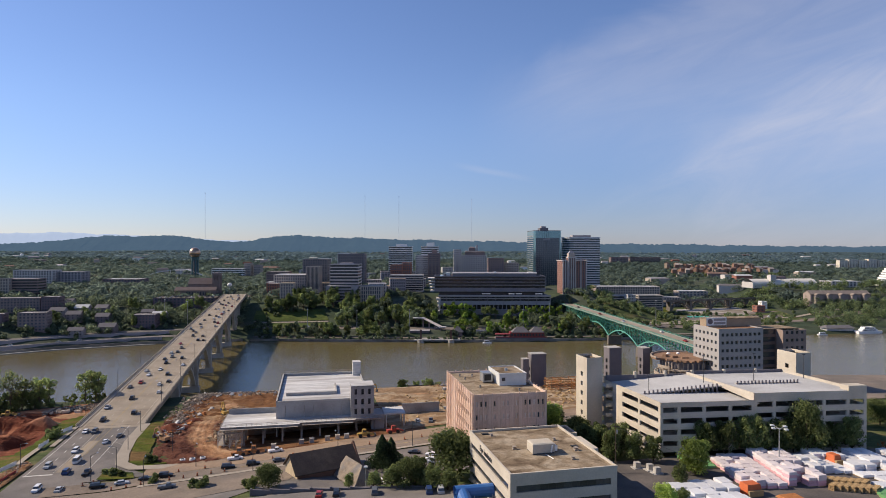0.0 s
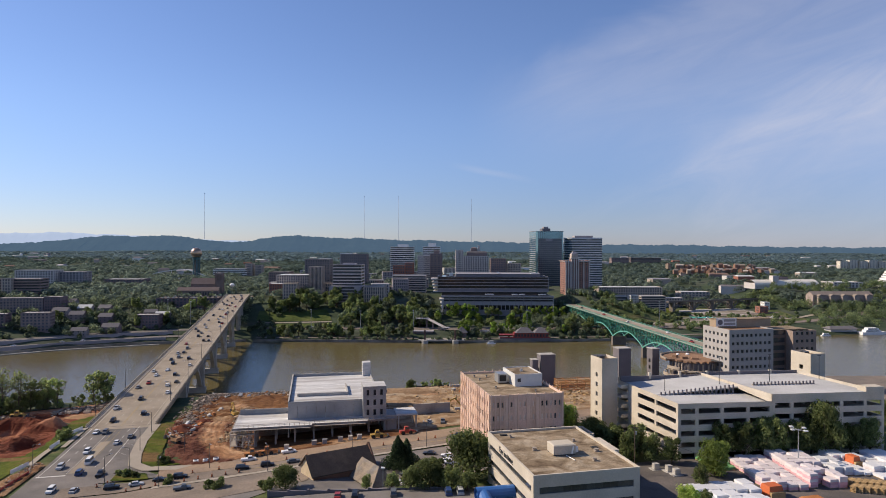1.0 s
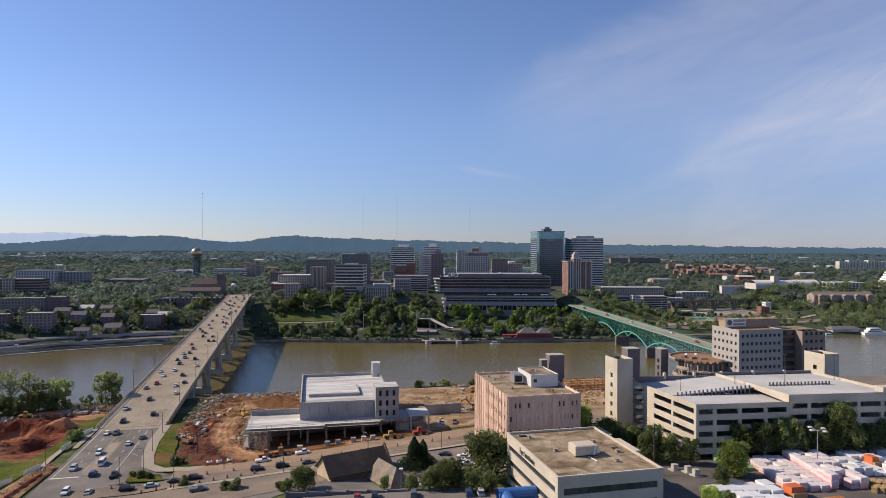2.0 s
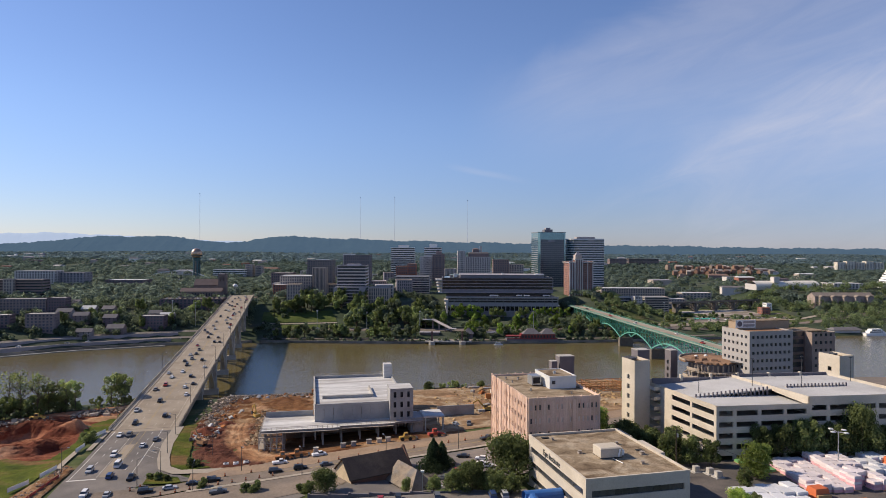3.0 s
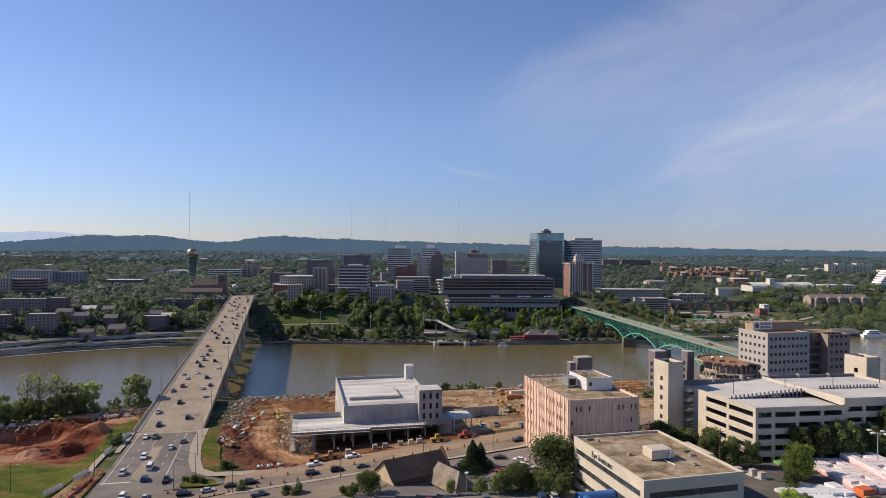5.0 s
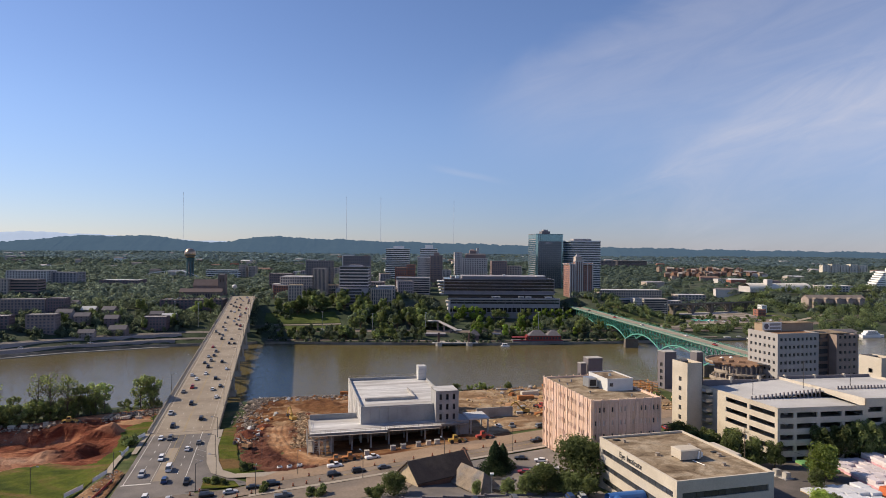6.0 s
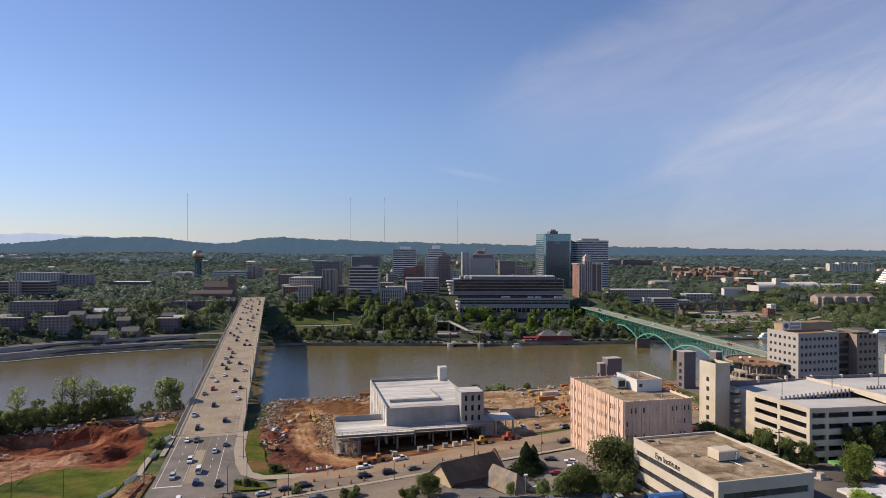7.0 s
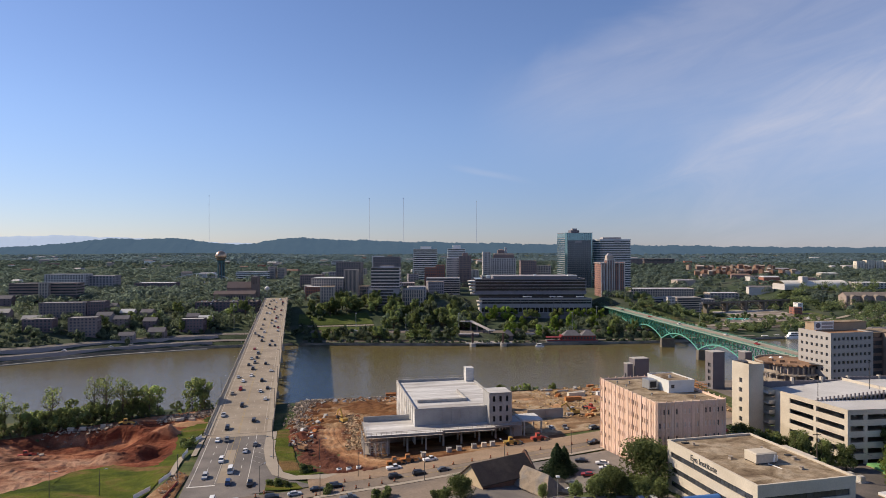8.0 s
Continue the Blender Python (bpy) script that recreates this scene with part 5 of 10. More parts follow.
def hospital():
    w, d, z0, h = 27.2, 22.2, 24.0, 36.6
    b = thing("hospital_building", 127.6, 337.3, z0, 13.0, "grey concrete hospital block with rows of small square windows", "building")
    rows = [(7.6 + 4.2 * i, 9.2 + 4.2 * i) for i in range(7)]
    wall = G()
    for k, (o, u, n, width) in enumerate(sides(0, w, 0, d)):
        us = spaced(width, 9 if k % 2 == 0 else 6, 1.6, 1.0, 1.0)
        facade(wall, (*o, 0), u, n, width, h, us, rows, 0.5)
        if k in (0, 3):
            panes("window", b, M_DARKGLASS, (*o, 0), u, n, us, rows, 0.45)
    part("wall", wall, M_BEIGE, b)
    part("roof", G().box(0.4, w - 0.4, 0.4, d - 0.4, h - 0.8, h - 0.3), surf("rust_brown_roof", (0.27, 0.15, 0.085), 0.95, 0.25, 0.15, 2.0), b, "rusty brown flat roof")
    part("parapet", parapet(G(), 0.003, w - 0.003, 0.003, d - 0.003, h - 0.3, h + 0.3), M_BEIGE, b)
    pent = part("penthouse", G().box(2.5, 36, 12.5, 20, h - 0.3, h + 4.0), M_TAN_PENT, b, "long tan rooftop plant room")
    part("roof", G().box(2.2, 36.3, 12.2, 20.3, h + 4.0, h + 4.3), M_GRAVEL, pent)
    sign = part("sign_panel", G().box(1.2, 13.4, 11.9, 12.3, h + 0.6, h + 5.0), M_WHITE, b, "pale roof sign panel with emblem and two lines of letters")
    part("sign_bar", G().box(5.6, 12.8, 11.8, 11.88, h + 3.1, h + 4.4).box(5.6, 12.8, 11.8, 11.88, h + 1.2, h + 2.5), M_BEIGE, sign)
    part("sign_emblem", G().tube((3.3, 11.8, h + 2.8), (3.3, 11.9, h + 2.8), 1.5, 1.5, 16), M_SHADOWGREY, sign)
    part("sign_frame", G().box(0.9, 1.1, 12.0, 12.2, h - 0.3, h + 5.1).box(13.5, 13.7, 12.0, 12.2, h - 0.3, h + 5.1), M_STEEL, sign)
    # eastern wing, set back, joined by a recessed link with dark bands
    link = G()
    facade(link, (w, 6, 0), (1, 0, 0), (0, -1, 0), 13.4, h - 1.5, [(0.6, 12.8)], [(a - 0.4, c + 0.6) for a, c in rows], 0.6)
    link.box(w, w + 13.4, 6.62, 22, 0, h - 1.5)
    part("link", link, M_LINKBROWN, b, "recessed brown link with dark window bands")
    panes("window", b, M_DARKGLASS, (w, 6, 0), (1, 0, 0), (0, -1, 0), [(0.6, 12.8)], [(a - 0.4, c + 0.6) for a, c in rows], 0.55)
    wing = G()
    for k, (o, u, n, width) in enumerate(sides(w + 13.4, w + 28.4, 1, 22)):
        us = spaced(width, 4, 1.75, 1.0, 1.0) if k in (0, 1) else []
        facade(wing, (*o, 0), u, n, width, h - 1.5, us, rows, 0.5)
        if k == 0:
            panes("window", b, M_DARKGLASS, (*o, 0), u, n, us, rows, 0.45)
    part("wing_wall", wing, M_WINGBROWN, b, "brown aggregate wall of the east wing")
    part("wing_roof", G().box(w + 0.4, w + 28.0, 6.8, 21.6, h - 1.9, h - 1.4), M_GRAVEL, b)
    part("base_course", G().box(-1, w + 29.4, -1, 23, -4, 2), M_CONC, b)


hospital()


def round_building():
    """The half-stripped round building beside the hospital: its southern side torn open, its roof still on."""
    b = thing("round_building", 115.5, 356, 18.6, 0, "half-demolished round concrete building with torn floors and a brown roof", "building")
    brown = surf("brown_roof_soil", (0.27, 0.165, 0.105), 0.95, 0.3, 0.15, 2.0, stain=(0.19, 0.12, 0.08))
    dusty = surf("dusty_torn_concrete", (0.36, 0.30, 0.24), 0.95, 0.3, 0.3, 2.0)
    rag = random.Random(8)
    arc = lambda r, a0, a1, k=30, j=0.0: [(r * (1 - j * rag.random()) * math.cos(radians(a0 + (a1 - a0) * i / k)), r * (1 - j * rag.random()) * math.sin(radians(a0 + (a1 - a0) * i / k))) for i in range(k + 1)]  # noqa: E731
    for i, (r, a0, a1) in enumerate(((17.0, 140, 330), (16.8, 150, 325), (16.4, 165, 320), (16.0, 175, 318), (15.4, 190, 312))):
        part("floor_slab", G().prism(arc(r, a0, a1, 30, 0.07) + arc(5.0, a1, a0), 1.2 + 4.3 * i, 2.0 + 4.3 * i), dusty, b, "torn concrete floor slab")
        for j in range(11):
            a = radians(a0 + (a1 - a0) * (j + rag.uniform(0.2, 0.8)) / 11)
            ob = part("column", G().box(-0.35, 0.35, -0.35, 0.35, 2.0 + 4.3 * i, 5.5 + 4.3 * i), dusty, b)
            ob.location = ((r - rag.uniform(1.2, 3.4)) * math.cos(a), (r - rag.uniform(1.2, 3.4)) * math.sin(a), 0)
        part("spandrel", G().prism(arc(r - 0.2, a0, a0 + (a1 - a0) * (0.75 - 0.12 * i)) + arc(r - 0.6, a0 + (a1 - a0) * (0.75 - 0.12 * i), a0), 2.0 + 4.3 * i, 3.6 + 4.3 * i), dusty, b)
    # dark drum stands in for the shade between the torn floors
    part("inner_wall", G().prism(arc(12.2, 0, 348, 29), 1, 23.4), M_SHADOWGREY, b, "inner wall, coloured dark for the shade under the roof")
    part("roof", G().prism(arc(17.2, -40, 196, 30) + arc(15.0, 200, 316, 26, 0.22), 23.4, 24.3), brown, b, "brown flat roof with a torn southern edge")
    part("roof_rim", G().prism(arc(17.3, 60, 196) + arc(16.7, 196, 60), 24.3, 25.1), dusty, b)
    # no hole is cut: a thin dark disc stands for the well's shade
    part("light_well", G().prism(arc(4.2, 0, 348, 20), 24.3, 24.42), M_DARKSTEEL, b, "flat dark disc painted for the shade of a round light well").location = (10.5, -9.5, 0)
    for x, y in ((-5, 9), (1, 10)):
        part("dome_vent", G().ball((x, y, 24.5), 1.1, 1, 0, 0.7, 10, 6), M_WHITE, b)
    for x, y, rz in ((-6, -3, 20), (-1, -6, -15), (-9, 2, 50)):
        part("roof_slab_piece", G().taper(-2, 2, -1.2, 1.2, 24.3, 25.4, 0.3), brown, b).matrix_basis = pose(x, y, 0, 0, 0, rz)
    for k in range(20):
        a, q = radians(165 + 8 * k), rag.uniform(3, 21)
        part("broken_beam", G().beam((12.5 * math.cos(a), 12.5 * math.sin(a), q), (18.0 * math.cos(a + 0.1), 18.0 * math.sin(a + 0.1), max(0.3, q + rag.uniform(-4.5, 1.0))), 0.5, 0.4), dusty, b)


round_building()
shafts = ((36.0, 363.5, 9.0, 42.8, 6), (28.2, 360, 3.4, 40.5, 4.0), (80.0, 364, 7.6, 46.4, 7), (99.0, 368, 4.4, 45.6, 6))
for x, y, w, zt, dd in shafts:
    zb = hgt(x, y)
    s = thing("concrete_shaft", x, y, zb, 13, "bare grey concrete lift shaft still standing on the site", "lift shaft", "lift shafts")
    g = G()
    for k, (o, u, n, width) in enumerate(sides(-w / 2, w / 2, 0, dd)):
        rows = [(2 + 3.9 * i, 4.2 + 3.9 * i) for i in range(int((zt - zb - 3) / 3.9))]
        facade(g, (*o, -1), u, n, width, zt - zb + 1, [(width * 0.35, width * 0.7)] if k == 3 else [], rows, 0.5)
    part("wall", g, M_SHADOWGREY, s)
    part("cap", G().box(-w / 2 - 0.15, w / 2 + 0.15, -0.15, dd + 0.15, zt - zb, zt - zb + 0.35), M_CONC, s)
    part("core", G().box(-w / 2 + 0.6, w / 2 - 0.6, 0.6, dd - 0.6, -1, zt - zb - 0.2), M_DARKSTEEL, s)


M_OLDCEMENT = surf("stained_cement", (0.30, 0.275, 0.25), 0.9, 0.3, 0.3, 2.5, stain=(0.20, 0.175, 0.155))


def site_building():
    """The new building on the site: a podium on columns, a tall shell behind it."""
    b = thing("unfinished_building", -108, 255, 20.3, 11.5, "unfinished white concrete building shell with an open podium on columns", "building")
    slab = streak(surf("white_concrete_slab", (0.56, 0.55, 0.53), 0.85, 0.3, 0.3, 1.4, 0.01, stain=(0.38, 0.36, 0.34)), 5.0, 0.7, 11.5)
    wallm = surf("grey_tilt_panel", (0.345, 0.34, 0.335), 0.85, 0.12, 0.25, 2.0, stain=(0.29, 0.285, 0.28))
    part("podium_slab", G().box(0, 31, 0, 19, 10.5, 11.1).box(31, 54, 1.8, 19, 10.5, 11.1).box(54, 66, 3.6, 19, 10.5, 11.1).box(0, 21, 19, 22, 10.5, 11.1), slab, b, "pale concrete podium roof slab")
    part("slab_edge", G().box(0, 31.2, -0.25, 0, 10.4, 11.2).box(31, 54.2, 1.55, 1.797, 10.4, 11.2).box(54, 66, 3.35, 3.597, 10.4, 11.2).box(-0.25, 0, -0.25, 22, 10.4, 11.2), M_OLDCEMENT, b)
    part("ground_slab", G().box(-1, 66, -1, 20, -0.6, 0.5), M_OLDCEMENT, b)
    for i in range(9):
        for y in (0.6 if i < 4 else 2.4 if i < 7 else 4.2, 9.5):
            part("column", G().box(1 + i * 7.6, 1.7 + i * 7.6, y, y + 0.7, 0.5, 10.5), M_OLDCEMENT, b)
    part("back_wall", G().box(8, 66, 17.5, 18, 0.5, 10.2), surf("dark_block_wall", (0.22, 0.17, 0.145), 0.9, 0.25, 0.3, 2.0), b)
    for i in range(11):
        part("beam", G().box(0, 66 if i > 2 else 54 if i > 1 else 31, 0.6 + i * 1.6, 0.9 + i * 1.6, 9.9, 10.5), M_OLDCEMENT, b)
    part("upstand_wall", G().box(0.5, 20.5, 21.2, 21.7, 11.1, 13.3), wallm, b, "grey concrete upstand wall")
    # guard rail on the podium edge
    rail = G()
    for z in (11.75, 12.3):
        for xa, xb, y in ((0, 31, 0.3), (31, 54, 2.1), (54, 66, 3.9)):
            rail.tube((xa, y, z), (xb, y, z), 0.06, 0.06, 5)
        rail.tube((0.3, 0, z), (0.3, 19, z), 0.05, 0.05, 5)
    for i in range(34):
        y = 0.3 if i < 16 else 2.1 if i < 27 else 3.9
        rail.tube((i * 2, y, 11.1), (i * 2, y, 12.35), 0.06, 0.06, 5)
    part("guard_rail", rail, M_TANSIGN, b)
    edge = G()
    for i in range(45):
        y = 0 if i < 21 else 1.8 if i < 36 else 3.6
        edge.box(i * 1.5 - 0.08, i * 1.5 + 0.08, y - 1.5, y - 0.26, 10.3, 10.42)
        edge.beam((i * 1.5, y - 1.35, 10.3), (i * 1.5, y - 0.1, 9.2), 0.1, 0.1)
    edge.box(0, 30.5, -1.5, -0.3, 10.42, 10.5).box(32, 53, 0.3, 1.5, 10.42, 10.5)
    part("edge_bracket", edge, M_TANSIGN, b, "timber edge formwork on brackets")
    # scaffold at the western end
    sc = G()
    for x in (-0.9, 1.4, 3.7, 6, 8.3):
        for y in (-1.2, 0.6, 3, 6, 9, 12, 15):
            sc.tube((x, y, 0), (x, y, 10.1), 0.10, 0.10, 5)
    for z in (2.2, 4.4, 6.6, 8.8):
        for y in (-1.2, 0.6, 3, 6, 9, 12, 15):
            sc.beam((-1.2, y, z), (8.6, y, z), 0.12, 0.12)
        for x in (-0.9, 1.4, 3.7, 6, 8.3):
            sc.beam((x, -1.4, z), (x, 15.4, z), 0.12, 0.12)
    for y in (-1.2, 3, 9, 15):
        sc.beam((-0.9, y, 0), (8.3, y, 8.8), 0.08, 0.08).beam((8.3, y, 0), (-0.9, y, 8.8), 0.08, 0.08)
    part("scaffold", sc, M_CONC, b, "pale scaffold tubes under the slab")
    part("scaffold_board", G().box(-1.0, 1.2, -1.3, 15, 4.46, 4.54), M_TANSIGN, b)
    part("scaffold_board", G().box(-1.0, 8.4, -1.3, 0.4, 8.86, 8.94), M_TANSIGN, b)
    # the shell
    x0, x1, y0, y1, zt = 21.0, 60.5, 10.0, 69.0, 18.4
    for i in range(8):
        a = x0 + (52.3 - x0) * i / 8
        part("wall_panel", G().box(a + 0.04, a + (52.3 - x0) / 8 - 0.04, y0, y0 + 0.5, 11.1, zt), wallm, b)
    for i in range(10):
        a = y0 + 0.5 + (y1 - y0 - 0.5) * i / 10
        part("wall_panel", G().box(x0, x0 + 0.5, a + 0.05, a + (y1 - y0 - 0.5) / 10 - 1.1, 0, zt), slab, b)
    part("wall_lining", G().box(x0 + 0.5, x0 + 0.8, y0 + 0.6, y1 - 0.6, 0, zt - 0.3), M_DARKSTEEL, b)
    part("wall", G().box(x0 + 0.5, x1, y1 - 0.5, y1, 0, zt).box(x1 - 0.5, x1, y0 + 6, y1 - 0.5, 0, zt), wallm, b)
    part("roof", G().box(x0 + 0.5, x1 - 0.5, y0 + 0.5, y1 - 0.5, zt - 1.6, zt - 1.1), slab, b, "white roof membrane with puddle marks")
    part("roof_curb", G().box(x0 + 3.5, x0 + 26, y0 + 14.0, y0 + 14.7, zt - 1.1, zt + 0.2).box(x0 + 25.3, x0 + 26, y0 + 14.7, y0 + 32, zt - 1.1, zt + 0.2), M_CONC, b)
    part("coping", G().box(x0 - 0.05, x0 + 0.55, y0 - 0.05, y1, zt, zt + 0.25).box(x0, 52.3, y0 - 0.06, y0 + 0.55, zt - 0.6, zt - 0.35).box(x0, x1, y1 - 0.55, y1 + 0.05, zt, zt + 0.25), M_CONC, b)
    part("guard_rail", G().tube((x0, y1, zt + 1.2), (x1, y1, zt + 1.2), 0.05, 0.05, 5).tube((x0, y1, zt + 0.7), (x1, y1, zt + 0.7), 0.05, 0.05, 5), M_CREAM, b)
    # small block with nine openings, and the stub tower behind
    g = G()
    bx0, bx1, by0, by1, bz = 52.3, 62.2, 6.0, 16.0, 24.5
    for k, (o, u, n, width) in enumerate(sides(bx0, bx1, by0, by1)):
        facade(g, (*o, 11.1), u, n, width, bz - 11.1, spaced(width, 3, 1.1, 0.6, 0.6) if k == 0 else [], [(1.2, 3.6), (5.4, 7.8), (9.6, 12.0)], 0.4)
    blk = part("stair_block", g, wallm, b, "grey block with nine square openings")
    part("roof", G().box(bx0, bx1, by0, by1, bz - 0.4, bz), slab, blk)
    part("core", G().box(bx0 + 1.0, bx1 - 1.0, by0 + 1.5, by1 - 0.5, 11.1, bz - 0.5), M_DARKSTEEL, blk)
    part("stub_tower", G().box(56.3, 60.4, 63.8, 68.9, 11, 24.3), slab, b, "pale concrete stub tower")
    # low annex with its own slab
    part("annex_slab", G().box(66.5, 75.5, 4, 15, 12.0, 12.6), slab, b)
    part("annex_wall", G().box(61, 66.5, 5, 15, 2, 12.0), wallm, b)
    for x in (67, 74.6):
        for y in (4.3, 14.0):
            part("column", G().box(x, x + 0.6, y, y + 0.6, 0, 12.0), M_CONC, b)
    return b


site_building()
q = thing("concrete_wall", -38, 300, hgt(-35, 302), 13, "long plain concrete retaining wall on the site", "wall")
part("wall_panel", G().box(0, 9, 0, 0.5, -1, 5.5), M_CONC, q)
part("wall_panel", G().box(9.1, 18, 0, 0.5, -1, 5.5), M_CONC, q)


def chapel():
    """The low brown chapel: a long gabled hall and a wing with a lighter shingle roof."""
    shingle = surf("dark_brown_shingle", (0.068, 0.055, 0.049), 0.9, 0.25, 0.4, 3.0, 0.02, stain=(0.092, 0.074, 0.06))
    light = surf("weathered_shingle", (0.265, 0.215, 0.165), 0.9, 0.4, 0.5, 5.0, 0.05, stain=(0.20, 0.185, 0.175))
    stone = surf("tan_stone_wall", (0.46, 0.37, 0.25), 0.9, 0.2, 0.5, 3.0, 0.03)
    brick = surf("brown_brick", (0.17, 0.10, 0.075), 0.9, 0.2, 0.5, 4.0)
    b = thing("chapel", -68.4, 209.0, 26.6, 31.5, "low brown chapel with a steep shingled gable roof", "building")

    def gable(x0, x1, half, eave, ridge, roofm, wallm, parent, over=0.7, hip=0.0):
        g = G()
        g.quad((x0, -half, -3), (x1, -half, -3), (x1, -half, eave), (x0, -half, eave))
        g.quad((x1, half, -3), (x0, half, -3), (x0, half, eave), (x1, half, eave))
        part("wall", g, brick, parent)
        for x in (x0, x1)[:1 if hip else 2]:
            g = G()
            g.quad((x, -half, -3), (x, half, -3), (x, half, eave), (x, -half, eave)).tri((x, -half, eave), (x, half, eave), (x, 0, ridge))
            part("gable_wall", g, wallm, parent, "tan stone gable")
        run = (ridge - eave) / half
        for s in (-1, 1):
            g = G()
            lo, e = half + over, eave - run * over
            a, c = x0 - over, x1 + over
            r = c - hip
            g.quad((a, s * lo, e), (c, s * lo, e), (r, 0, ridge + 0.05), (a, 0, ridge + 0.05))
            g.quad((a, s * lo, e - 0.3), (a, 0, ridge - 0.25), (r, 0, ridge - 0.25), (c, s * lo, e - 0.3))
            g.quad((a, s * lo, e - 0.3), (c, s * lo, e - 0.3), (c, s * lo, e), (a, s * lo, e))
            g.quad((a, s * lo, e - 0.3), (a, s * lo, e), (a, 0, ridge + 0.05), (a, 0, ridge - 0.25))
            g.quad((c, s * lo, e - 0.3), (r, 0, ridge - 0.25), (r, 0, ridge + 0.05), (c, s * lo, e))
            part("roof_slope", g, roofm, parent)
        if hip:
            part("hip_slope", G().tri((c, -lo, e), (c, lo, e), (r, 0, ridge + 0.05)).quad((c, -lo, e - 0.3), (c, lo, e - 0.3), (c, lo, e), (c, -lo, e)), roofm, parent)
            part("end_wall", G().quad((x1, -half, -3), (x1, half, -3), (x1, half, eave), (x1, -half, eave)), brick, parent)

    gable(0, 21, 6.0, 5.0, 9.6, shingle, stone, b)
    part("gable_cap", G().beam((22, -7.5, 2.6), (22, 0, 10.2), 0.5, 0.8).beam((22, 7.5, 2.6), (22, 0, 10.2), 0.5, 0.8), brick, b)
    wing = thing("chapel_wing", -50.8, 213.4, 26.8, -55.0, "low chapel wing with a weathered tan shingle roof", "building")
    gable(0.4, 14.6, 4.2, 3.0, 7.4, light, stone, wing, hip=4.0)
    for i in range(9):
        y = 0.5 * i + 0.3
        for sgn in (-1, 1):
            part("shingle_course", G().beam((0, sgn * y, 7.52 - y * 1.048), (11.2 + y * 0.8, sgn * y, 7.52 - y * 1.048), 0.07, 0.05), light, wing)


chapel()



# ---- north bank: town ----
# steel of the far masts: distance haze is put into its colour
M_HAZESTEEL = surf("haze_tinted_steel", (0.46, 0.51, 0.60), 0.6, 0.1)
M_PLAZA = glass_like("blue_green_curtain_glass", (0.15, 0.27, 0.33), 0.08, 0.75, 0.9, 0.1)
M_PLAZADARK = glass_like("smoked_curtain_glass", (0.075, 0.105, 0.145), 0.1, 0.6, 0.8, 0.1)
M_PALEBAND = surf("pale_spandrel", (0.62, 0.63, 0.62), 0.6, 0.08, 0.1, 1.0)
M_GREYBAND = surf("grey_spandrel", (0.30, 0.28, 0.29), 0.7, 0.12, 0.1, 1.0)
M_MIDBAND = surf("mauve_grey_spandrel", (0.34, 0.31, 0.325), 0.7, 0.1, 0.1, 1.0)
M_DARKBAND = surf("dark_spandrel", (0.15, 0.142, 0.155), 0.6, 0.15, 0.1, 1.0)
M_BRICK = surf("red_brick", (0.31, 0.14, 0.105), 0.9, 0.15, 0.2, 2.0)
M_TOWERBRICK = surf("red_tower_brick", (0.35, 0.195, 0.16), 0.9, 0.15, 0.2, 2.0)
M_BLUEGLASS = glass_like("grey_blue_glass", (0.055, 0.072, 0.09), 0.14, 0.3, 0.8, 0.1)
M_BROWNBRICK = surf("brown_brick_wall", (0.25, 0.19, 0.18), 0.9, 0.15, 0.2, 2.0)
M_TAN = surf("tan_stone", (0.44, 0.375, 0.325), 0.9, 0.12, 0.1, 1.5)
M_LIMESTONE = surf("limestone", (0.54, 0.505, 0.48), 0.9, 0.12, 0.1, 1.5)
# town panes paler than dark_glass: distance haze mixed into the colour
M_HAZEGLASS = glass_like("hazed_window_glass", (0.105, 0.11, 0.13))
M_TARROOF = surf("grey_tar_roof", (0.30, 0.285, 0.275), 0.9, 0.2, 0.2, 2.0)
M_SLATE = surf("slate_roof", (0.16, 0.15, 0.155), 0.85, 0.2, 0.3, 2.0)
M_REDROOF = surf("brown_roof", (0.20, 0.13, 0.105), 0.9, 0.2, 0.3, 2.0)
M_WHITEROOF = surf("white_roof", (0.50, 0.50, 0.49), 0.8, 0.1, 0.2, 2.0)


def storey_block(parent, x0, x1, y0, y1, z0, z1, wallm, glassm=None, floor=3.9, sill=1.3, head=0.9, bays=(), roofm=None, name="wall", inset=0.35, edge=1.0, top=1.2):
    """A block with one window band a storey (or a grid of windows, with bays for front and side) round all four sides."""
    glassm, roofm = glassm or (M_HAZEGLASS if bays else M_DARKGLASS), roofm or M_TARROOF
    wall, h = G(), z1 - z0
    n = max(1, int((h - top) / floor))
    rows = [(h - top - floor * (i + 1) + sill, h - top - floor * i - head + 0.9) for i in range(n)]
    rows = [r for r in rows if r[0] > 0.5]
    for k, (o, u, nn, width) in enumerate(sides(x0, x1, y0, y1)):
        if bays:
            step = (width - 2 * edge) / bays[k % 2]
            us = [(edge + step * i + step * 0.22, edge + step * (i + 1) - step * 0.22) for i in range(bays[k % 2])]
        else:
            us = [(edge, width - edge)]
        facade(wall, (*o, z0), u, nn, width, h, us, rows, inset)
    body = part(name, wall, wallm, parent)
    for r in rows:
        part("window_band", G().box(x0 + inset, x1 - inset, y0 + inset, y1 - inset, z0 + r[0] - 0.1, z0 + r[1] + 0.1), glassm, parent)
    part("roof", G().box(x0 + 0.3, x1 - 0.3, y0 + 0.3, y1 - 0.3, z1 - 0.9, z1 - 0.5), roofm, parent)
    return body


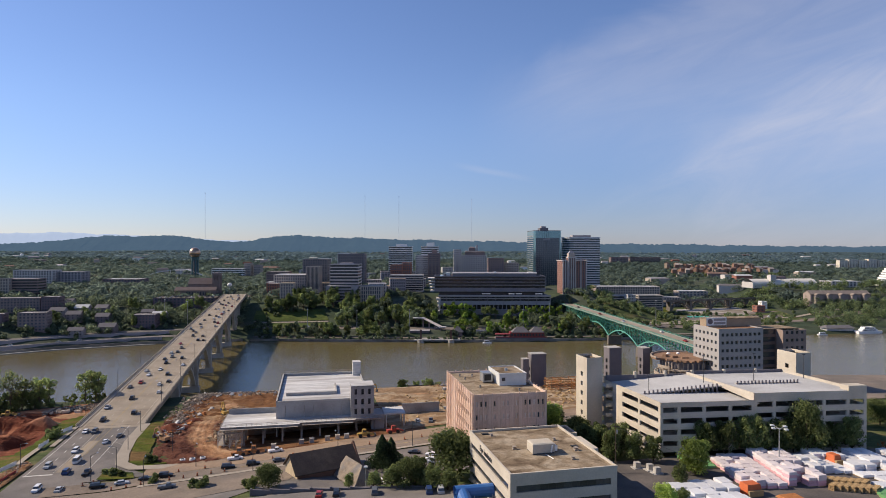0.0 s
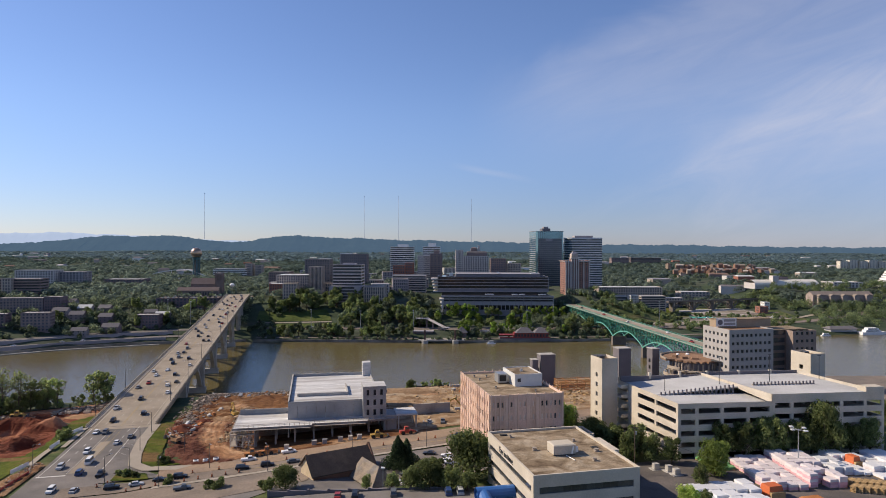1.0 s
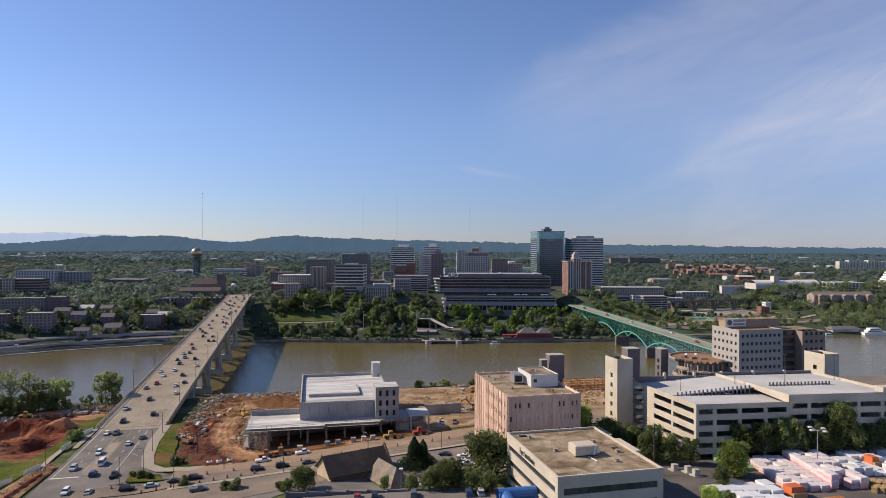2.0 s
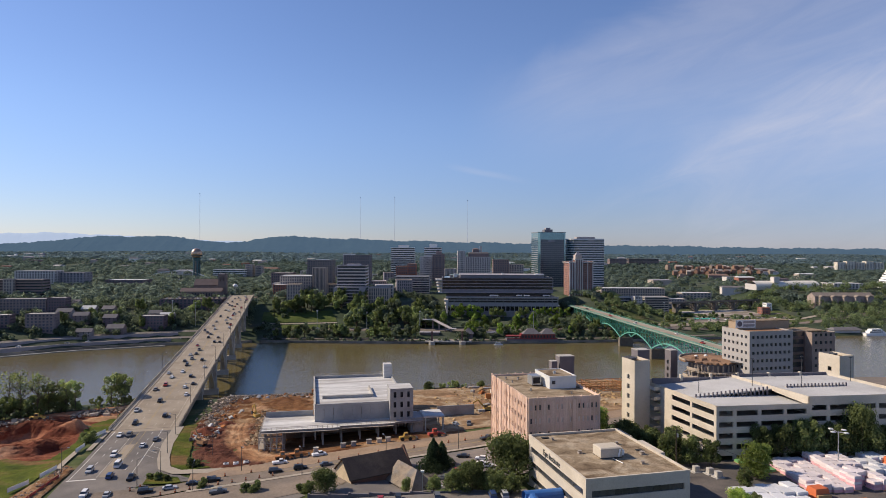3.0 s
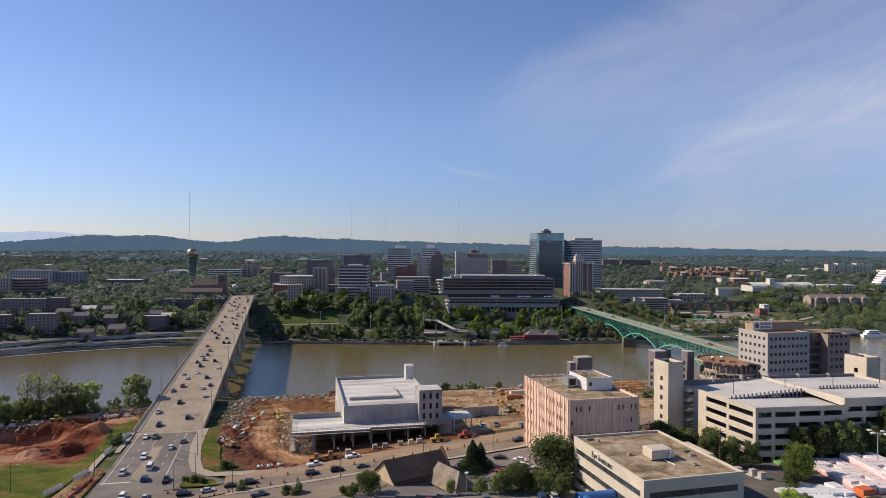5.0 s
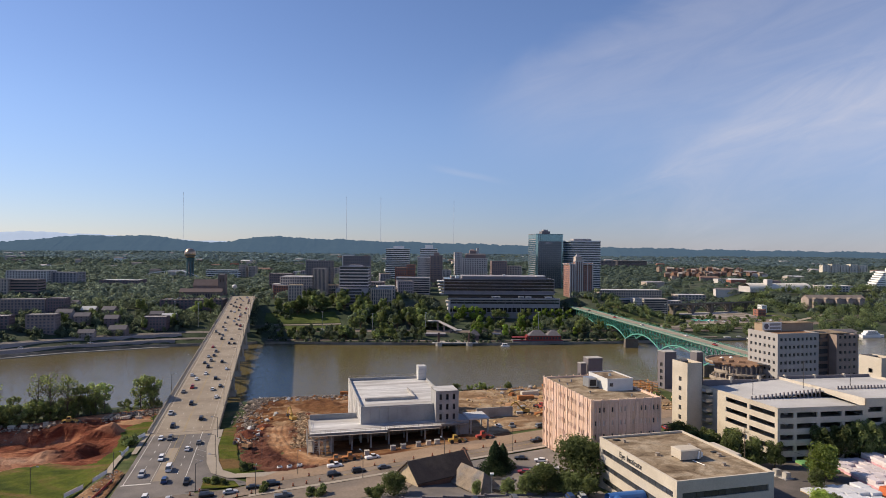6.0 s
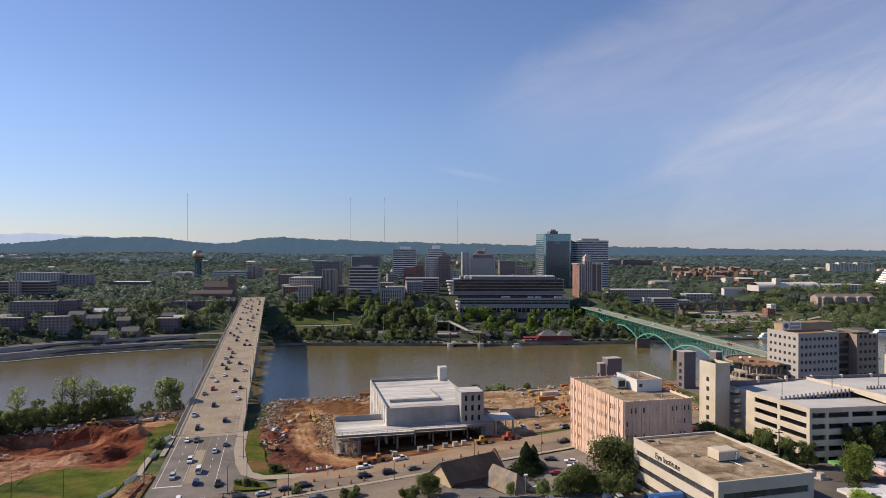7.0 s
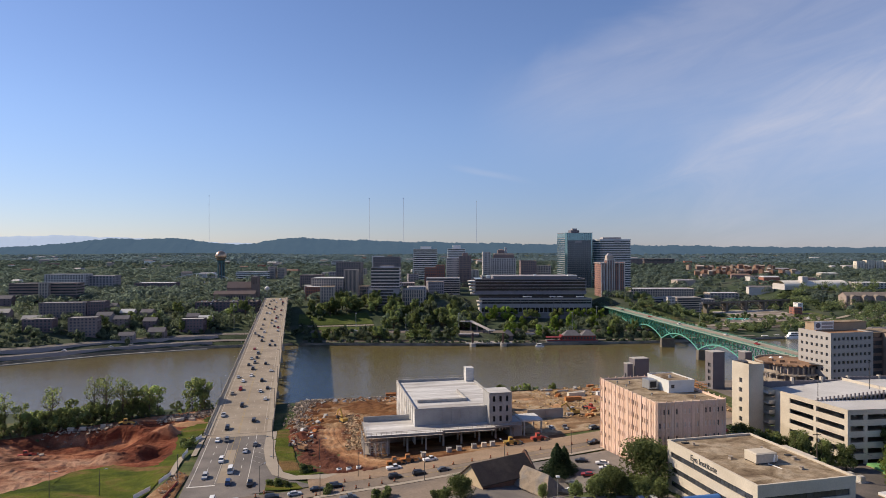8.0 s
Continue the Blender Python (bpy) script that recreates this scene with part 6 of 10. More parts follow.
def town_building(name, label, x0, x1, y, depth, ztop, wallm, rz=0.0, mech=0.0, zb=None, **kw):
    """A block of the town with its front at y, from x0 to x1; mech: height of a plant room on its roof."""
    zb = hgt((x0 + x1) / 2, y) if zb is None else zb
    b = thing(name, (x0 + x1) / 2, y, zb - 3, rz, label, "building")
    w = x1 - x0
    storey_block(b, -w / 2, w / 2, 0, depth, 0, ztop - zb + 3, wallm, **kw)
    if mech:
        part("plant_room", G().box(-w * 0.2, w * 0.25, depth * 0.3, depth * 0.7, ztop - zb + 2.4, ztop - zb + 3 + mech), wallm, b)
    return b


# glass tower
def glass_tower():
    zb = 36.0
    b = thing("glass_tower", 133, 1075, zb, 4.0, "tall blue-green glass office tower with a dark recessed face", "building")
    w, d, h = 47.0, 56.0, 95.0
    part("curtain_wall", G().prism([(0, 3), (3, 0), (w - 2, 0), (w, 2), (w, d), (0, d)], 0, h), M_PLAZA, b)
    part("recessed_face", G().box(4, w - 3, -0.5, -0.05, 0, h - 12), M_PLAZADARK, b, "smoked glass face")
    for i in range(24):
        part("floor_line", G().box(4, w - 3, -0.62, -0.52, 3 + i * 3.4, 3.5 + i * 3.4), M_DARKBAND, b)
        part("floor_line", G().box(-0.15, -0.02, 4, d - 2, 3 + i * 3.6, 3.7 + i * 3.6), M_MIDBAND, b)
    for i in range(12):
        part("mullion", G().box(3.6 + i * 3.6, 3.8 + i * 3.6, -0.7, -0.5, 0, h), M_DARKBAND, b)
    part("cornice", G().box(-0.3, w + 0.3, -0.3, d + 0.3, h, h + 0.8), M_DARKBAND, b)
    part("plant_room", G().box(14, 28, 15, 35, h + 0.8, h + 5.5), M_DARKBAND, b)
    part("mast_base", G().box(17, 25, 18, 30, h + 5.5, h + 8.5), M_GREYBAND, b)
    part("roof_sign", G().box(16, 28, -0.75, -0.63, h - 16, h - 13), M_GREYBAND, b)


glass_tower()


def banded_tower():
    zb = 36.0
    b = thing("banded_tower", 190, 1108, zb, 2.0, "tall office tower with pale bands and a rounded glass end", "building")
    h, n = 84.5, 21
    outline = lambda k: [(18 + k, 0 - k), (64 + k, 0 - k), (64 + k, 34), (14, 34)] + [  # noqa: E731
        (18 - (18 + k) * math.sin(a), 18 - (18 + k) * math.cos(a)) for a in np.linspace(2.4, 0.15, 9)]
    part("glazing", G().prism(outline(-0.3), 0, h), M_BLUEGLASS, b)
    for i in range(n):
        part("spandrel_band", G().prism(outline(0), 1.5 + i * 4.05, 3.2 + i * 4.05), M_PALEBAND, b)
    part("cap_band", G().prism(outline(0.05), h - 0.8, h + 0.6), M_PALEBAND, b)
    part("plant_room", G().box(17, 49, 6, 26, h + 0.6, h + 4), M_GREYBAND, b)
    part("roof_sign", G().box(35, 46, -0.5, -0.3, h - 5, h - 1.5), M_GREYBAND, b)


banded_tower()


def hotel_tower():
    """The old brick tower by the green bridge: a stepped block with pale vertical strips."""
    zb = 28.0
    b = thing("brick_tower", 150, 905, zb, 6.0, "old red brick hotel tower with pale vertical strips and a crown", "building")
    h = 57.0
    storey_block(b, 0, 15, 0, 26, 4, h, M_TOWERBRICK, floor=3.2, sill=1.0, bays=(4, 7), edge=0.6)
    storey_block(b, 15, 37, 4, 30, 4, h, M_TOWERBRICK, floor=3.2, sill=1.0, bays=(7, 8), edge=0.6)
    storey_block(b, 8, 19.5, -1.5, 8, 4, h + 4, M_TOWERBRICK, floor=3.2, sill=1.0, bays=(3, 3), edge=0.6)
    for x in (0.2, 3.6, 6.9, 15.4, 19.6, 27.6, 35.4):
        y = -0.35 if x < 15 else 3.65
        part("pilaster", G().box(x, x + 1.5, y - 0.3, y + 0.34, 4, h + 0.8), M_LIMESTONE, b)
    for x in (8.2, 11.6, 15.2, 18.2):
        part("pilaster", G().box(x, x + 1.2, -2.3, -1.46, 4, h + 4.6), M_LIMESTONE, b)
    part("cornice", G().box(-0.8, 37.8, -0.8, 30.8, h - 1.2, h - 0.4).box(7.4, 20.1, -2.4, 8, h + 3.2, h + 4.2), M_LIMESTONE, b)
    part("crown", G().box(9, 18.5, 0, 9, h + 4, h + 10), M_TAN, b, "tan stone crown")
    part("crown_cap", G().taper(10, 17.5, 1, 8, h + 10, h + 13.5, 2.2), M_GREYBAND, b)
    part("base", G().box(-4, 38, -4, 32, -4, 6), M_TAN, b)


hotel_tower()


def county_building():
    """The long dark office complex above the river, in two stacked blocks with terraces."""
    zb = 22.0
    b = thing("office_complex", -36, 850, zb, 0.0, "long dark glass government building with pale floor lines and terraces", "building")
    mauve = surf("dark_mauve_spandrel", (0.20, 0.188, 0.212), 0.7, 0.12, 0.1, 1.0)
    smoked = glass_like("smoked_band_glass", (0.022, 0.024, 0.032), 0.1, 0.0, 0.7, 0.2)
    # upper block: five bands of glass, the uppermost storey set back from the western end
    storey_block(b, 4, 155, 12, 60, 21, 42.0, mauve, smoked, floor=4.2, sill=1.5, head=0.5, inset=0.9, roofm=M_GREYBAND, top=0.6, edge=0.3)
    part("top_storey", G().box(29, 143, 14, 58, 42.0, 45.4), mauve, b, "set-back dark top storey")
    part("roof", G().box(28.4, 143.6, 13.4, 58.6, 45.4, 45.9), M_GREYBAND, b)
    part("roof_box", G().box(132, 144, 20, 30, 45.9, 46.8).box(20, 25, 20, 30, 42.5, 46.5).box(86, 89, 24, 28, 45.9, 48), M_PALEBAND, b)
    for i in range(5):
        part("floor_edge", G().box(2.0 - 0.5 * i, 155.6, 11.3, 12.1, 21.5 + i * 4.2, 21.95 + i * 4.2), M_MIDBAND, b, "thin pale floor edge")
        part("end_balcony", G().box(-1.5 - 0.9 * i, 4.2, 11.0, 34, 21.2 + i * 4.2, 22.7 + i * 4.2), M_LIMESTONE, b, "sunlit pale end balcony")
    # recess with the roof terrace in front of it
    part("recess", G().box(10, 153, 14, 58, 16.2, 21), smoked, b)
    part("terrace", G().box(9, 160, -1.2, 14, 15.6, 16.3), M_CONC, b)
    part("terrace_parapet", G().box(9, 160, -1.6, -1.2, 15.2, 17.3), M_MIDBAND, b)
    for x0, x1 in ((68, 80), (104, 112), (114, 122), (140, 150)):
        part("pale_canopy", G().taper(x0, x1, 2, 7, 18.2, 19.2, 0.4), M_WHITEROOF, b)
        part("canopy_post", G().box(x0 + 1, x0 + 1.4, 4, 4.4, 16.3, 18.2).box(x1 - 1.4, x1 - 1, 4, 4.4, 16.3, 18.2), M_STEEL, b)
    # lower block, open base with columns
    storey_block(b, 12, 160, 0, 58, 4.2, 15.6, M_GREYBAND, smoked, floor=3.8, sill=1.7, head=0.6, inset=1.0, roofm=M_CONC, edge=0.4, top=0.3)
    part("base_glazing", G().box(14, 158, 3, 56, -2, 4.2), smoked, b)
    part("base_slab", G().box(12, 160, -1.5, 4, -2.6, -2.0), M_MIDBAND, b)
    part("base_wall", G().box(13, 159, -0.6, 56, -20, -2.6), M_GREYBAND, b, "plain grey retaining base")
    for i in range(26):
        part("column", G().box(15 + i * 5.7, 15.9 + i * 5.7, -0.3, 0.6, -2, 4.2), M_GREYBAND, b)
    for i in range(13):
        part("mullion", G().box(20 + i * 11.0, 20.5 + i * 11.0, -0.12, 0.3, 4.2, 15.6), mauve, b)
    for i in range(3):
        part("end_balcony", G().box(8.5 - i, 12.2, -0.8, 22, 1.0 + i * 5.0, 2.8 + i * 5.0), M_LIMESTONE, b, "sunlit pale end balcony")
    part("end_stair", G().box(9.5, 12, -1.4, 10, -9, 12), M_LIMESTONE, b, "pale stepped end stair")
    for i in range(4):
        part("stair_post", G().box(-3 + i * 3.6, -2.2 + i * 3.6, -8, -7.2, -16, -3 + i), M_LIMESTONE, b)
    part("stair_landing", G().box(-5, 12, -9, -1.2, -4.2, -3.2), M_LIMESTONE, b)


county_building()

town_building("office_block", "dark brown office block with pale floor bands", -171, -133, 842, 36, 80.5, surf("rose_grey_spandrel", (0.56, 0.50, 0.495), 0.7, 0.1, 0.1, 1.0), mech=1.5, floor=4.2, sill=2.0, head=0.3, edge=0.3)
town_building("podium_block", "pale grey low office block with window bands", -173, -132, 824, 16, 53, M_GREYBAND, floor=4.0, sill=1.8, edge=8)
town_building("courthouse_block", "tan stone low block with tall window slots", -129, -101, 832, 30, 52, M_TAN, floor=5, sill=1.0, bays=(9, 9))
town_building("slab_tower", "white slab tower with a narrow lit end", -184, -168, 980, 30, 94, M_PALEBAND, floor=3.6, sill=1.2, bays=(4, 8))
town_building("dark_tower", "dark grey slab office building", -181, -141, 965, 30, 93, M_DARKBAND, floor=4, sill=1.4, bays=(12, 8))
town_building("ribbed_block", "tan concrete block with vertical ribs", -216, -197, 902, 22, 76, M_TAN, floor=34, sill=2.0, bays=(9, 9))
town_building("library_block", "low grey building with a white roof edge", -262, -214, 902, 40, 64, M_TAN, roofm=M_WHITEROOF, bays=(14, 10))
town_building("white_hotel", "white hotel slab with dark window bands", -136, -86, 1330, 24, 104.5, M_WHITE, mech=5, floor=4.0, sill=1.4, edge=0.5)
town_building("grey_tower", "grey office tower with fine vertical windows", -69, -44, 1102, 26, 89, M_LIMESTONE, floor=3.6, bays=(12, 10))
town_building("brown_tower", "brown office tower with a dark crown", -47, -26, 1090, 24, 93, M_BROWNBRICK, mech=5, floor=3.6, bays=(8, 8))
town_building("striped_tower", "white and dark striped bank tower", -65, -30, 1255, 26, 105, M_WHITE, mech=7, floor=4.2, sill=2.0, edge=0.4)
bank = town_building("old_bank_tower", "tan stone office tower with a dark stepped roof", 12, 58, 1152, 30, 88, M_LIMESTONE, floor=3.5, bays=(14, 10))
bank_top = 88 - hgt(35, 1152) + 3
part("setback", G().box(-16, 20, 4, 26, bank_top - 0.6, bank_top + 6), M_BROWNBRICK, bank, "set-back brown attic storey")
part("attic_roof", G().taper(-16.6, 20.6, 3.4, 26.6, bank_top + 6, bank_top + 8.5, 2.5), M_SLATE, bank)
part("lantern", G().box(-9, 3, 8, 20, bank_top + 8.5, bank_top + 14).taper(-8, 2, 9, 19, bank_top + 14, bank_top + 16, 2.5), M_BROWNBRICK, bank)
part("flue", G().box(4, 8, 10, 14, bank_top + 6, bank_top + 19), M_LIMESTONE, bank)
town_building("old_bank_annex", "pale stone tower annex", -2, 12, 1150, 26, 99, M_LIMESTONE, floor=3.5, bays=(5, 8))
town_building("brick_office", "brown brick office building", 54, 80, 1050, 24, 85, M_BROWNBRICK, floor=3.8, bays=(8, 8))
town_building("brick_office", "tan brick office building", 82, 106, 1062, 24, 77, M_TAN, floor=3.8, bays=(8, 8))
town_building("brick_warehouse", "red brick warehouse with small windows", -104, -85, 1002, 26, 75, M_BRICK, floor=4.2, bays=(6, 8))
town_building("brick_warehouse", "dark red brick warehouse", -86, -72, 1012, 26, 79, M_BRICK, floor=4.2, bays=(4, 8))
town_building("stone_courthouse", "tan stone courthouse with a green roof", -20, 40, 905, 34, 66, M_TAN, bays=(16, 8), roofm=surf("copper_green_roof", (0.14, 0.22, 0.20), 0.7, 0.2, 0.2, 2.0))
town_building("garage_block", "pale open parking block", -100, -50, 940, 30, 62, M_LIMESTONE, floor=3.3, sill=1.2, edge=0.5)
town_building("hall_block", "dark grey exhibition hall", -245, -205, 1010, 30, 84, M_DARKBAND, bays=(10, 6))
town_building("brick_block", "brown brick apartment block", -300, -266, 1000, 26, 64, M_BROWNBRICK, bays=(10, 6))
town_building("white_office", "white office block with dark bands", -498, -434, 1302, 26, 58, M_WHITE, floor=3.8, sill=1.8, edge=0.5)
town_building("tan_tower", "tan apartment tower behind the church", -438, -424, 1322, 20, 68, M_TAN, floor=3.5, bays=(5, 6))
town_building("tan_tower", "tan apartment tower with grey core", -420, -406, 1330, 20, 65, M_TAN, floor=3.5, bays=(5, 6))
town_building("white_low_office", "long low white-roofed building", -440, -400, 2100, 40, 64, M_WHITE, roofm=M_WHITEROOF)

# university blocks to the west
town_building("campus_block", "long brown brick campus block with pale window bands", -640, -556, 832, 22, 61, M_BROWNBRICK, rz=6, floor=3.7, sill=2.0, edge=0.5)
town_building("campus_tower", "tan stair tower of a campus block", -600, -588, 826, 10, 62, M_TAN, rz=6, bays=(3, 3))
town_building("campus_hall", "pale campus hall with tall windows", -701, -639, 1000, 26, 66, M_LIMESTONE, bays=(14, 6))
town_building("campus_hall", "grey campus hall with a flat roof", -644, -600, 1012, 26, 63, M_GREYBAND, bays=(8, 6))
M_DULLGREY = surf("dull_grey_clapboard", (0.30, 0.275, 0.28), 0.9, 0.2, 0.2, 2.0)
M_DULLTAN = surf("dull_tan_brick_wall", (0.25, 0.205, 0.20), 0.9, 0.2, 0.2, 2.0)
M_DULLBROWN = surf("dull_mauve_brick", (0.175, 0.135, 0.145), 0.9, 0.2, 0.2, 2.0)
town_building("apartment_block", "beige riverside apartment block", -532, -482, 722, 16, 45, M_DULLTAN, rz=8, floor=3.2, bays=(14, 6))
town_building("apartment_block", "reddish brown riverside apartment block", -481, -462, 726, 16, 46, M_DULLBROWN, rz=8, floor=3.2, bays=(6, 6))
town_building("apartment_block", "low brown riverside apartment block with a pale roof edge", -512, -483, 662, 14, 33, M_DULLBROWN, rz=10, floor=3.2, bays=(7, 5), roofm=M_CONC)
town_building("apartment_block", "low grey riverside apartment block", -468, -440, 668, 14, 34, M_DULLTAN, rz=10, floor=3.2, bays=(7, 5), roofm=M_CONC)
town_building("apartment_block", "low brown apartment block above the drive", -372, -346, 716, 14, 27, M_DULLBROWN, rz=4, floor=3.2, bays=(7, 5), roofm=M_CONC)
town_building("brick_gallery", "dark long low building with a white end", -560, -500, 1000, 30, 52, M_DULLBROWN, bays=(12, 6), roofm=M_WHITEROOF)
town_building("parking_deck", "brown brick parking deck beside the church", -388, -312, 806, 30, 38.5, M_DULLBROWN, rz=6, floor=3.4, bays=(16, 6), roofm=M_OLDASPHALT)


def gabled_house(x, y, w, d, h, rz, wallm, roofm, label, zb=None, name="house", grp="houses"):
    zb = hgt(x, y) if zb is None else zb
    b = thing(name, x, y, zb - 1, rz, label, "house", grp)
    r = h + 1 + d * 0.32
    g = G().box(-w / 2, w / 2, -d / 2, d / 2, 0, h + 1)
    for s in (-1, 1):
        g.tri((s * w / 2, -d / 2, h + 1), (s * w / 2, d / 2, h + 1), (s * w / 2, 0, r - 0.2))
    part("wall", g, wallm, b)
    for s in (-1, 1):
        g, lo = G(), h + 1 - 0.2
        g.quad((-w / 2 - 0.5, s * (d / 2 + 0.6), lo), (w / 2 + 0.5, s * (d / 2 + 0.6), lo), (w / 2 + 0.5, 0, r), (-w / 2 - 0.5, 0, r))
        g.quad((-w / 2 - 0.5, s * (d / 2 + 0.6), lo - 0.3), (-w / 2 - 0.5, 0, r - 0.3), (w / 2 + 0.5, 0, r - 0.3), (w / 2 + 0.5, s * (d / 2 + 0.6), lo - 0.3))
        g.quad((-w / 2 - 0.5, s * (d / 2 + 0.6), lo - 0.3), (w / 2 + 0.5, s * (d / 2 + 0.6), lo - 0.3), (w / 2 + 0.5, s * (d / 2 + 0.6), lo), (-w / 2 - 0.5, s * (d / 2 + 0.6), lo))
        part("roof_slope", g, roofm, b)
    n = max(2, int(w / 4.4)) if y < 1200 else 0
    for i in range(n):
        for k in range(min(3, max(1, int(h / 3)))):
            part("window", G().box(-w / 2 + w * (i + 0.5) / n - 0.55, -w / 2 + w * (i + 0.5) / n + 0.55, -d / 2 - 0.06, -d / 2 + 0.05, 2.0 + 3 * k, 3.5 + 3 * k), M_DARKGLASS, b)
    return b


for x, y, w, d, h, rz, wm, rm, lab in (
        (-409, 672, 15, 10, 6, 12, M_DULLGREY, M_SLATE, "grey two-storey house above the riverside drive"),
        (-386, 692, 17, 12, 7, 8, M_DULLTAN, M_SLATE, "tan two-storey house with a slate roof"),
        (-442, 742, 15, 11, 8, 6, M_DULLGREY, M_WHITEROOF, "pale three-storey house with white roof"),
        (-423, 750, 14, 11, 8, 0, M_DULLTAN, M_SLATE, "tan house with grey roof among trees"),
        (-370, 752, 14, 10, 6, 10, M_DULLBROWN, M_SLATE, "brown brick house among trees"),
        (-455, 716, 16, 11, 9, 8, M_DULLGREY, M_SLATE, "grey three-storey house on the river slope"), (-432, 708, 15, 11, 9, 10, M_DULLTAN, M_SLATE, "tan three-storey house on the river slope"),
        (-404, 716, 14, 11, 9, 6, M_DULLBROWN, M_SLATE, "brown three-storey house on the river slope"), (-352, 742, 15, 11, 8, 4, M_DULLGREY, M_WHITEROOF, "pale house with a white roof above the drive"),
        (-500, 742, 16, 11, 9, 8, M_DULLBROWN, M_SLATE, "brown three-storey house among trees"), (-560, 700, 18, 12, 9, 12, M_DULLTAN, M_CONC, "tan flat-roofed house on the river slope"),
        (-476, 770, 14, 10, 7, 4, M_DULLGREY, M_SLATE, "white wooden house among trees"),
        (-520, 690, 18, 12, 6, 14, M_DULLGREY, M_CONC, "pale flat house on the river slope"),
        (-640, 800, 16, 11, 9, 8, M_DULLBROWN, M_SLATE, "brown gabled campus house"), (-622, 798, 16, 11, 9, 8, M_DULLBROWN, M_SLATE, "brown gabled campus house"),
        (-658, 802, 16, 11, 9, 8, M_DULLBROWN, M_SLATE, "brown gabled campus house")):
    gabled_house(x, y, w, d, h, rz, wm, rm, lab)


def stone_church():
    stone = surf("brown_church_stone", (0.21, 0.165, 0.145), 0.9, 0.2, 0.2, 2.0)
    tile = surf("rust_tile_roof", (0.145, 0.115, 0.11), 0.9, 0.15, 0.2, 2.0)
    zb = 36.0
    b = thing("stone_church", -358, 868, zb, 4, "large brown stone church with a square tower", "church")
    part("wall", G().box(-14, 22, 8, 24, -3, 16), stone, b)
    part("wing_wall", G().box(-28, 27, -6, 8, -3, 8), stone, b)
    for x0, x1, y0, y1, e, r in ((-14.5, 22, 7.5, 24.5, 16, 24), (-28.5, 27, -6.5, 8.5, 8, 12.5)):
        for s in (0, 1):
            ya, yb = (y0, (y0 + y1) / 2) if s == 0 else (y1, (y0 + y1) / 2)
            part("roof_slope", G().quad((x0, ya, e), (x1, ya, e), (x1, yb, r), (x0, yb, r)).quad((x0, ya, e - 0.4), (x0, yb, r - 0.4), (x1, yb, r - 0.4), (x1, ya, e - 0.4)), tile, b)
        for x in (x0 + 0.5, x1 - 0.3):
            part("gable", G().tri((x, y0 + 0.5, e), (x, y1 - 0.5, e), (x, (y0 + y1) / 2, r - 0.3)), stone, b)
    g = G()
    for k, (o, u, n, width) in enumerate(sides(19.5, 29.5, 4, 14)):
        facade(g, (*o, -3), u, n, width, 34, spaced(width, 2, 1.4, 1, 1), [(24, 30)], 0.6)
    tower = part("tower", g, stone, b, "square brown stone bell tower")
    part("tower_roof", G().taper(20, 29, 4.5, 13.5, 30.5, 32.5, 3.5), M_SLATE, tower)
    for x, y in ((19.5, 4), (28.3, 4), (19.5, 12.8), (28.3, 12.8)):
        part("pinnacle", G().taper(x, x + 1.2, y, y + 1.2, 31, 34, 0.5), stone, tower)
    for i in range(9):
        part("window", G().box(-12 + i * 3.6, -10.6 + i * 3.6, -6.12, -5.9, 1.5, 6), M_DARKGLASS, b)


stone_church()


def sunsphere():
    gold = surf("gold_mirror_glass", (0.52, 0.35, 0.235), 0.28, 0.2, 0.15, 0.8, metal=0.9)
    blue = surf("blue_green_lattice", (0.07, 0.14, 0.15), 0.6, 0.2, 0.2, 2.0)
    zb = 22.5
    b = thing("observation_tower", -503, 1228, zb, 0, "tower with a gold mirrored sphere on a hexagonal steel shaft", "tower")
    part("sphere", G().ball((0, 0, 68.8), 10.4, 0, 0, 1.0, 32, 20), gold, b, "gold mirrored glass sphere")
    part("window_ring", G().prism([(10.5 * math.cos(a), 10.5 * math.sin(a)) for a in np.linspace(0, 2 * math.pi, 33)[:-1]], 63.8, 66.0), M_DARKGLASS, b)
    part("collar", G().tube((0, 0, 55), (0, 0, 60.5), 6.0, 8.5, 16), blue, b)
    for i in range(6):
        a = i * math.pi / 3
        part("shaft_leg", G().tube((6.2 * math.cos(a), 6.2 * math.sin(a), 0), (6.0 * math.cos(a), 6.0 * math.sin(a), 58), 1.2, 1.2, 8), blue, b)
    for k in range(9):
        ring = G()
        for i in range(6):
            a, c = i * math.pi / 3, (i + 1) * math.pi / 3
            ring.beam((6 * math.cos(a), 6 * math.sin(a), 4 + k * 6), (6 * math.cos(c), 6 * math.sin(c), 4 + k * 6), 0.5, 0.5)
            ring.beam((6 * math.cos(a), 6 * math.sin(a), 4 + k * 6), (6 * math.cos(c), 6 * math.sin(c), 10 + k * 6), 0.4, 0.4)
        part("bracing", ring, blue, b)
    part("elevator_core", G().tube((0, 0, 0), (0, 0, 58), 3.2, 3.2, 12), M_DARKBAND, b)


sunsphere()
tent = thing("amphitheatre_tent", -530, 1190, 32, 20, "white tensile tent roof with swooping edges", "tent")
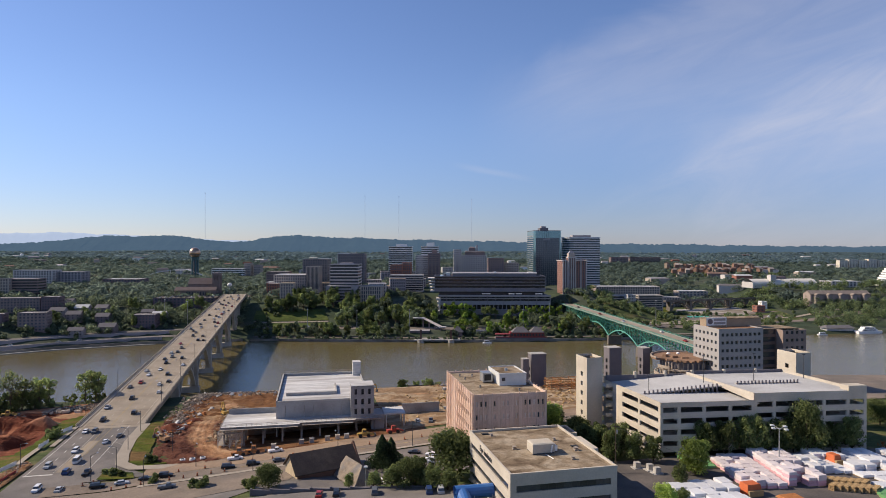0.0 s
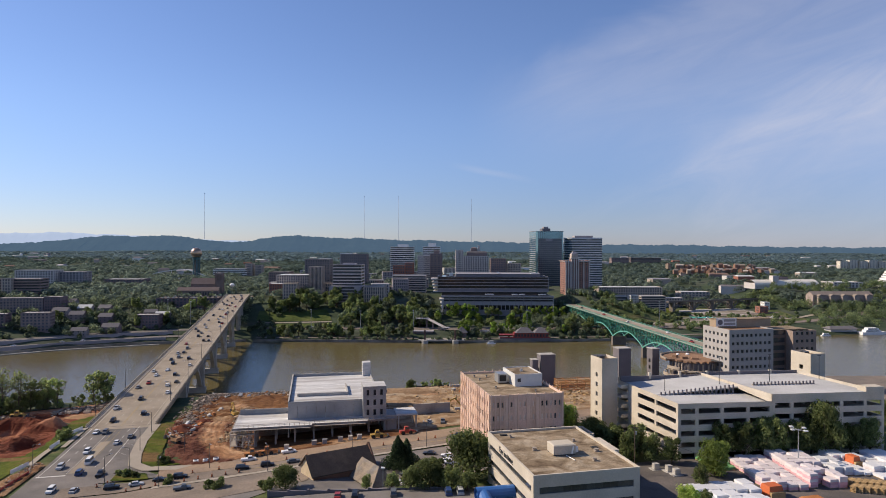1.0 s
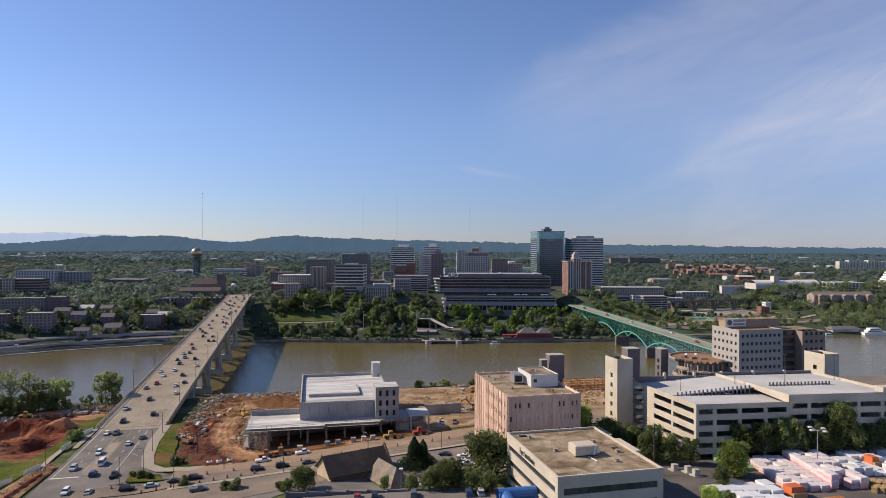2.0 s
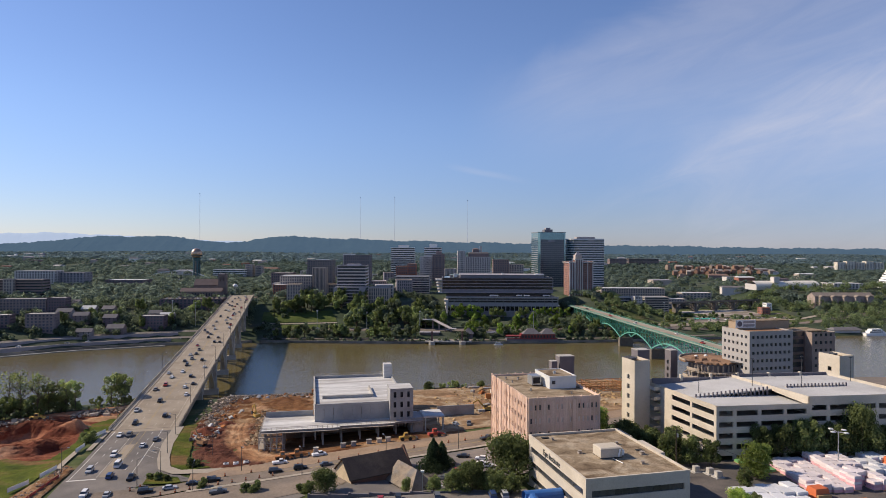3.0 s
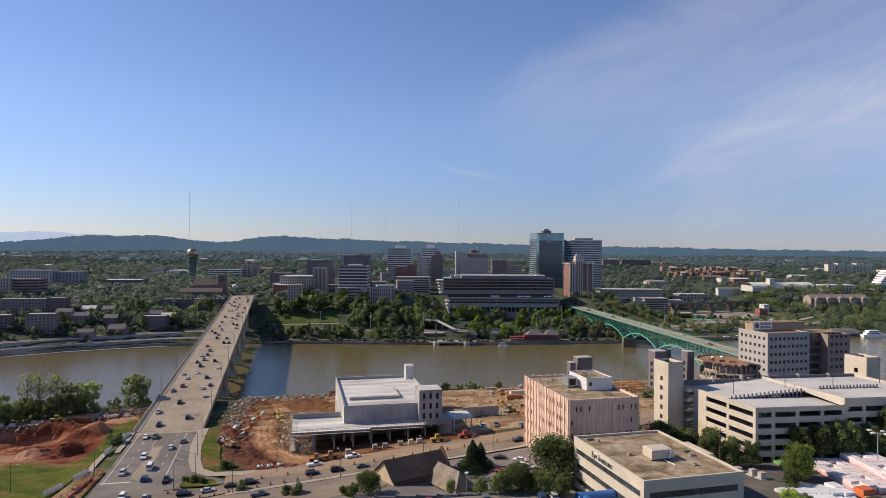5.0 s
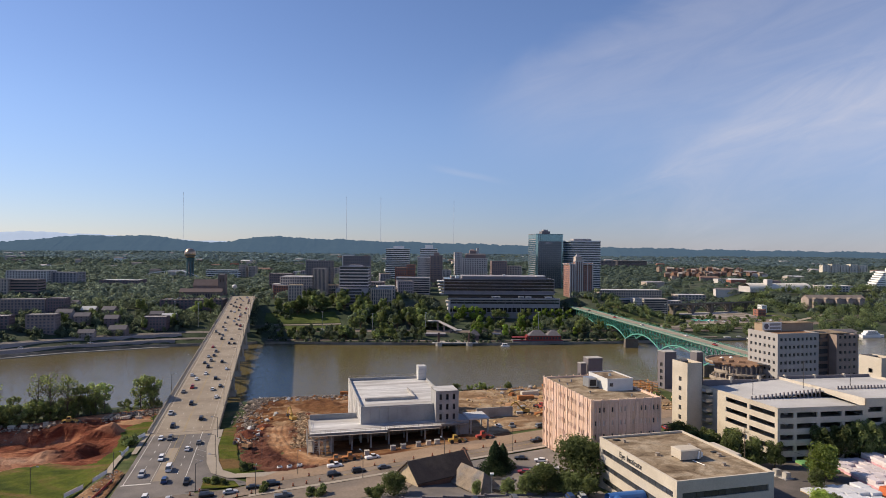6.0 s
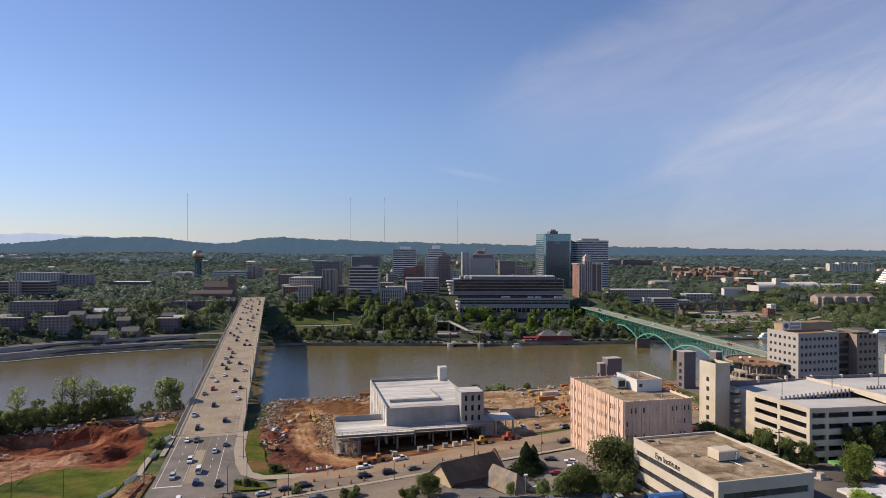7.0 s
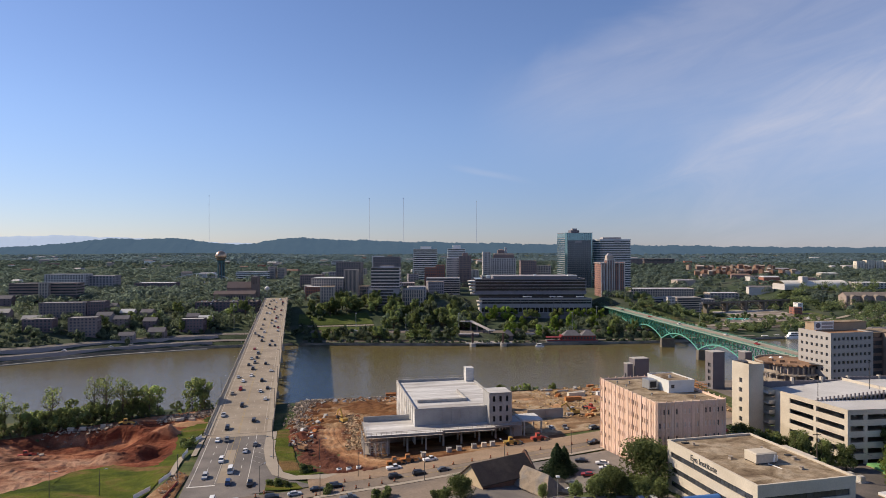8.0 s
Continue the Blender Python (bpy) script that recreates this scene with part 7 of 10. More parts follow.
for i in range(4):
    a = i * 9 - 14
    part("canopy", G().tri((a, -6, 5), (a + 9, -6, 5), (a + 4.5, 0, 13)).tri((a + 9, 6, 5), (a, 6, 5), (a + 4.5, 0, 13)).tri((a, 6, 5), (a, -6, 5), (a + 4.5, 0, 13)).tri((a + 9, -6, 5), (a + 9, 6, 5), (a + 4.5, 0, 13)), M_WHITE, tent)
    part("mast", G().tube((a + 4.5, 0, -4), (a + 4.5, 0, 14), 0.3, 0.2, 6), M_STEEL, tent)
tent = thing("amphitheatre_tent", -538, 1070, 38, 0, "small white peaked fabric tent roof among trees", "tent")
for i in range(2):
    part("canopy", G().taper(i * 9, i * 9 + 9, 0, 9, 4, 9, 4.2), M_WHITE, tent)
    part("mast", G().tube((i * 9 + 4.5, 4.5, -4), (i * 9 + 4.5, 4.5, 10), 0.3, 0.2, 6), M_STEEL, tent)
sweep = thing("footbridge", -520, 1226, 58, 0, "long white curved footbridge by the tower", "footbridge")
g = G()
arc = [(-70 + i * 5, 0, 10 * (1 - (i / 14 - 0.5) ** 2) - 16 + (i if i < 14 else 28 - i) * 0.7) for i in range(29)]
for p, q in zip(arc, arc[1:]):
    g.beam(p, q, 3.0, 1.0)
part("deck", g, M_WHITE, sweep)
for i in range(0, 29, 4):
    part("pier", G().box(arc[i][0] - 0.5, arc[i][0] + 0.5, -0.5, 0.5, hgt(-520 + arc[i][0], 1226) - 58 - 1, arc[i][2]), M_WHITE, sweep)

dome = thing("dome_lamp", -325.6, 905, 40, 0, "white round dome on a post beyond the bridge", "dome")
part("post", G().tube((0, 0, -4), (0, 0, 6.5), 0.5, 0.5, 8), M_STEEL, dome)
part("globe", G().ball((0, 0, 9), 3.4, 0, 0, 0.9, 16, 10), M_WHITE, dome, smooth=True)
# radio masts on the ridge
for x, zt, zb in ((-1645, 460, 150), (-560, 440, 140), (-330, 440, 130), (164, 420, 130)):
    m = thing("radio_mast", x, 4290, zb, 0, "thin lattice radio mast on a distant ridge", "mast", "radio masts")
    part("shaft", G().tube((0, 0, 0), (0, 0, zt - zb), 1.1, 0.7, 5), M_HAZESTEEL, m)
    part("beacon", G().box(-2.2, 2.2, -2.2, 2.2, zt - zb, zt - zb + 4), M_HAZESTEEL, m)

# ---- north bank: riverside ----
def bank_wall(name, off, z0, z1, xs, material, label, thick=0.8):
    g = G()
    pts = [(x, float(north_edge(x)) + off) for x in xs]
    for p, q in zip(pts, pts[1:]):
        g.beam((p[0], p[1], (z0 + z1) / 2), (q[0], q[1], (z0 + z1) / 2), thick, z1 - z0)
    return solo(name, g, material, label, "wall", kind="structure")


M_SEAWALL = surf("seawall_concrete", (0.26, 0.24, 0.21), 0.9, 0.2, 0.15, 1.5, stain=(0.15, 0.14, 0.12))
bank_wall("wall_river", -0.5, -3, 2.9, np.arange(-900, -236, 12.0), M_SEAWALL, "pale concrete river wall below the drive")
bank_wall("wall_river", -0.5, -3, 2.9, np.arange(-232, 330, 12.0), M_SEAWALL, "pale concrete river wall along the landing")
bank_wall("wall_dock", -7.0, 0.1, 0.9, np.arange(-900, -318, 12.0), M_CONC, "long pale floating dock along the river wall", 2.2)
bank_wall("wall_drive", 9.0, 1.0, 6.2, np.arange(-900, -320, 12.0), M_GREYBAND, "dark grey retaining wall below the drive")
bank_wall("wall_drive", 27.0, 4.0, 10.2, np.arange(-900, -320, 12.0), M_GREYBAND, "dark grey upper retaining wall")
for a, b_, off, w, mat, lab in ((-880, -240, 18, 12, M_ASPHALT, "grey riverside drive on a terrace"), (-880, -240, 38, 10, M_ASPHALT, "upper carriageway of the riverside drive"),
                                (-232, 300, 10, 6, M_OLDASPHALT, "grey riverside promenade"), (-240, 320, 50, 16, M_OLDASPHALT, "riverside drive behind trees")):
    ribbon("road", [(x, float(north_edge(x)) + off) for x in np.arange(a, b_, 20.0)], w, mat, lab, 0.5, 6.0)
drape("grass", [(-243, 738), (-158, 742), (-170, 768), (-250, 766)], M_PARK, "bright mown park lawn below the path", 0.5, 4.0, "grass")
drape("grass", [(-252, 774), (-160, 776), (-172, 806), (-256, 800)], M_PARK, "bright mown park lawn above the path", 0.5, 4.0, "grass")
ribbon("pavement", [(-250, 770), (-210, 771), (-160, 773)], 2.5, M_WALK, "pale park path across the lawn", 0.6, 5.0)
drape("grass", [(205, 905), (300, 905), (330, 990), (205, 990)], M_LAWN, "green slope by the road ramps", 0.4, 6.0, "grass")
drape("grass", [(186, 778), (470, 846), (480, 1000), (205, 990)], M_GRASS, "dry grass on the slopes round the ramps", 0.3, 8.0, "grass")
ribbon("road", [(200, 790), (260, 800), (320, 830), (345, 880), (320, 920), (270, 930)], 9, M_WALK, "curved pale ramp road", 0.5, 5.0)
ribbon("road", [(180, 770), (330, 800), (470, 850), (620, 930)], 14, M_OLDASPHALT, "grey lakeside road", 0.45, 6.0)
ribbon("road", [(-294, 834), (-306, 884), (-292, 930), (-262, 965)], 20, M_OLDASPHALT, "city street turning away beyond the bridge", 0.9, 6.0)

landing = thing("river_landing", -27, 690, 0, 1.5, "concrete river landing with stout round piers", "landing")
part("deck", G().box(-24, 26, -3, 10, 2.2, 3.3), M_CONC, landing)
for x in (-17, 16):
    part("pier", G().tube((x, -3, -4), (x, -3, 3.6), 3.6, 3.6, 16), M_CONC, landing, "round concrete pier")
    part("light_column", G().box(x - 1.0, x + 1.0, -2.0, 0, 3.3, 14), surf("dark_red_steel", (0.13, 0.075, 0.06), 0.7, 0.2), landing)
part("railing", G().box(-24, 26, -3.1, -2.9, 4.2, 4.35).box(-24, 26, -3.05, -2.95, 3.7, 3.8), M_DARKSTEEL, landing)
stair = thing("stair_ramp", -43.4, 745, 3, 0, "pale steel stair ramp slanting down to the landing", "stair")
for i in range(18):
    t = i / 18
    part("tread", G().box(-0.7, 0.9, -1.6, 1.6, -0.1, 0.1), M_LIMESTONE, stair).location = (20.8 * t, -17 * t, 17.4 - 8.3 * t)
for k in (-1.7, 1.7):
    part("stringer", G().beam((k * 0.63, k * 0.77, 17.6), (20.8 + k * 0.63, -17 + k * 0.77, 9.3), 0.35, 1.5), M_LIMESTONE, stair)
part("landing_slab", G().box(-12, 1.5, -3, 3, 17.0, 17.8), M_LIMESTONE, stair)
part("landing_slab", G().box(20, 27, -20, -14, 8.6, 9.3), M_LIMESTONE, stair)
for t in (0.0, 0.35, 0.7, 1.0):
    part("support", G().box(-0.8, 0.8, -0.6, 0.6, -6, 17.0 - 8.3 * t), M_BROWNBRICK, stair).location = (20.8 * t, -17 * t, 0)
pav = thing("pavilion", -3, 716, 3.2, 0, "small riverside pavilion with a pointed slate roof", "pavilion")
part("wall", G().box(-5, 5, -4, 4, 0, 5), M_BROWNBRICK, pav)
part("roof", G().taper(-6.5, 6.5, -5.5, 5.5, 5, 12, 6.3, 5.3), M_SLATE, pav)
for x0, w, lab in ((-58, 22, "dark brick boathouse with a pale roof"), (12, 16, "long low dark boathouse")):
    p2 = thing("boathouse", x0, 722, 3.2, 0, lab, "boathouse")
    part("wall", G().box(0, w, 0, 10, 0, 4.5), M_BROWNBRICK, p2)
    part("roof", G().box(-1, w + 1, -1, 11, 4.5, 5.2), M_GREYBAND, p2)

red = surf("red_boat_paint", (0.24, 0.035, 0.035), 0.6, 0.15, 0.3, 2.0)
rb = thing("restaurant_boat", 38, 700, 2.8, 1.5, "red floating restaurant with a dark peaked roof", "restaurant")
part("hull", G().box(0, 56, -4, 10, -1.5, 1.5), M_DARKBAND, rb)
part("wall", G().box(16, 54, -2, 9, 1.5, 7), red, rb)
part("deck_rail", G().box(0, 56, -4, -3.7, 1.5, 2.8), red, rb)
part("awning", G().box(0, 16, -3.5, 6, 4.6, 5.2), red, rb)
for x0, x1 in ((18, 38), (38, 54)):
    part("roof", G().taper(x0, x1, -3, 10, 7, 12.5, 6, 6), M_SLATE, rb)
for i in range(11):
    part("window", G().box(17 + i * 3.4, 19 + i * 3.4, -2.1, -1.95, 3, 5.6), M_DARKGLASS, rb)


def motor_boat(x, y, rz, L, label, decks=1):
    b = thing("motor_boat", x, y, 0, rz, label, "boat", "moored boats")
    hull = [(-L / 2, -L * 0.13), (L * 0.25, -L * 0.13), (L / 2, 0), (L * 0.25, L * 0.13), (-L / 2, L * 0.13)]
    part("hull", G().prism(hull, -0.4, L * 0.09), M_WHITE, b)
    for k in range(decks):
        a = 0.36 - 0.08 * k
        part("cabin", G().taper(-L * a, L * (a - 0.12), -L * 0.1, L * 0.1, L * 0.09 + k * 2.4, L * 0.09 + 2.4 + k * 2.4, 0.5, 0.2), M_WHITE, b)
        part("cabin_window", G().box(-L * (a - 0.03), L * (a - 0.2), -L * 0.1 - 0.05, -L * 0.1 + 0.2, L * 0.09 + 0.9 + k * 2.4, L * 0.09 + 1.8 + k * 2.4), M_DARKGLASS, b)
    return b


motor_boat(336, 742, 4, 26, "white three-deck excursion boat moored at a jetty", 2)
motor_boat(496, 768, 6, 34, "large white river yacht moored by the bank", 2)
motor_boat(300, 740, 0, 14, "white motor boat at a jetty")
motor_boat(318, 748, 10, 12, "white motor boat at a jetty")
motor_boat(28, 684, 0, 10, "small white motor boat by the landing")
motor_boat(430, 752, 0, 12, "small white motor boat by a jetty")
jetty = thing("boat_jetty", 290, 738, 0, 5, "long low wooden boat jetty", "jetty")
part("deck", G().box(0, 100, 4, 7, 0.5, 0.9), M_TAN, jetty)
for i in range(11):
    part("pile", G().tube((i * 10, 4, -3), (i * 10, 4, 1.8), 0.2, 0.2, 6), M_BARK, jetty)
boathouse = thing("marina_house", 445, 768, 1, 6, "grey marina building with a broad roof on piles", "boathouse")
part("wall", G().box(0, 34, 0, 12, 0, 5), M_LIMESTONE, boathouse)
part("roof", G().taper(-2, 36, -2, 14, 5, 8, 4, 7), M_SLATE, boathouse)

# ---- east side ----
HILL_TREES = []
shed = thing("arena_shed", 498, 1062, 37.0, 8, "long white barrel-roofed hall with a square tower", "hall")
g = G()
k = 14
for i in range(k):
    a0, a1 = math.pi * i / k, math.pi * (i + 1) / k
    g.quad((0, 16 - 16 * math.cos(a0), 4 + 9 * math.sin(a0)), (118, 16 - 16 * math.cos(a0), 4 + 9 * math.sin(a0)), (118, 16 - 16 * math.cos(a1), 4 + 9 * math.sin(a1)), (0, 16 - 16 * math.cos(a1), 4 + 9 * math.sin(a1)))
part("roof", g, surf("cream_vault", (0.66, 0.62, 0.54), 0.7, 0.1, 0.1, 1.0), shed)
part("wall", G().box(0.3, 117.7, 0.3, 31.7, -2, 4), M_LIMESTONE, shed)
for x in (0.2, 117.6):
    part("end_wall", G().prism([(x, 0.5), (x + 0.2, 0.5), (x + 0.2, 31.5), (x, 31.5)], -2, 8), M_LIMESTONE, shed)
part("tower", G().box(34, 44, 2, 12, 0, 20), M_LIMESTONE, shed)
part("stage_house", G().box(44, 70, 14, 26, 0, 17), M_BROWNBRICK, shed)
town_building("arena_hall", "low hall with a curved pale roof", 640, 690, 1080, 40, 46, M_LIMESTONE, roofm=M_WHITEROOF, bays=(8, 6))

M_CREAMWALL = surf("cream_plaster", (0.70, 0.63, 0.52), 0.85, 0.1, 0.2, 2.0)
M_FLATSTAN = surf("dull_tan_brick", (0.35, 0.285, 0.25), 0.9, 0.2, 0.2, 2.0)
M_FLATSROOF = surf("tan_grey_shingles", (0.26, 0.215, 0.18), 0.9, 0.2, 0.3, 2.0)
for i in range(5):
    gabled_house(540 + i * 20, 962 + i * 3, 20, 16, 17, 8, M_FLATSTAN, M_FLATSROOF, "tan four-storey apartment house with brown gables", name="apartment_house", grp="apartment houses")
    gabled_house(540 + i * 20, 953 + i * 3, 9, 8, 17, 98, M_FLATSTAN, M_FLATSROOF, "pale gabled bay of an apartment house", name="apartment_bay", grp="apartment bays")
pyr = thing("pyramid_hall", 765, 1100, 36, -10, "white concrete hall shaped like a stepped pyramid", "hall")
for i in range(9):
    part("tier", G().box(-24 + i * 2.6, 24 - i * 0.5, 0, 30, i * 4.0, i * 4.0 + 3.0), M_WHITE, pyr)
    part("glazing", G().box(-22 + i * 2.6, 22 - i * 0.5, 0.8, 29, i * 4.0 + 3.0, i * 4.0 + 4.0), M_DARKGLASS, pyr)
part("side_slab", G().prism([(-1, -1), (8, -1), (8, 2), (-1, 2)], 0, 41), M_WHITE, pyr)
for i in range(5):
    town_building("apartment_slab", "white apartment slab on a wooded hill", 1040 + i * 26, 1062 + i * 26, 1700, 16, 69 + (i % 2) * 3, M_CREAMWALL, floor=3, bays=(5, 4))
rng = random.Random(7)
orange_brick, buff_brick = surf("orange_brick", (0.27, 0.165, 0.12), 0.9, 0.15), surf("buff_brick", (0.33, 0.26, 0.20), 0.9, 0.15)
for i in range(60):
    x = 498 + (i % 30) * 7.4 + rng.uniform(-4, 4)
    y = 1440 + (i // 30) * 62 + rng.uniform(-26, 26)
    gabled_house(x, y, rng.uniform(7, 12), rng.uniform(7, 9), rng.uniform(5, 9), rng.uniform(-30, 50), rng.choice((orange_brick, orange_brick, buff_brick)), rng.choice((M_REDROOF, M_TAN, M_FLATSROOF)),
                 "orange brick apartment house on a wooded hillside", zb=47 + (i // 30) * 8 + rng.uniform(-2, 3), grp="hillside apartments")
for i in range(120):
    HILL_TREES.append((rng.uniform(490, 730), 1440 + rng.uniform(-50, 110), rng.uniform(0.5, 0.95)))
town_building("brick_school", "brown brick school block far off", 520, 575, 2050, 30, 70, M_BROWNBRICK, bays=(12, 6))
town_building("exhibition_hall", "brown hall with a domed roof far off", 590, 690, 2080, 40, 70, M_BROWNBRICK, roofm=M_WHITEROOF)
town_building("office_block", "grey office block with window bands", 218, 240, 900, 20, 35, M_LIMESTONE, rz=5, floor=3.6)
town_building("white_office", "white sunlit office block", 236, 247, 880, 14, 38, M_LIMESTONE, rz=5, floor=3.6, bays=(4, 5))
town_building("parking_block", "grey open parking block", 258, 294, 905, 26, 35, M_TAN, rz=5, floor=3.2, sill=1.3)
town_building("long_hall", "long dark hall with a white roof edge", 221, 322, 1002, 30, 41.5, M_TAN, roofm=M_WHITEROOF, bays=(26, 6))
town_building("low_shop", "low pale shop building", 330, 358, 1010, 20, 24, M_TAN, roofm=M_WHITEROOF, bays=(6, 4))
town_building("low_shop", "low tan warehouse by the tracks", 380, 430, 1080, 26, 29, M_TAN, roofm=M_WHITEROOF, bays=(8, 4))
town_building("low_shop", "low red-roofed building by the lakeside", 440, 452, 930, 14, 18, M_BRICK, roofm=M_REDROOF, bays=(5, 3))
town_building("white_mill", "white mill building with a square tower", 462, 470, 960, 12, 22, M_WHITE, bays=(4, 4))

# old concrete viaduct
M_OLDCONC = surf("old_dark_concrete", (0.17, 0.15, 0.13), 0.9, 0.25, 0.3, 2.0)
via = thing("viaduct", 318, 950, 0, 21, "old dark concrete viaduct on open arches", "viaduct")
part("deck", G().box(-10, 190, -5, 5, 22.2, 23.8), M_OLDCONC, via)
part("parapet", G().box(-10, 190, -5.2, -4.8, 23.8, 24.9), M_OLDCONC, via)
for i in range(5):
    x0, x1 = i * 38, i * 38 + 38
    part("pier", G().box(x0 - 1.5, x0 + 1.5, -4, 4, 4, 22.2), M_OLDCONC, via)
    g = G()
    pts = [(x0 + 1 + 36 * t, 9 + 11.5 * (1 - (2 * t - 1) ** 2)) for t in np.linspace(0, 1, 13)]
    for y in (-3.5, 3.5):
        for p, q in zip(pts, pts[1:]):
            g.beam((p[0], y, p[1]), (q[0], y, q[1]), 1.4, 1.2)
        for p in pts[1:-1:2]:
            g.box(p[0] - 0.4, p[0] + 0.4, y - 0.5, y + 0.5, p[1], 22.2)
    part("arch", g, M_OLDCONC, via)
drape("pavement", [(325, 940), (440, 975), (445, 1000), (335, 965)], M_CONC, "pale rubble and gravel under the viaduct", 0.5, 6.0)
drape("pavement", [(352, 892), (436, 912), (446, 978), (340, 944)], surf("pale_gravel", (0.36, 0.325, 0.28), 0.95, 0.3, 0.1, 1.0, stain=(0.20, 0.165, 0.13)), "pale gravel and bare soil of roadworks by the viaduct", 0.55, 6.0)
drape("pavement", [(318, 868), (352, 872), (352, 888), (318, 884)], surf("teal_fence_cloth", (0.06, 0.33, 0.26), 0.8, 0.2), "teal construction cloth on the ground by ramps", 1.0, 6.0)

drape("pavement", [(300, 842), (455, 872), (458, 905), (306, 880)], M_OLDASPHALT, "grey asphalt riverside car park below the viaduct", 0.4, 6.0)

ribbon("road", [(262, 800), (300, 838), (360, 852), (470, 880), (560, 930)], 7, M_WALK, "pale curving ramp road by the car park", 0.7, 5.0)
ribbon("road", [(300, 905), (380, 918), (470, 935)], 8, M_OLDASPHALT, "grey service road under the viaduct", 0.6, 5.0)
tank = thing("water_tower", -1749, 2585, 56, 0, "white round water tower above distant trees", "water tower")
part("stem", G().tube((0, 0, -6), (0, 0, 8), 1.6, 1.3, 10), M_WHITE, tank)
part("tank", G().ball((0, 0, 11), 6.5, 0, 0, 0.9, 16, 10), M_WHITE, tank)

# houses scattered through the far woods
WALLS = (M_WHITE, M_LIMESTONE, M_TAN, M_BROWNBRICK, M_BRICK, M_GREYBAND)
ROOFS = (M_SLATE, M_WHITEROOF, M_REDROOF, M_GREYBAND)
rng = random.Random(11)
for i in range(108):
    y = 1150 * (3.0 ** rng.random()) * rng.uniform(0.9, 1.1)
    x = rng.uniform(-0.78, 0.72) * y
    if abs(x + 90) < 330 and y < 1500:
        continue
    w = rng.uniform(14, 42)
    zb = hgt(x, y)
    b = thing("far_building", x, y, zb - 2, rng.uniform(-20, 20), "small pale building among distant trees", "building", "far buildings")
    h = rng.uniform(7, 13) + 2
    part("wall", G().box(-w / 2, w / 2, 0, w * 0.6, 0, h), rng.choice(WALLS), b)
    part("roof", G().taper(-w / 2 - 0.5, w / 2 + 0.5, -0.5, w * 0.6 + 0.5, h, h + rng.uniform(0.5, 3), w * 0.1, w * 0.2), rng.choice(ROOFS), b)

# lesser blocks that fill the town between the towers
rng = random.Random(23)
for i, (x, y) in enumerate([(-300 + 34 * k + rng.uniform(-6, 6), 880 + rng.uniform(0, 330)) for k in range(13)] + [(-330 + 40 * k, 1180 + rng.uniform(0, 300)) for k in range(14)] + [(-230, 850), (-252, 880), (-110, 870), (-85, 905), (115, 980), (60, 960), (-290, 930), (-305, 1050), (-280, 1120)]):
    w, d = rng.uniform(18, 32), rng.uniform(16, 28)
    if abs(x + 0.22 * y + 100) < 30:
        x += 55
    zb = hgt(x, y)
    town_building("town_block", ("low brick town block with small windows", "pale stone town block", "grey town block with a flat roof", "tan town block with window bands")[i % 4], x - w / 2, x + w / 2, y, d, zb + rng.choice((10, 13, 17, 21)),
                  (M_BRICK, M_LIMESTONE, M_MIDBAND, M_TAN)[i % 4], rz=rng.uniform(-4, 10), floor=4.2, bays=(int(w / 3.2), 6), roofm=(M_GRAVEL, M_WHITEROOF, M_GREYBAND)[i % 3])



# ---- trees ----
def cards(centres, size, rng, upward=0.35, face=None, stray=0.33):
    """Leaf clumps: one bent card at each centre, turned at random."""
    n = len(centres)
    u = rng.normal(size=(n, 3))
    u /= np.linalg.norm(u, axis=1)[:, None]
    w = rng.normal(size=(n, 3)) + np.array([0, 0, upward])
    v = np.cross(w, u)
    v /= np.maximum(np.linalg.norm(v, axis=1), 1e-6)[:, None]
    if face is not None:                            # clumps that lie along the crown's outside
        w = face + rng.normal(size=(n, 3)) * stray
        w /= np.linalg.norm(w, axis=1)[:, None]
        u = np.cross(w, u)
        u /= np.maximum(np.linalg.norm(u, axis=1), 1e-6)[:, None]
        v = np.cross(w, u)
    s = size * rng.uniform(0.6, 1.35, size=(n, 1))
    a = s * rng.uniform(0.5, 0.8, size=(n, 1))
    quads = np.stack([centres - u * s - v * a * 0.4, centres - u * 0.15 * s + v * -a, centres + u * s + v * 0.3 * a, centres + v * a], 1)
    return quads.reshape(-1, 3), np.arange(4 * n).reshape(-1, 4)


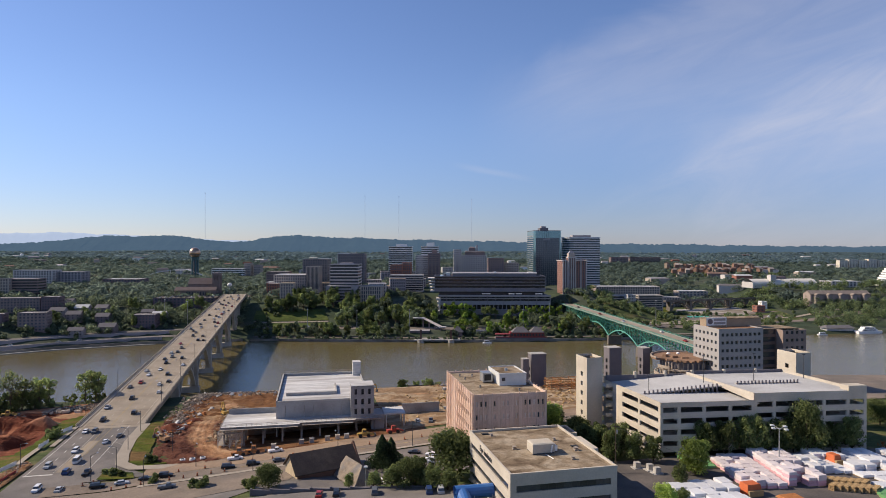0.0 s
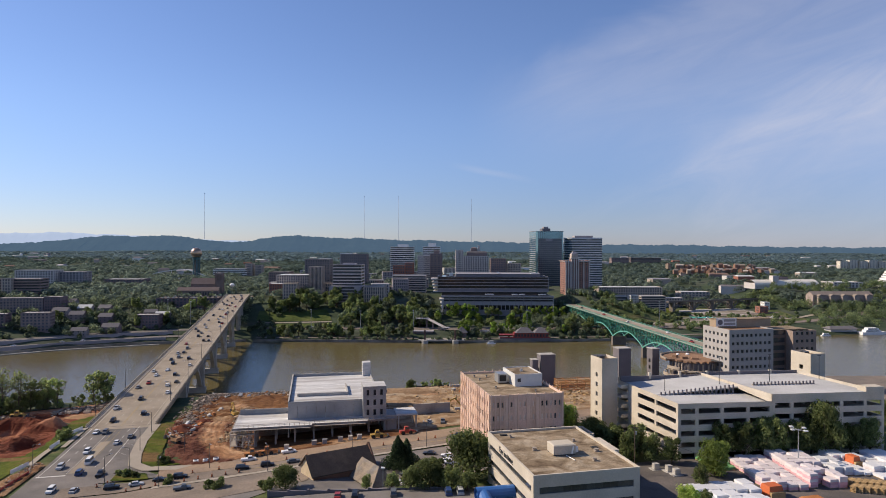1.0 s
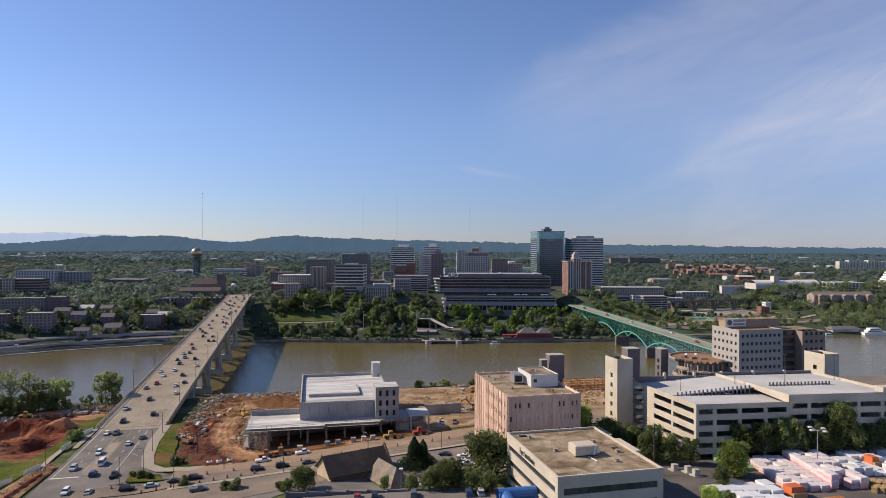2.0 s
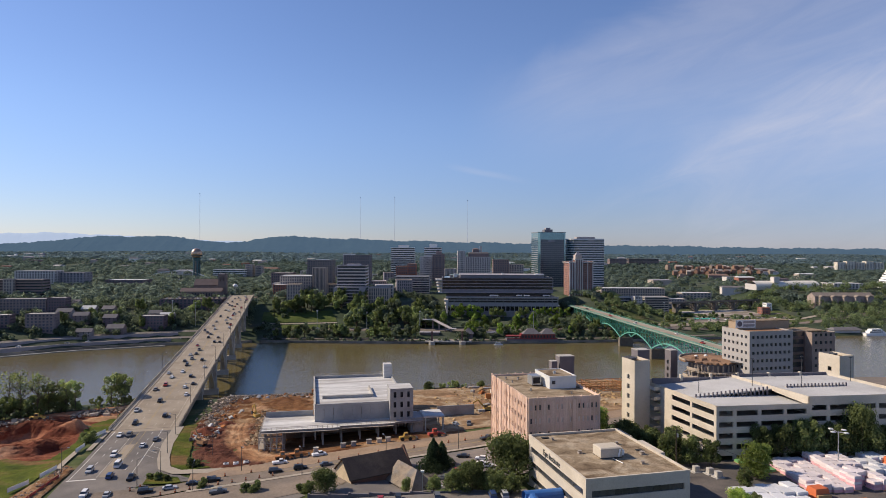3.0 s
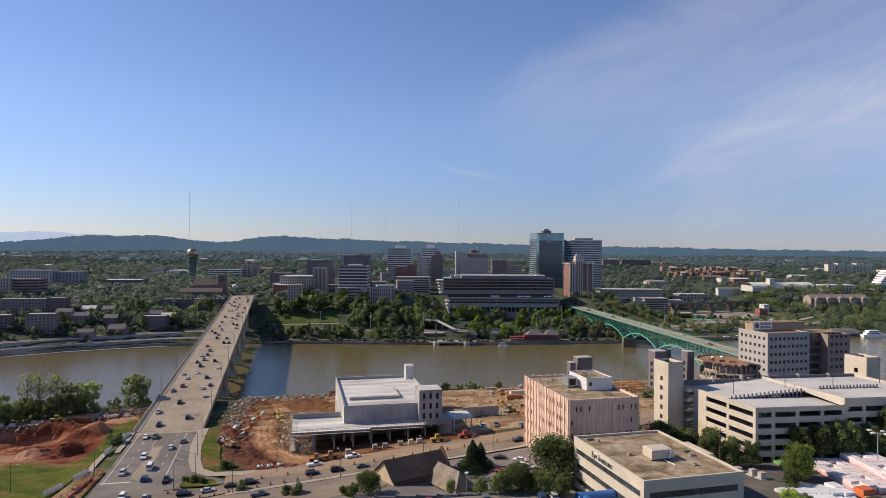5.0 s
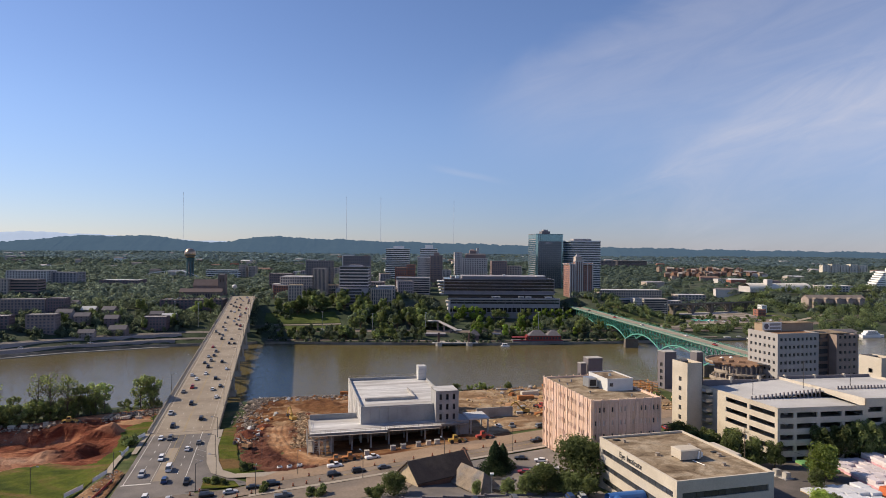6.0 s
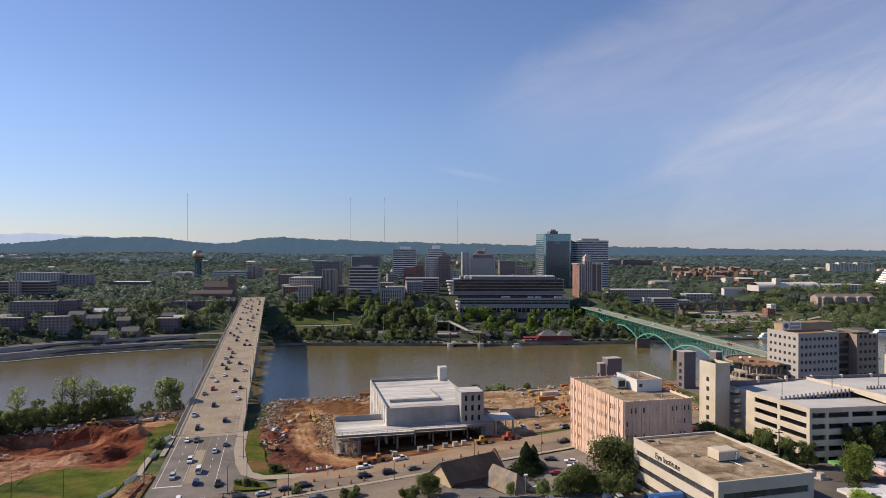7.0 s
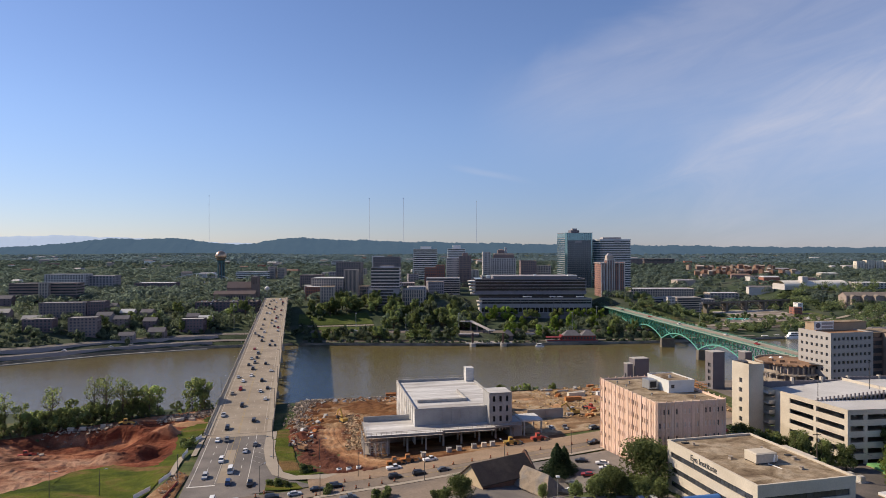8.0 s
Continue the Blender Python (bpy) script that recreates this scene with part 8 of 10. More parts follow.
def crown_points(rng, n, R, H, z0, blobs, shape):
    """Points through the crown of a tree: clumps round several boughs, thinner inside."""
    if shape == "cone":
        t = rng.uniform(0, 1, n) ** 1.5
        r = R * (1 - t) * rng.uniform(0.35, 1.12, n) * (1 + 0.22 * np.sin(9 * t + 3 * rng.uniform(0, 1))) + 0.15
        a = rng.uniform(0, 2 * math.pi, n)
        p = np.c_[r * np.cos(a), r * np.sin(a), z0 + H * t]
        return p, np.c_[np.cos(a), np.sin(a), np.full(n, 0.5)]
    out, dirs = [], []
    for k in range(blobs):
        a, q = 2 * math.pi * (k + rng.uniform(-0.3, 0.3)) / blobs * 2.4, rng.uniform(0.15, 0.62)
        zc = z0 + H * rng.uniform(0.2, 0.9)
        q *= 1.1 - 0.5 * abs((zc - z0) / H - 0.45)
        c = np.array([R * q * math.cos(a), R * q * math.sin(a), zc])
        r = R * rng.uniform(0.32, 0.52) * (1.15 - 0.45 * (zc - z0) / H)
        m = n // blobs
        d = rng.normal(size=(m, 3))
        d /= np.linalg.norm(d, axis=1)[:, None]
        dirs.append(d + np.array([0, 0, 0.2]))
        out.append(c + d * r * rng.uniform(0.6, 1.05, size=(m, 1)) * np.array([1, 1, 0.8 * min(1.4, H / (2 * R) + 0.35)]))
    return np.concatenate(out), np.concatenate(dirs)


def tree_template(name, seed, R, tall, leaves, leaf, mat, label, shape="round", bare=0.25, grp="trees", limbs=5):
    rng = np.random.RandomState(seed)
    t = thing(name, 0, 0, 0, 0, label, "tree", grp)
    z0 = tall * bare
    g = G().tube((0, 0, -1.2), (rng.uniform(-0.2, 0.2), rng.uniform(-0.2, 0.2), z0 + (tall - z0) * (0.45 if limbs < 7 else 0.8)), (tall * 0.026 + 0.06) * (1 if limbs < 7 else 0.65), (tall * 0.012 + 0.03) * (1 if limbs < 7 else 0.4), 7)
    for k in range(0 if shape == "cone" else limbs):
        a = 2 * math.pi * k / limbs + rng.uniform(-0.4, 0.4)
        b0 = z0 * rng.uniform(0.75, 1.3) if limbs < 7 else z0 * 0.6 + (tall - z0) * (0.1 + 0.5 * k / limbs)
        tip = Vector((R * 0.74 * math.cos(a), R * 0.74 * math.sin(a), b0 + (tall - z0) * (rng.uniform(0.35, 0.7) if limbs < 7 else rng.uniform(0.2, 0.42))))
        g.tube((0, 0, b0), tip, (tall * 0.012 + 0.03) * (1 if limbs < 7 else 0.6), 0.04, 5)
        for q in (0.45, 0.65, 0.85):
            w = Vector((0, 0, b0)).lerp(tip, q)
            g.tube(w, w + Vector((rng.uniform(-1, 1), rng.uniform(-1, 1), rng.uniform(0.6, 1.6))) * R * 0.36, 0.07, 0.03, 4)
    if shape == "cone":
        g.tube((0, 0, z0), (0, 0, tall * 0.97), tall * 0.012, 0.03, 6)
    part("trunk", g, M_BARK, t)
    pts, dirs = crown_points(rng, leaves, R, tall - z0, z0, max(7, int(leaves / 130)), shape)
    v, f = cards(pts, leaf, rng, 0.35, dirs * 0.75)
    part("crown", np_mesh("crown", v, f), mat, t)
    return t


def put_tree(t, x, y, s=1.0, rz=0.0, z=None, sz=1.0):
    c = copy_thing(t, pose(x, y, (hgt(x, y) if z is None else z), 0, 0, rz))
    c.scale = (s, s, s * sz)
    return c


T_BIG = tree_template("broadleaf_tree", 1, 7.8, 11.6, 6500, 0.36, M_LEAF_B, "large dark green broadleaf tree with a dense crown", bare=0.12)
T_MID = tree_template("broadleaf_tree", 2, 4.6, 11.0, 2600, 0.36, M_LEAF_A, "mid-green broadleaf tree with an uneven crown", bare=0.2)
T_DARK = tree_template("broadleaf_tree", 3, 4.4, 9.5, 2600, 0.34, M_LEAF_B, "dark green broadleaf tree with an uneven crown", bare=0.15)
T_SPRING = tree_template("broadleaf_tree", 4, 5.2, 10.5, 6400, 0.33, M_LEAF_LIME, "bright spring-green tree with a full crown", bare=0.03)
T_TALL = tree_template("riverside_tree", 5, 5.6, 16.0, 820, 0.46, M_LEAF_RIVER, "tall open riverside tree with bare lower trunk", bare=0.13, limbs=7)
T_BARE = tree_template("riverside_tree", 6, 4.8, 18.0, 260, 0.40, M_LEAF_RIVER, "thin half-leafed riverside tree with bare limbs", bare=0.42, limbs=7)
T_LOW = tree_template("riverside_tree", 9, 5.0, 10.5, 900, 0.46, M_LEAF_RIVER, "broad leafy tree in the riverside thicket", bare=0.08)
T_CONE = tree_template("conifer_tree", 7, 5.6, 12.0, 4200, 0.42, M_CONIFER, "dense dark green conifer tree", "cone", bare=0.06)
T_BUSH = tree_template("shrub", 8, 2.4, 3.2, 700, 0.34, M_LEAF_B, "low dark green clipped shrub", bare=0.05, grp="shrubs", limbs=3)
T_BANK = [tree_template("bank_tree", 10 + i, 6.2, 13.0 + i, 780, 0.82, (M_LEAF_A, M_LEAF_HILL, M_LEAF_A, M_LEAF_C)[i], "leafy tree on the far river bank", bare=0.15, grp="bank trees") for i in range(4)]
templates = [T_LOW, T_BIG, T_MID, T_DARK, T_SPRING, T_TALL, T_BARE, T_CONE, T_BUSH, *T_BANK]

# south bank
for t, x, y, s, rz in ((T_BIG, -15.1, 196.5, 1.22, 0), (T_DARK, -27.0, 196.0, 0.8, 40), (T_DARK, -32.5, 192.5, 0.6, 80), (T_DARK, -22.5, 190, 0.7, 20), (T_CONE, -39.2, 217.5, 0.86, 0), (T_CONE, -36.4, 219.5, 0.7, 50),
                       (T_BIG, -72.5, 197.0, 0.62, 10), (T_DARK, -77.0, 196.0, 0.5, 70), (T_DARK, -26, 199, 0.7, 70), (T_MID, -47.5, 196.5, 0.45, 10), (T_SPRING, 57.2, 190.2, 1.0, 0), (T_MID, 49.0, 181.0, 0.6, 30), (T_SPRING, 38.5, 163.0, 0.7, 60), (T_DARK, 44, 166, 0.55, 10),
                       (T_DARK, 29.5, 219.0, 1.1, 0), (T_MID, 36.0, 205.5, 1.0, 0), (T_DARK, 41.0, 214.5, 1.1, 120), (T_DARK, 33.0, 214.0, 1.1, 0), (T_DARK, 38.5, 210.0, 1.0, 60), (T_MID, 42.5, 203.5, 0.9, 20), (T_MID, 48.0, 201.0, 0.8, 90), (T_DARK, 35, 222, 1.0, 30), (T_BIG, 31, 232, 0.8, 10), (T_SPRING, 22.5, 246, 1.2, 0), (T_MID, 27, 252, 0.8, 0),
                       (T_DARK, 26, 205, 0.6, 0), (T_BIG, -27.5, 188.5, 0.75, 60), (T_DARK, -33.5, 187.5, 0.8, 20), (T_DARK, -21.5, 184.5, 0.8, 70), (T_DARK, -17.0, 182.5, 0.75, 0), (T_DARK, -39, 189.5, 0.6, 0), (T_BUSH, 30, 199, 1.0, 0), (T_BUSH, 33.5, 203, 1.1, 30)):
    put_tree(t, x, y, s, rz)
rng = random.Random(3)
# row before the garage: dark-leaved kind only, shade put into leaf colour
for i in range(9):
    x = 67 + i * 6.2 + rng.uniform(-1, 1)
    put_tree(T_DARK, x, 205.8 + 0.125 * (x - 66) + rng.uniform(-0.8, 0.6), rng.uniform(0.9, 1.1), rng.uniform(0, 360), sz=rng.uniform(1.15, 1.4))
put_tree(T_BIG, 101.5, 209.4, 0.88, 40, sz=1.7)
for i in range(14):
    put_tree((T_DARK, T_MID, T_BIG)[i % 3], 138 + rng.uniform(0, 50), 215 + rng.uniform(0, 70), rng.uniform(0.8, 1.2), rng.uniform(0, 360))
# river bank west of the bridge: a thicket with tall thin trees above it
def bank_line(u):
    return np.interp(u, [0, 0.25, 0.5, 0.75, 1], [-200, -225, -252, -277, -335]), np.interp(u, [0, 0.25, 0.5, 0.75, 1], [338, 324, 304, 289, 262])


for i in range(140):
    bx, by = bank_line((i + rng.random()) / 140)
    q = rng.uniform(1, 20) if i % 3 else rng.uniform(0, 5)
    put_tree((T_LOW, T_LOW, T_LOW, T_TALL)[i % 4], bx + q * 0.25, by + q, (rng.uniform(0.5, 0.85) if i % 3 else rng.uniform(0.35, 0.55)) * (0.7 if i % 4 == 3 else 1) * (0.55 if i < 42 else 1.18), rng.uniform(0, 360))
for x, y, s in ((-263, 305, 1.15), (-250, 318, 1.25), (-246, 321, 1.1), (-243, 316, 1.3), (-238, 322, 1.2), (-236, 318, 1.15), (-268, 312, 1.0), (-282, 300, 1.05), (-206, 343, 0.9)):
    put_tree(T_BARE, x, y, s, rng.uniform(0, 360))
for x, y, s in ((-230, 328, 0.95), (-224, 330, 1.0), (-227, 327, 1.1), (-210, 339, 1.15), (-207, 343, 1.1), (-204, 341, 1.0), (-234, 324, 1.05), (-276, 302, 0.85), (-284, 298, 0.9), (-290, 296, 0.9), (-258, 312, 0.85), (-300, 290, 0.95), (-312, 285, 0.9)):
    put_tree(T_TALL, x, y, s, rng.uniform(0, 360))
# saplings on the bank behind the site, shrubs by the roads
for i in range(7):
    put_tree(T_TALL if i % 2 else T_MID, (-44, -41.5, -35, -30, -27, -22, -12)[i], float(south_edge(-30)) + 3 + rng.uniform(-2, 3), rng.uniform(0.62, 0.8) * (0.65 if i % 2 else 1), rng.uniform(0, 360), z=17.0)
for x, y, s in ((-184, 270, 1.5), (-187, 272, 1.3), (-129.5, 240, 1.2), (-127.5, 239.5, 0.9), (-138.5, 226, 0.9), (-135.3, 225.5, 1.0), (-132.3, 224.5, 0.9), (-116, 214, 1.1), (-96, 205, 1.2), (-99, 206, 1.0), (-80, 200, 1.1), (60, 332, 1.3), (120, 300, 1.8), (126, 302, 1.6)):
    put_tree(T_BUSH, x, y, s, rng.uniform(0, 360))

# far bank, tree by tree
BANK_LEFT = [205]
REST = list(HILL_TREES)
WEST_TREES = ((-318, 780, 1.5, 0.95), (-332, 772, 1.25, 1.0), (-369.5, 715, 0.75, 1.75), (-364, 722, 0.65, 1.6), (-345, 735, 1.1, 1.1), (-402, 730, 1.0, 1.3), (-428, 722, 1.1, 1.1), (-450, 700, 1.0, 1.1), (-392, 762, 1.3, 1.0))


def bank_group(count, x0, x1, d0, d1, s0, s1, kinds=(0, 1, 2), skip=()):
    for _ in range(count):
        x = rng.uniform(x0, x1)
        y = float(north_edge(x)) + rng.uniform(d0, d1)
        if 285 < x < 485 and 838 < y < 965:
            continue
        if -248 < x < -163 and 744 < y < 797:
            continue
        if any(a <= x <= b and c <= y <= e for a, b, c, e in skip):
            continue
        s = rng.uniform(s0, s1) * 1.15
        if BANK_LEFT[0] > 0 and d0 < 100:
            BANK_LEFT[0] -= 1
            put_tree(T_BANK[rng.choice(kinds)], x, y, s, rng.uniform(0, 360))
        else:
            REST.append((x, y, s))


bank_group(30, -222, -62, 18, 30, 0.6, 0.95)
bank_group(20, -215, -60, 10, 24, 0.35, 0.6)
bank_group(44, -150, -48, 58, 96, 0.9, 1.35, (0, 2, 1))
bank_group(20, -245, -160, 96, 140, 1.0, 1.4, (0, 2))
bank_group(20, -150, -60, 96, 130, 0.9, 1.2, (0, 2))
bank_group(16, -45, 105, 56, 70, 0.8, 1.1, (0, 3, 3))
bank_group(22, -8, 120, 22, 38, 0.5, 0.8, (0, 3, 0))
bank_group(18, 100, 175, 28, 80, 0.6, 0.95)
bank_group(16, -60, -30, 60, 150, 0.8, 1.1)
bank_group(26, -330, -262, 55, 150, 0.9, 1.3)
bank_group(215, -680, -315, 48, 170, 0.5, 0.95, (1, 1, 2), ((-565, -455, 600, 722),))
bank_group(70, -760, -420, 130, 260, 0.8, 1.2, (1, 1))
for _ in range(170):
    x = rng.uniform(-700, -400)
    REST.append((x, float(north_edge(x)) + rng.uniform(44, 100), rng.uniform(0.2, 0.45)))
for _ in range(110):
    x = rng.uniform(-226, 200)
    REST.append((x, float(north_edge(x)) + rng.uniform(0.8, 6.5), rng.uniform(0.16, 0.36)))
for _ in range(34):
    REST.append((rng.uniform(-250, -224), rng.uniform(704, 815), rng.uniform(0.25, 0.55)))
for k in range(46):
    REST.append((-300 + rng.uniform(-45, 60), 905 + rng.uniform(25, 170), rng.uniform(0.5, 0.95)))
bank_group(30, -38, 120, 64, 82, 0.45, 0.7, (0, 3, 2))
for x, y, tall in ((-14, 836, 1.15), (-6, 838, 1.25), (3, 837, 1.2), (11, 839, 1.15), (19, 838, 1.0), (34, 838, 0.95), (42, 837, 1.05), (49, 838, 0.9), (70, 838, 1.05), (78, 839, 1.1), (93, 837, 1.0), (101, 838, 1.1), (109, 838, 1.05), (118, 839, 1.1), (125, 838, 1.0), (133, 836, 1.05)):
    put_tree(T_BANK[3 if x > 90 or x < 22 else 2], x, y, tall, rng.uniform(0, 360))
bank_group(44, -20, 190, 13, 34, 0.45, 0.8, (0, 3, 2))
bank_group(46, -640, -330, 44, 62, 0.3, 0.5, (1, 1))
bank_group(210, -690, -315, 58, 190, 0.5, 1.0, (1, 1))
for i in range(30):
    REST.append((476 + i * 5.5 + rng.uniform(-2, 2), 1042 + rng.uniform(-8, 10), rng.uniform(0.7, 1.1)))
bank_group(26, -460, -330, 140, 200, 0.8, 1.2)
for x, y in ((-409, 672), (-386, 692), (-442, 742), (-423, 750), (-370, 752), (-455, 716), (-432, 708), (-404, 716), (-352, 742), (-500, 742), (-520, 722), (-497, 662), (-454, 668), (-532, 690), (-476, 724), (-640, 830), (-600, 830)):
    for dx in (-8, 6):
        REST.append((x + dx + rng.uniform(-3, 3), y - rng.uniform(7, 11), rng.uniform(0.5, 0.85)))
    REST.append((x + rng.uniform(-8, 8), y + 13, rng.uniform(1.0, 1.4)))
for _ in range(60):
    REST.append((rng.uniform(165, 290), rng.uniform(845, 945), rng.uniform(0.45, 0.8)))
for _ in range(34):
    REST.append((rng.uniform(-112, -34), rng.uniform(858, 900), rng.uniform(0.5, 0.8)))
for x, y, wide, tall in WEST_TREES:
    put_tree(T_BANK[2 if wide > 1.2 else 0], x, y, wide, rng.uniform(0, 360), sz=tall)
bank_group(110, 350, 760, 24, 190, 0.7, 1.2, (0, 1, 2, 3))
bank_group(22, 190, 330, 30, 70, 0.5, 0.8)
bank_group(34, 170, 330, 110, 260, 0.7, 1.0)
bank_group(60, 430, 800, 150, 300, 0.9, 1.4, (0, 1))
bank_group(90, 470, 900, 10, 220, 0.9, 1.4, (0, 1))
bank_group(40, 290, 480, 14, 78, 0.45, 0.8)
bank_group(50, -236, -150, 44, 70, 0.25, 0.5)
bank_group(30, -240, -205, 70, 110, 0.4, 0.8)
for _ in range(46):
    x = rng.uniform(288, 490)
    y = 846 + rng.uniform(0, 70) + (x - 288) * 0.15
    REST.append((x, y, rng.uniform(0.3, 0.6)))
bank_group(80, 92, 152, 42, 170, 0.55, 0.85, (0, 1))
bank_group(70, 165, 290, 45, 190, 0.5, 0.8)
bank_group(120, 440, 820, 20, 280, 0.8, 1.3, (0, 1))
for t in templates:
    for o in (t, *t.children_recursive):
        bpy.data.objects.remove(o)


# far woods, past counting
def woods(seed, count, y0, y1, per, leaf, R, H, lift, stray, material, label):
    rs = np.random.RandomState(seed)
    y = y0 * (y1 / y0) ** rs.rand(count)
    x = rs.uniform(-0.86, 0.80, count) * y - 40
    keep = ~((np.abs(x + 0.06 * y) < 0.17 * y) & (y < 1350)) | (rs.rand(count) < 0.16)
    keep &= ~((np.abs(x + 300) < 16) & (y < 940))
    keep &= ~((np.abs(x - 140) < 130) & (np.abs(y - 1030) < 130))
    keep &= ~((x > 200) & (x < 340) & (y < 1010) & (rs.rand(count) < 0.75))
    keep &= ~((x > 465) & (x < 700) & (y > 1030) & (y < 1110))
    keep &= ~((x > 285) & (x < 500) & (y < 1000))
    keep &= y > north_edge(x) + 150
    keep &= rs.rand(count) < 0.35 + 0.65 * (np.sin(x / 170 + 1) * np.sin(y / 210 + seed) > -0.35)
    x, y = x[keep], y[keep]
    n = len(x)
    s = rs.uniform(0.6, 1.25, n)
    base = np.c_[x, y, height(x, y)]
    d = rs.normal(size=(n, per, 3))
    d /= np.linalg.norm(d, axis=2)[:, :, None]
    d[:, :, 2] = np.abs(d[:, :, 2]) * 1.0 - 0.25
    pts = base[:, None, :] + d * np.array([R, R, H * 0.62]) * s[:, None, None] * rs.uniform(0.7, 1.05, size=(n, per, 1)) + np.array([0, 0, H * 0.42])
    v, f = cards(pts.reshape(-1, 3), leaf, rs, 0.9, d.reshape(-1, 3) + np.array([0, 0, lift]), stray)
    solo("far_woods", np_mesh("far_woods", v, f), material, label, "woods", kind="stuff")


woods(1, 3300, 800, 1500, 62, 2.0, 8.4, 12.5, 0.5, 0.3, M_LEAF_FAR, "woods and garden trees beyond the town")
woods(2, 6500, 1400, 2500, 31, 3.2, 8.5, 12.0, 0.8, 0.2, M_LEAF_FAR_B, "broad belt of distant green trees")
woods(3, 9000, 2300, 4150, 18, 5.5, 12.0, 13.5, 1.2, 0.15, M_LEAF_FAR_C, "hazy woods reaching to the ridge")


def joined_trees(seed, spots, material, label):
    """Trees of a slope in one mesh, each crown made of a few leafy boughs."""
    rs = np.random.RandomState(seed)
    pts, out = [], []
    for x, y, s in spots:
        for k in range(6):
            a, q = rs.uniform(0, 6.28), rs.uniform(0.1, 0.62)
            c = np.array([x + 6.0 * s * q * math.cos(a), y + 6.0 * s * q * math.sin(a), hgt(x, y) + s * rs.uniform(3.0, 9.5 - 4 * q)])
            d = rs.normal(size=(28, 3))
            d /= np.linalg.norm(d, axis=1)[:, None]
            pts.append(c + d * s * rs.uniform(2.2, 3.4) * rs.uniform(0.7, 1.08, size=(28, 1)))
            out.append(d)
    v, f = cards(np.concatenate(pts), 0.98, rs, 0.6, np.concatenate(out))
    solo("hillside_trees", np_mesh("hillside_trees", v, f), material, label, "woods", kind="stuff")


joined_trees(9, [q for q in REST if q[0] < 160], M_LEAF_HILL, "dense leafy trees on the slopes above the river")
joined_trees(10, [q for q in REST if q[0] >= 160], M_LEAF_EAST, "fresh green trees on the slopes by the viaduct")



# ---- cars ----
PAINTS = {"white": (0.72, 0.72, 0.71), "silver": (0.42, 0.43, 0.44), "black": (0.018, 0.018, 0.02), "grey": (0.11, 0.115, 0.12), "red": (0.30, 0.03, 0.025), "blue": (0.03, 0.06, 0.16), "tan": (0.36, 0.30, 0.22)}
M_CAR = {k: surf("car_paint_" + k, c, 0.35, 0.04, 0.5, 4.0, spec=0.4) for k, c in PAINTS.items()}
KINDS = {"sedan": (4.7, 1.8, 0.92, 1.42), "suv": (4.8, 1.9, 1.08, 1.78), "pickup": (5.5, 1.95, 1.08, 1.80), "van": (5.6, 2.0, 1.15, 2.3)}
car_meshes, car_masters = {}, {}


def car_parts(kind):
    L, W, hb, ht = KINDS[kind]
    g = G()
    xs = (-W / 2, W / 2)
    prof = [(-L / 2, 0.32), (-L / 2, hb * 0.82), (-L / 2 + 0.15, hb), (L * 0.24, hb), (L / 2 - 0.12, hb * 0.82), (L / 2, hb * 0.6), (L / 2, 0.32)]
    k = len(prof)
    for x, inset in ((xs[0], 0.06), (xs[1], -0.06)):
        g.v += [(x + (inset if z > hb * 0.9 else 0), y, z) for y, z in prof]
    g.f += [tuple(range(k)), tuple(range(2 * k - 1, k - 1, -1))] + [(i, k + i, k + (i + 1) % k, (i + 1) % k) for i in range(k)]
    if kind == "pickup":
        y0, y1 = -L * 0.06, L * 0.25
    elif kind == "van":
        y0, y1 = -L / 2 + 0.1, L * 0.34
    elif kind == "suv":
        y0, y1 = -L / 2 + 0.12, L * 0.22
    else:
        y0, y1 = -L * 0.36, L * 0.2
    s = 0.45 if kind == "sedan" else 0.25
    cab = G().taper(-W / 2 + 0.06, W / 2 - 0.06, y0, y1, hb + 0.002, ht - 0.06, 0.16, s)
    roof = G().taper(-W / 2 + 0.2, W / 2 - 0.2, y0 + s - 0.04, y1 - s + 0.04, ht - 0.06, ht, 0.06)
    return g.mesh("body"), cab.mesh("cabin_glass"), roof.mesh("roof"), G().tube((-0.12, 0, 0), (0.12, 0, 0), 0.34, 0.34, 10).mesh("wheel")


def car(kind, paint, x, y, z, rz):
    key = (kind, paint)
    m = pose(x, y, z, 0, 0, rz)
    if key in car_masters:
        return copy_thing(car_masters[key], m)
    meshes = car_parts(kind)
    L, W, hb, ht = KINDS[kind]
    c = thing("car", x, y, z, rz, f"{paint} {kind} car standing on the road", "car", "cars")
    part("body", meshes[0], M_CAR[paint], c)
    part("cabin_glass", meshes[1], M_DARKGLASS, c)
    part("roof", meshes[2], M_CAR[paint], c)
    for sx in (-1, 1):
        for sy in (-0.31, 0.31):
            w = part("wheel", meshes[3], M_BLACK, c)
            w.location = (sx * (W / 2 - 0.12), sy * L, 0.34)
    car_masters[key] = c
    return c


rng = random.Random(21)
SEDANS = ("sedan", "suv", "sedan", "suv", "pickup")
